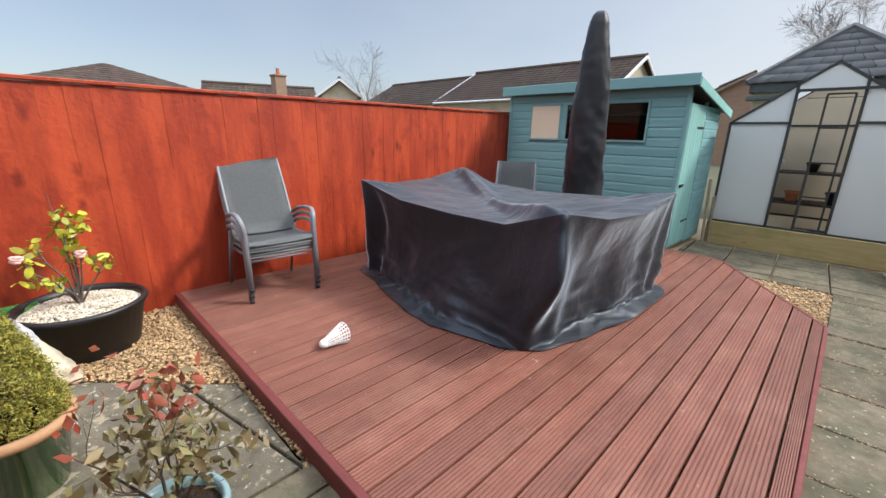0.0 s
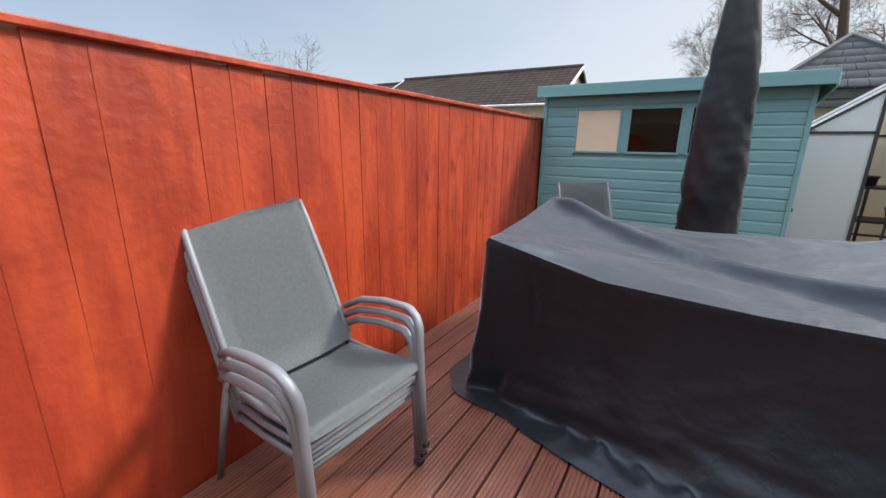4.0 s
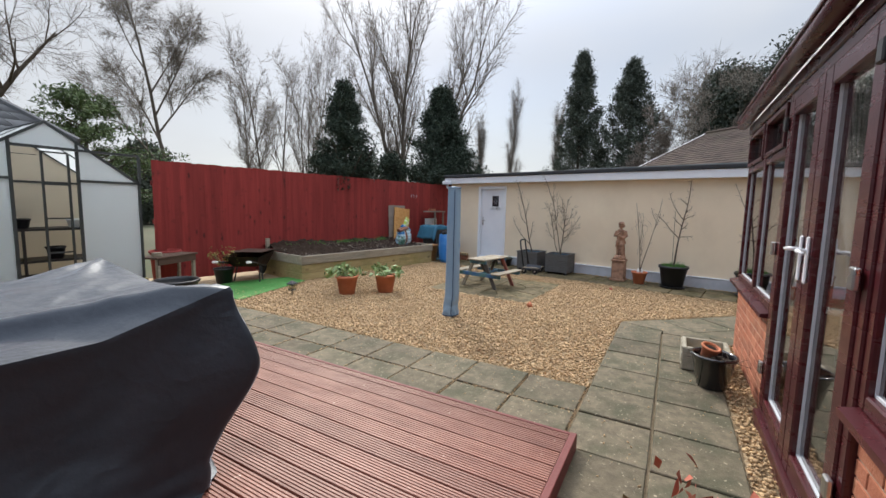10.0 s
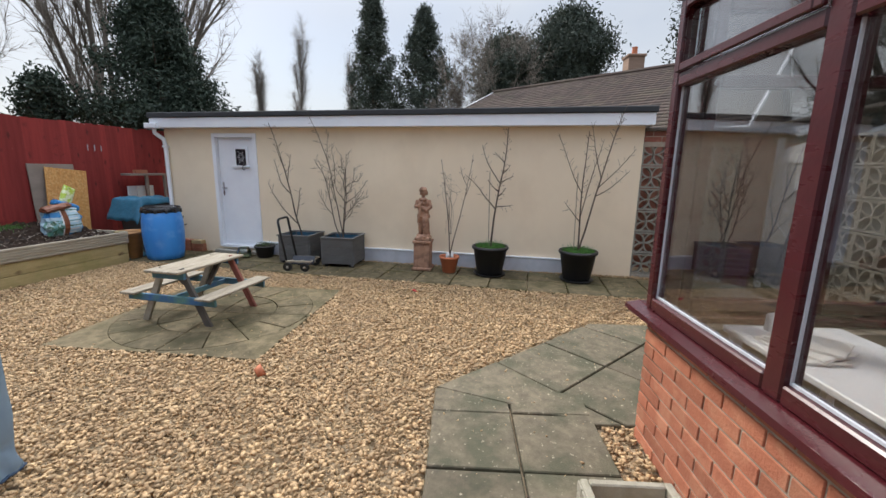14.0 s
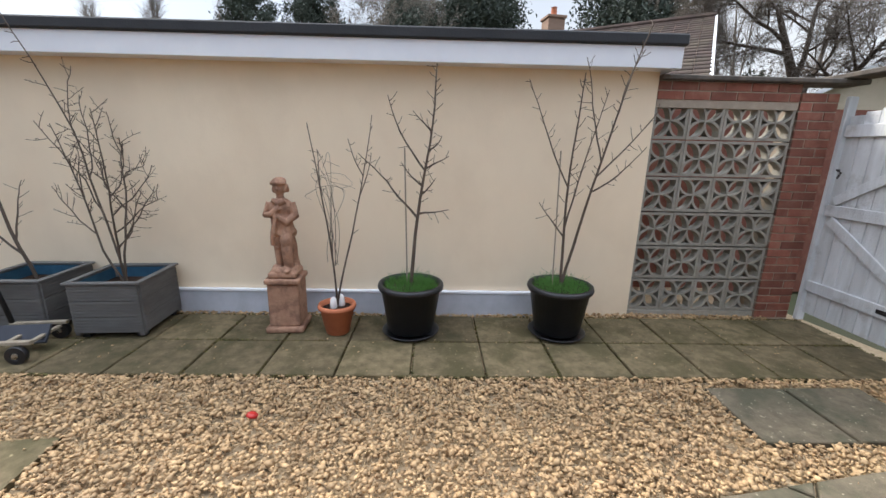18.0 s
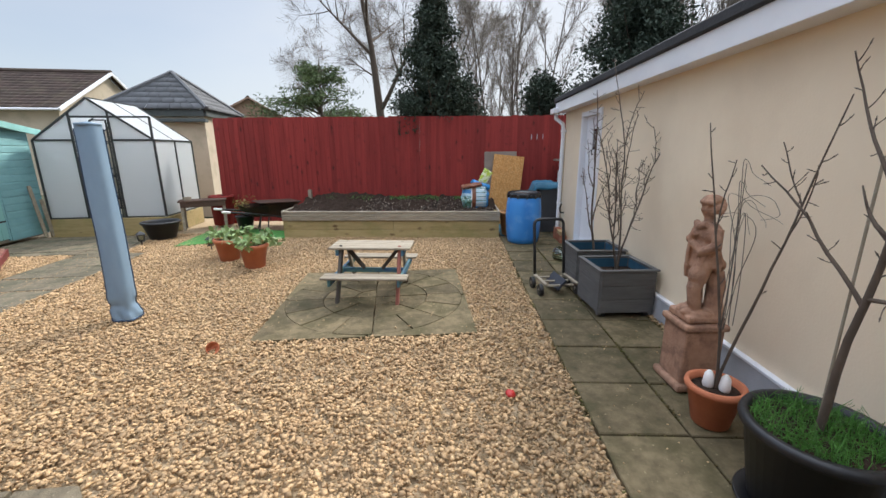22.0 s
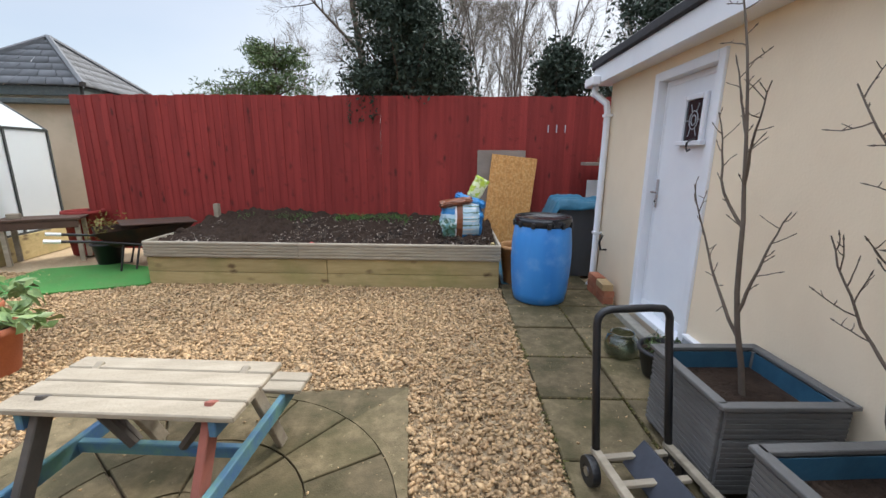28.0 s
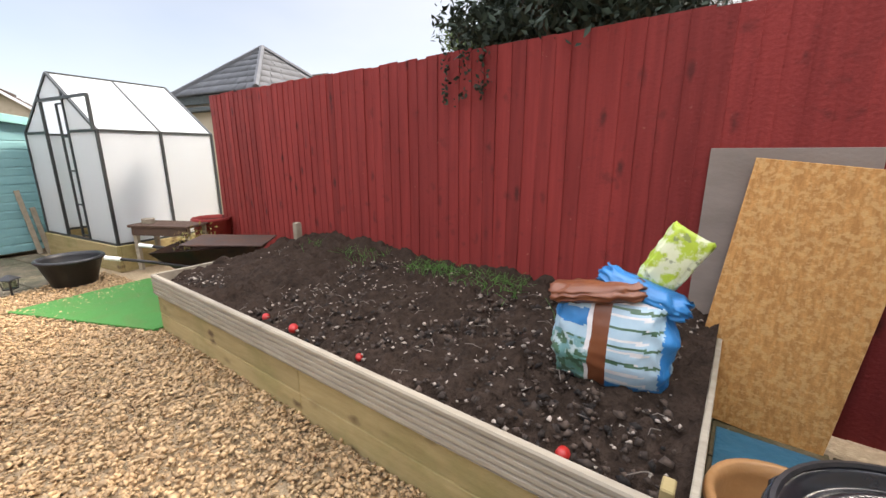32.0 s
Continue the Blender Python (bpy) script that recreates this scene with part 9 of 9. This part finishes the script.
for k in range(3):
    solid("folded_paper", B((-0.13, -0.1, 0.0), (0.13, 0.1, 0.012), 0.002), M["whiteplastic"], "white papers lying on the inside table", "papers", pose(2.3 + 0.02 * k, CY - 0.4 - 0.03 * k, 0.731 + 0.0125 * k, 0, 0, 20 * k))
ds = thing("inside_cabinet", "dark wooden cabinet standing in the conservatory", "cabinet", pose(0.6, -2.95, 0))
part("body", B((-0.7, -0.22, 0.05), (0.7, 0.22, 0.85), 0.006), M["darkwood"], ds)
for sx in (-1, 1):
    part("door", B((sx * 0.35 - 0.33, 0.221, 0.1), (sx * 0.35 + 0.33, 0.24, 0.8), 0.004), M["darkwood"], ds)

for k in range(3):
    solid("fence_clip", B((-0.006, -0.004, 0.0), (0.006, 0.004, 0.10), 0.002), M["plinth"], "small pale metal strip nailed to the red fence", "clip", G(-0.35 + 0.115 * k, 9.126, 1.70), group="strips on the red fence")

# ---- neighbouring houses ----
def tiles(a, b, c, d, material, parent, tw=0.33, th=0.30, lift=0.025, name="roof"):
    """A roof slope of overlapping tiles: a, b along the eaves, c, d along the ridge above b and a."""
    a, b, c, d = (np.array(p, float) for p in (a, b, c, d))
    H = np.linalg.norm((c + d) / 2 - (a + b) / 2)
    n = np.cross(b - a, d - a)
    n /= np.linalg.norm(n)
    if n[2] < 0:
        n = -n
    rows, V, F = max(1, int(H / th)), [], []
    for j in range(rows):
        v0, v1 = j / rows, (j + 1.15) / rows
        l0, r0, l1, r1 = a + (d - a) * v0, b + (c - b) * v0, a + (d - a) * min(v1, 1), b + (c - b) * min(v1, 1)
        k = max(1, int(np.linalg.norm(r0 - l0) / tw))
        off = 0.5 * (j % 2)
        for i in range(k):
            u0, u1 = max(0, min(1, (i - off * 0.0) / k)), min(1, (i + 0.97) / k)
            p = [l0 + (r0 - l0) * u0, l0 + (r0 - l0) * u1, l1 + (r1 - l1) * u1, l1 + (r1 - l1) * u0]
            s = len(V)
            V += [p[0] + n * lift, p[1] + n * lift, p[2] + n * 0.004, p[3] + n * 0.004, p[0] - n * 0.01, p[1] - n * 0.01]
            F += [(s, s + 1, s + 2), (s, s + 2, s + 3), (s + 4, s + 5, s + 1), (s + 4, s + 1, s)]
    part(name, fast_mesh(name, np.array(V), np.array(F), material), None, parent)


def gable_house(label, r0, r1, half, eave, ridge, wall, roof, barge=None, chimney=None):
    """A bungalow under a pitched roof whose ridge runs from r0 to r1."""
    h = thing("house", label, "house", kind="structure")
    r0, r1 = Vector(r0), Vector(r1)
    d = (r1 - r0).normalized()
    n = Vector((d.y, -d.x))
    P = lambda p, s, z: (p.x + n.x * s, p.y + n.y * s, z)
    e0, e1 = r0 - d * 0.25, r1 + d * 0.25
    for s in (1, -1):
        tiles(P(e0, s * (half + 0.3), eave - 0.2), P(e1, s * (half + 0.3), eave - 0.2), P(e1, 0, ridge), P(e0, 0, ridge), roof, h)
    bm = bmesh.new()
    loop = [P(r0, half, -0.2), P(r0, half, eave - 0.08), P(r0, 0, ridge - 0.12), P(r0, -half, eave - 0.08), P(r0, -half, -0.2)]
    loop2 = [P(r1, half, -0.2), P(r1, half, eave - 0.08), P(r1, 0, ridge - 0.12), P(r1, -half, eave - 0.08), P(r1, -half, -0.2)]
    A, C = [bm.verts.new(p) for p in loop], [bm.verts.new(p) for p in loop2]
    bm.faces.new(A), bm.faces.new(C[::-1])
    for i in range(5):
        bm.faces.new((A[i], C[i], C[(i + 1) % 5], A[(i + 1) % 5]))
    bmesh.ops.recalc_face_normals(bm, faces=bm.faces)
    part("wall", bm, wall, h)
    part("ridge_tile", tube([P(e0, 0, ridge + 0.02), P(e1, 0, ridge + 0.02)], 0.10, 8), roof, h)
    if barge:
        for e in (e0, e1):
            for s in (1, -1):
                p, q = Vector(P(e, s * (half + 0.32), eave - 0.26)), Vector(P(e, 0, ridge - 0.03))
                bm = bmesh.new()
                box(bm, (-0.03, -0.06, 0), (0.03, 0.06, (q - p).length))
                part("barge_board", bm, barge, h, "white painted barge board", m=Matrix.Translation(p) @ (q - p).to_track_quat("Z", "Y").to_matrix().to_4x4())
        for s in (1, -1):
            p, q = Vector(P(e0, s * (half + 0.33), eave - 0.25)), Vector(P(e1, s * (half + 0.33), eave - 0.25))
            part("fascia", tube([p, q], 0.045, 6), barge, h)
    if chimney:
        x, y, z0, z1 = chimney
        ch = part("chimney", B((x - 0.32, y - 0.32, z0), (x + 0.32, y + 0.32, z1), 0.01), M["housebrick"], h, "brick chimney stack")
        part("chimney_cap", B((x - 0.37, y - 0.37, z1 + 0.001), (x + 0.37, y + 0.37, z1 + 0.09), 0.01), M["housebrick"], ch)
        part("chimney_pot", lathe([(0.12, 0), (0.10, 0.3), (0.12, 0.33), (0.09, 0.34), (0.08, 0.0)], 12), M["terracotta"], ch, m=pose(x, y, z1 + 0.09))
    return h


M["creamwall"] = mat("cream_house_wall", (0.55, 0.47, 0.36), (0.48, 0.41, 0.31), (2, 2, 2), 0.9, 0.2, 30, stain=(0.30, 0.27, 0.19), sscale=1.4, samt=0.5, sedge=(0.52, 0.68))
RT, HW = M["rooftile"], M["creamwall"]
gable_house("cream bungalow with brown tiled roof and white barge boards", (-16.9, 19.6), (-7.8, 19.9), 3.3, 3.3, 4.92, HW, RT, M["white"])
gable_house("brown tiled bungalow beyond the fence", (-24.5, 19.3), (-17.45, 19.35), 3.0, 3.2, 4.70, HW, RT, None)
gable_house("distant brown tiled gabled house with white barge boards", (-23.2, 13.8), (-21.4, 12.85), 1.0, 3.55, 4.28, HW, RT, M["white"])
gable_house("distant house with brick chimney", (-28.0, 8.0), (-26.0, 13.5), 3.0, 2.6, 4.1, HW, RT, None, (-25.0, 11.0, 3.4, 4.5))
gable_house("far red-brown gabled house", (-5.5, 31.4), (-8.5, 38.0), 2.6, 3.9, 5.3, M["housebrick"], RT, M["housebrick"])
gable_house("tall tiled house behind the garage with chimney", (15.2, -9.7), (22.6, -1.1), 6.3, 2.75, 5.5, M["housebrick"], RT, M["white"], (18.9, -6.4, 4.9, 6.2))
gable_house("pale gabled house beyond the gate", (13.0, -13.5), (18.0, -19.0), 2.6, 2.5, 4.0, M["creamwall"], RT, M["white"])
hip = thing("house", "distant house with hipped brown roof", "house", kind="structure")
hc = Vector((-22.3, 2.7))
for k in range(4):
    a0, a1 = radians(45 + 90 * k), radians(135 + 90 * k)
    tiles((hc.x + 5.2 * math.cos(a0), hc.y + 5.2 * math.sin(a0), 2.6), (hc.x + 5.2 * math.cos(a1), hc.y + 5.2 * math.sin(a1), 2.6), (hc.x, hc.y, 3.95), (hc.x, hc.y, 3.95), RT, hip)
part("wall", B((hc.x - 3.3, hc.y - 3.3, -0.2), (hc.x + 3.3, hc.y + 3.3, 2.6)), HW, hip)
# square outbuilding with a slate pyramid roof behind the greenhouse
outb = thing("outbuilding", "small square outbuilding with grey slate pyramid roof", "outbuilding", kind="structure")
ox, oy, oh = -0.70, 10.62, 1.10
for k in range(4):
    a0, a1 = radians(45 + 90 * k), radians(135 + 90 * k)
    r_ = 1.2 * math.sqrt(2)
    tiles((ox + r_ * math.cos(a0), oy + r_ * math.sin(a0), 2.46), (ox + r_ * math.cos(a1), oy + r_ * math.sin(a1), 2.46), (ox, oy, 3.42), (ox, oy, 3.42), M["slate"], outb, 0.26, 0.2, 0.014)
    part("hip_tile", tube([(ox + r_ * math.cos(a0), oy + r_ * math.sin(a0), 2.48), (ox, oy, 3.44)], 0.05, 6), M["slate"], outb)
    part("fascia", B((-1.10, -1.14, 2.30), (1.10, -1.10, 2.44)), M["felt"], outb, m=pose(ox, oy, 0, 0, 0, 90 * k))
part("wall", B((ox - oh + 0.04, oy - oh + 0.04, -0.1), (ox + oh - 0.04, oy + oh - 0.04, 2.44)), M["creamwall"], outb)
part("coping", B((ox - oh - 0.05, oy - oh - 0.12, 2.16), (ox + oh + 0.05, oy - oh + 0.039, 2.24), 0.01), M["felt"], outb)
# brick parapet of the neighbour's extension
nb = thing("neighbour_extension", "flat-roofed brick extension with coping stones", "house", pose(-13.4, -6.4, 0), kind="structure")
part("wall", B((0, 0, -0.1), (4.0, 5.35, 2.44)), M["housebrick"], nb)
for k in range(9):
    part("coping_stone", B((3.86, 0.01 + k * 0.595, 2.441), (4.06, 0.58 + k * 0.595, 2.56), 0.008), M["block"], nb)

# ---- trees ----
def bare_tree(label, x, y, h, seed, depth=4, kids=5, spread=34, up=0.12, material="greybark", rad=None, shrink=0.66, first=0.32, stems=1, twig=2, tl=0.6, tr=0.011, droop=0.0, wig=0.07, open_=0.16, reach=0.64):
    """A leafless tree: limbs that fork, and a haze of fine twigs."""
    t = thing("bare_tree", label, "tree", pose(x, y, -0.15))
    w = Wood(seed, 5)
    rr = rad or h * 0.016
    for k in range(stems):
        a = 6.283 * k / max(stems, 1) + seed
        many = stems > 1
        d = Vector((open_ * math.cos(a) * many, open_ * math.sin(a) * many, 1))
        base = Vector((0.3 * math.cos(a) * many, 0.3 * math.sin(a) * many, 0))
        w.grow(base, d, h * reach * w.r.uniform(0.85, 1.05) if many else h * reach, rr, depth, kids, spread, up, shrink, wig, first, 0.25)
    part("branching", w.mesh("branching", M[material]), None, t)
    part("twig_haze", w.twigs("twig_haze", M["twig"], twig, tl, tr, seed, droop), None, t, "haze of fine bare twigs")
    part("trunk", tube([(0, 0, 0), (0, 0, 0.3)], [rr * 1.5, rr * 1.1], 9), M[material], t)
    return t


bare_tree("large bare oak with wide spreading crown", 4.3, 35.0, 21, 12, 4, 7, 54, 0.10, "bark", 0.44, 0.46, 0.28, twig=1, tl=0.9, tr=0.010, wig=0.05, reach=0.8)
bare_tree("tall bare birch with fine hanging twigs", 9.8, 25.0, 14.5, 5, 3, 9, 42, 0.14, "greybark", 0.14, 0.36, 0.25, twig=4, tl=0.7, tr=0.007, droop=0.2, reach=0.85)
bare_tree("bare birch with several slender stems", 9.1, 16.0, 8.6, 9, 2, 10, 32, 0.2, "greybark", 0.055, 0.32, 0.25, 4, twig=4, tl=0.4, tr=0.005, reach=0.8)
bare_tree("bare multi-stemmed tree behind the red fence", 9.6, 13.4, 7.8, 13, 2, 9, 32, 0.22, "greybark", 0.05, 0.32, 0.25, 4, twig=4, tl=0.35, tr=0.0045, reach=0.8)
bare_tree("tall bare tree with many upright limbs", 12.6, 10.8, 12.0, 17, 2, 11, 30, 0.3, "greybark", 0.11, 0.34, 0.22, 5, twig=4, tl=0.6, tr=0.006, reach=0.8, open_=0.24)
bare_tree("slender bare tree beyond the fence", 16.5, 22.0, 11.5, 23, 3, 7, 30, 0.2, "greybark", 0.11, 0.42, 0.25, twig=2, tl=0.6, tr=0.006, reach=0.8)
bare_tree("small bare garden tree beyond the orange fence", -12.2, 8.6, 4.7, 29, 3, 6, 40, 0.14, "twig", 0.06, 0.5, 0.25, twig=1, tl=0.3, tr=0.003)
bare_tree("old bare oak beyond the gate", 14.6, -13.6, 10.0, 31, 4, 7, 52, 0.06, "bark", 0.30, 0.50, 0.22, twig=2, tl=0.5, tr=0.007, wig=0.11)
bare_tree("bare tree behind the tiled house", 31.0, -1.5, 11.5, 37, 4, 5, 36, 0.15, "twig", 0.14, 0.55, twig=1, tl=0.7, tr=0.008)
bare_tree("dense brownish bare tree before the cypresses", 25.5, 2.0, 8.2, 38, 4, 5, 38, 0.15, "twig", 0.12, 0.5, 0.2, twig=2, tl=0.5, tr=0.008)
bare_tree("bare tree beside the house wall", 21.0, -17.0, 13.0, 39, 4, 5, 30, 0.18, "twig", 0.13, 0.52, twig=1, tl=0.7, tr=0.007)
bare_tree("tall bare tree in the far distance", -2.0, 42.0, 13.0, 41, 4, 5, 38, 0.12, "twig", 0.16, 0.52, twig=1, tl=0.8, tr=0.009)
for x, y, h, s in ((37.2, 14.9, 13.2, 51), (38.6, 10.6, 11.2, 52), (36.0, 18.2, 10.0, 53)):
    bare_tree("slender bare poplar in the distance", x, y, h, s, 2, 26, 24, 0.45, "twig", 0.10, 0.22, 0.06, twig=2, tl=0.8, tr=0.007, reach=0.85)


def crown_points(r, n, cx_, cy_, z0, z1, rad, shape, hollow=0.35, seed_=0.0):
    """Clump centres filling a crown with an uneven outline."""
    out = []
    if shape in ("fir", "cypress"):                        # clumps strung along boughs
        rise, boughs = (0.25, max(70, n // 11)) if shape == "fir" else (1.5, max(70, n // 13))
        lines = []
        for k in range(boughs):
            t = ((k + r.random()) / boughs) ** 1.25
            lines.append((t, r.uniform(0, 6.283), (rad * (1 - t) ** 0.85 * min(1, (t + 0.12) / 0.2) + 0.10) * r.uniform(0.62, 1.12), rise * r.uniform(0.5, 1.2)))
        for k in range(n):
            t, a, l, up = lines[k % boughs] if k < boughs else lines[r.randrange(boughs)]
            q = l * (1 - r.random() ** 1.5 * 0.8) if k >= boughs else l
            z = z0 + (z1 - z0) * t + up * (q - l * 0.7) - 0.25 * rad * (1 - t)
            a += r.gauss(0, 0.10)
            out.append((cx_ + q * math.cos(a), cy_ + q * math.sin(a), min(z, z1) if z > z0 else z0 + 0.5 * r.random()))
        return out
    while len(out) < n:
        t = r.random()
        a = r.uniform(0, 6.283)
        if shape == "flame":
            R = rad * (math.sin(math.pi * min(1, 0.10 + 0.88 * t)) ** 0.65) * (0.72 + 0.6 * noise.noise(Vector((math.cos(a) * 1.5, math.sin(a) * 1.5, t * 6 + cx_))))
        else:
            R = rad * (math.sin(math.pi * (0.06 + 0.88 * t)) ** 0.6) * (0.75 + 0.65 * noise.noise(Vector((math.cos(a) * 1.2 + cx_, math.sin(a) * 1.2, t * 3.5))))
        q = R * (hollow + (1 - hollow) * math.sqrt(r.random()))
        out.append((cx_ + q * math.cos(a), cy_ + q * math.sin(a), z0 + (z1 - z0) * t))
    return out


def evergreen(name, label, x, y, h, rad, z0, shape, material, clumps, per, spread, leaf, seed):
    t = thing(name, label, "tree", pose(x, y, -0.15))
    r = random.Random(seed)
    pts = crown_points(r, clumps, 0.0, 0.0, z0, h, rad, shape, seed_=seed * 3.7)
    part("crown", leaf_mesh("crown", pts, per, spread, leaf, M[material], seed, 1.5), None, t)
    w = Wood(seed, 5)
    w.limb([Vector((0, 0, 0)), Vector((0.02, 0, h * 0.5)), Vector((0, 0.03, h * 0.92))], 0.03 * rad + 0.06, 0.015)
    for k in range(26):
        q = pts[r.randrange(len(pts))]
        w.limb([Vector((0, 0, max(0.3, q[2] * 0.7))), Vector((q[0] * 0.55, q[1] * 0.55, q[2] * 0.86)), Vector(q)], 0.03, 0.008)
    part("trunk", w.mesh("trunk", M["bark"]), None, t)
    return t


evergreen("holly_tree", "dark glossy holly tree close behind the red fence", 5.70, 8.05, 4.75, 0.95, 2.35, "fir", "leafdark", 1500, 22, 0.085, 0.024, 3)
evergreen("holly_tree", "broad dark evergreen behind the garage corner", 9.98, 7.55, 5.6, 1.55, 2.45, "fir", "leafdark", 2600, 22, 0.11, 0.029, 4)
evergreen("holly_tree", "low dark holly beside the garage roof", 8.25, 8.5, 3.2, 0.55, 2.3, "ball", "leafdark", 240, 24, 0.09, 0.029, 5)
evergreen("cypress", "tall dark ragged cypress behind the garage", 27.2, 6.4, 12.2, 2.9, 0.3, "cypress", "leafcypress", 2400, 26, 0.17, 0.05, 6)
evergreen("cypress", "dark cypress with a ragged leading shoot", 27.8, 3.2, 11.4, 3.8, 0.3, "cypress", "leafcypress", 3000, 26, 0.17, 0.05, 7)
evergreen("pine", "broad dark pine crown above the roofs", 40.4, -8.6, 15.4, 4.6, 6.5, "ball", "leafcypress", 1300, 34, 0.5, 0.10, 8)
evergreen("pine", "dark pine crown in the distance", 42.0, -3.2, 13.8, 3.6, 5.5, "ball", "leafcypress", 900, 34, 0.5, 0.10, 9)
evergreen("conifer", "tall dense conifer behind the tiled house", 34.5, -20.0, 20.0, 5.2, 2.0, "flame", "leafcypress", 1500, 34, 0.55, 0.11, 10)
evergreen("hedge_tree", "dark rounded evergreen beyond the gate", 22.0, -18.5, 5.2, 2.4, 0.3, "ball", "leafcypress", 700, 14, 0.25, 0.10, 11)
evergreen("hedge_tree", "dark bushy evergreen below the oak", 10.5, 30.0, 5.0, 2.2, 0.3, "ball", "leafcypress", 500, 14, 0.25, 0.10, 12)

# feathery green conifer with drooping boughs behind the fence
fc = thing("conifer", "feathery green conifer with spreading boughs", "tree", pose(2.3, 14.4, -0.15))
r_ = random.Random(15)
w = Wood(15, 5)
w.limb([Vector((0, 0, 0)), Vector((0, 0, 2.4)), Vector((0.05, 0, 4.7))], 0.09, 0.015)
pts = []
for k in range(90):
    z = 1.0 + 3.3 * r_.random()
    a = r_.uniform(0, 6.283)
    l = min(2.5, (5.0 - z) * 1.0) * r_.uniform(0.55, 1.1)
    tip = Vector((l * math.cos(a), l * math.sin(a), z + 0.22 * l))
    midp = Vector((0.5 * l * math.cos(a), 0.5 * l * math.sin(a), z + 0.24 * l))
    w.limb([Vector((0, 0, z)), midp, tip], 0.022, 0.005)
    for j in range(11):
        t = 0.3 + 0.7 * j / 10
        q = Vector((0, 0, z)).lerp(midp, t * 2) if t < 0.5 else midp.lerp(tip, t * 2 - 1)
        pts.append((q.x, q.y, q.z - 0.03))
part("bough_frame", w.mesh("bough_frame", M["bark"]), None, fc)
part("foliage", leaf_mesh("foliage", pts, 12, 0.085, 0.027, M["leafgreen"], 16, 2.4), None, fc)
# ivy hanging over the red fence
iv = thing("ivy", "dark ivy sprigs hanging over the red fence", "ivy", G(-3.05, 9.13, 1.95))
r_ = random.Random(2)
part("foliage", leaf_mesh("foliage", [(0.16 * math.floor(3 * r_.random()) + r_.gauss(0, 0.02), -0.045, 0.22 - 0.36 * r_.random()) for _ in range(40)], 4, (0.02, 0.008, 0.02), 0.018, M["leafdark"], 3, 1.0), None, iv)

# ---- paving, piece by piece ----
pv = thing("paving_path", "worn grey concrete slab path round the deck and conservatory", "paving", kind="structure")
slabs(pv, PATH_A, (-0.09, 0.245), 0, 0.495, 0.507, M["slab"])
slabs(pv, PATH_A2, (-0.09, 5.3), 3, 0.5, 0.5, M["slab"])
slabs(pv, PATH_B, (0.43, -0.255), 0, 0.503, 0.5, M["slab"])
slabs(pv, PATH_C, (3.22, 0.745), -47, 0.62, 0.6, M["slab"])
po = thing("paving_old", "old lichened concrete paving with wide cracks", "paving", kind="structure")
slabs(po, [(-1.75, -0.29), (-1.75, 0.62), (-2.63, 0.62), (-3.28, -0.04), (-3.35, -0.29)], (-2.3, -0.31), 12, 0.95, 0.78, M["slab_old"])
slabs(po, [(-1.99, -0.31), (-3.35, -0.31), (-3.55, -0.95), (-3.4, -1.6), (-1.99, -1.6)], (-2.6, -0.9), -9, 0.82, 0.9, M["slab_old"])
pg = thing("paving_garage", "mossy brown paving slabs in two rows along the garage", "paving", kind="structure")
slabs(pg, G_ROW, gxy(-1.1, -1.6), -GA, 0.505, 0.512, M["slab_moss"])
slabs(pg, G_EXTRA, gxy(-1.72, -1.0), -GA, 0.52, 0.525, M["slab"])
pc = thing("paving_circle", "square of concrete paving with a circle of wedge slabs", "paving", kind="structure")
cx, cy = sum(p[0] for p in CIRCLE) / 4, sum(p[1] for p in CIRCLE) / 4


def wedge(r0, r1, a0, a1, n=4):
    pts = [(cx + r1 * math.cos(radians(a0 + (a1 - a0) * i / n)), cy + r1 * math.sin(radians(a0 + (a1 - a0) * i / n))) for i in range(n + 1)]
    if r0 > 0:
        pts += [(cx + r0 * math.cos(radians(a1 + (a0 - a1) * i / n)), cy + r0 * math.sin(radians(a1 + (a0 - a1) * i / n))) for i in range(n + 1)]
    else:
        pts += [(cx, cy)]
    part("slab", prism(pts, FLOOR - 0.045, FLOOR + rng.uniform(-0.003, 0.003), 0.004), M["slab_moss"], pc)


for k in range(4):
    wedge(0.0, 0.217, k * 90 + 1.5, k * 90 + 88.5, 6)
for k in range(8):
    wedge(0.223, 0.540, k * 45 + 1.0, k * 45 + 44)
for k in range(16):
    wedge(0.546, 0.910, k * 22.5 + 0.4, k * 22.5 + 22.1)
for k in range(4):
    c0, c1 = CIRCLE[k], CIRCLE[(k + 1) % 4]
    a0 = math.degrees(math.atan2(c0[1] - cy, c0[0] - cx))
    for d in (-1, 1):
        arcp = [(cx + 0.915 * math.cos(radians(a0 + d * 44.2 * i / 6)), cy + 0.915 * math.sin(radians(a0 + d * 44.2 * i / 6))) for i in range(7)]
        a1 = a0 + d * 44.2
        edge_mid = (cx + 0.948 * math.cos(radians(a1)) , cy + 0.948 * math.sin(radians(a1)))
        pts = [c0] + [edge_mid] + arcp[::-1] if d > 0 else [c0] + arcp + [edge_mid]
        if area(pts) < 0:
            pts = pts[::-1]
        part("slab", prism(pts, FLOOR - 0.045, FLOOR + rng.uniform(-0.003, 0.003)), M["slab_moss"], pc)
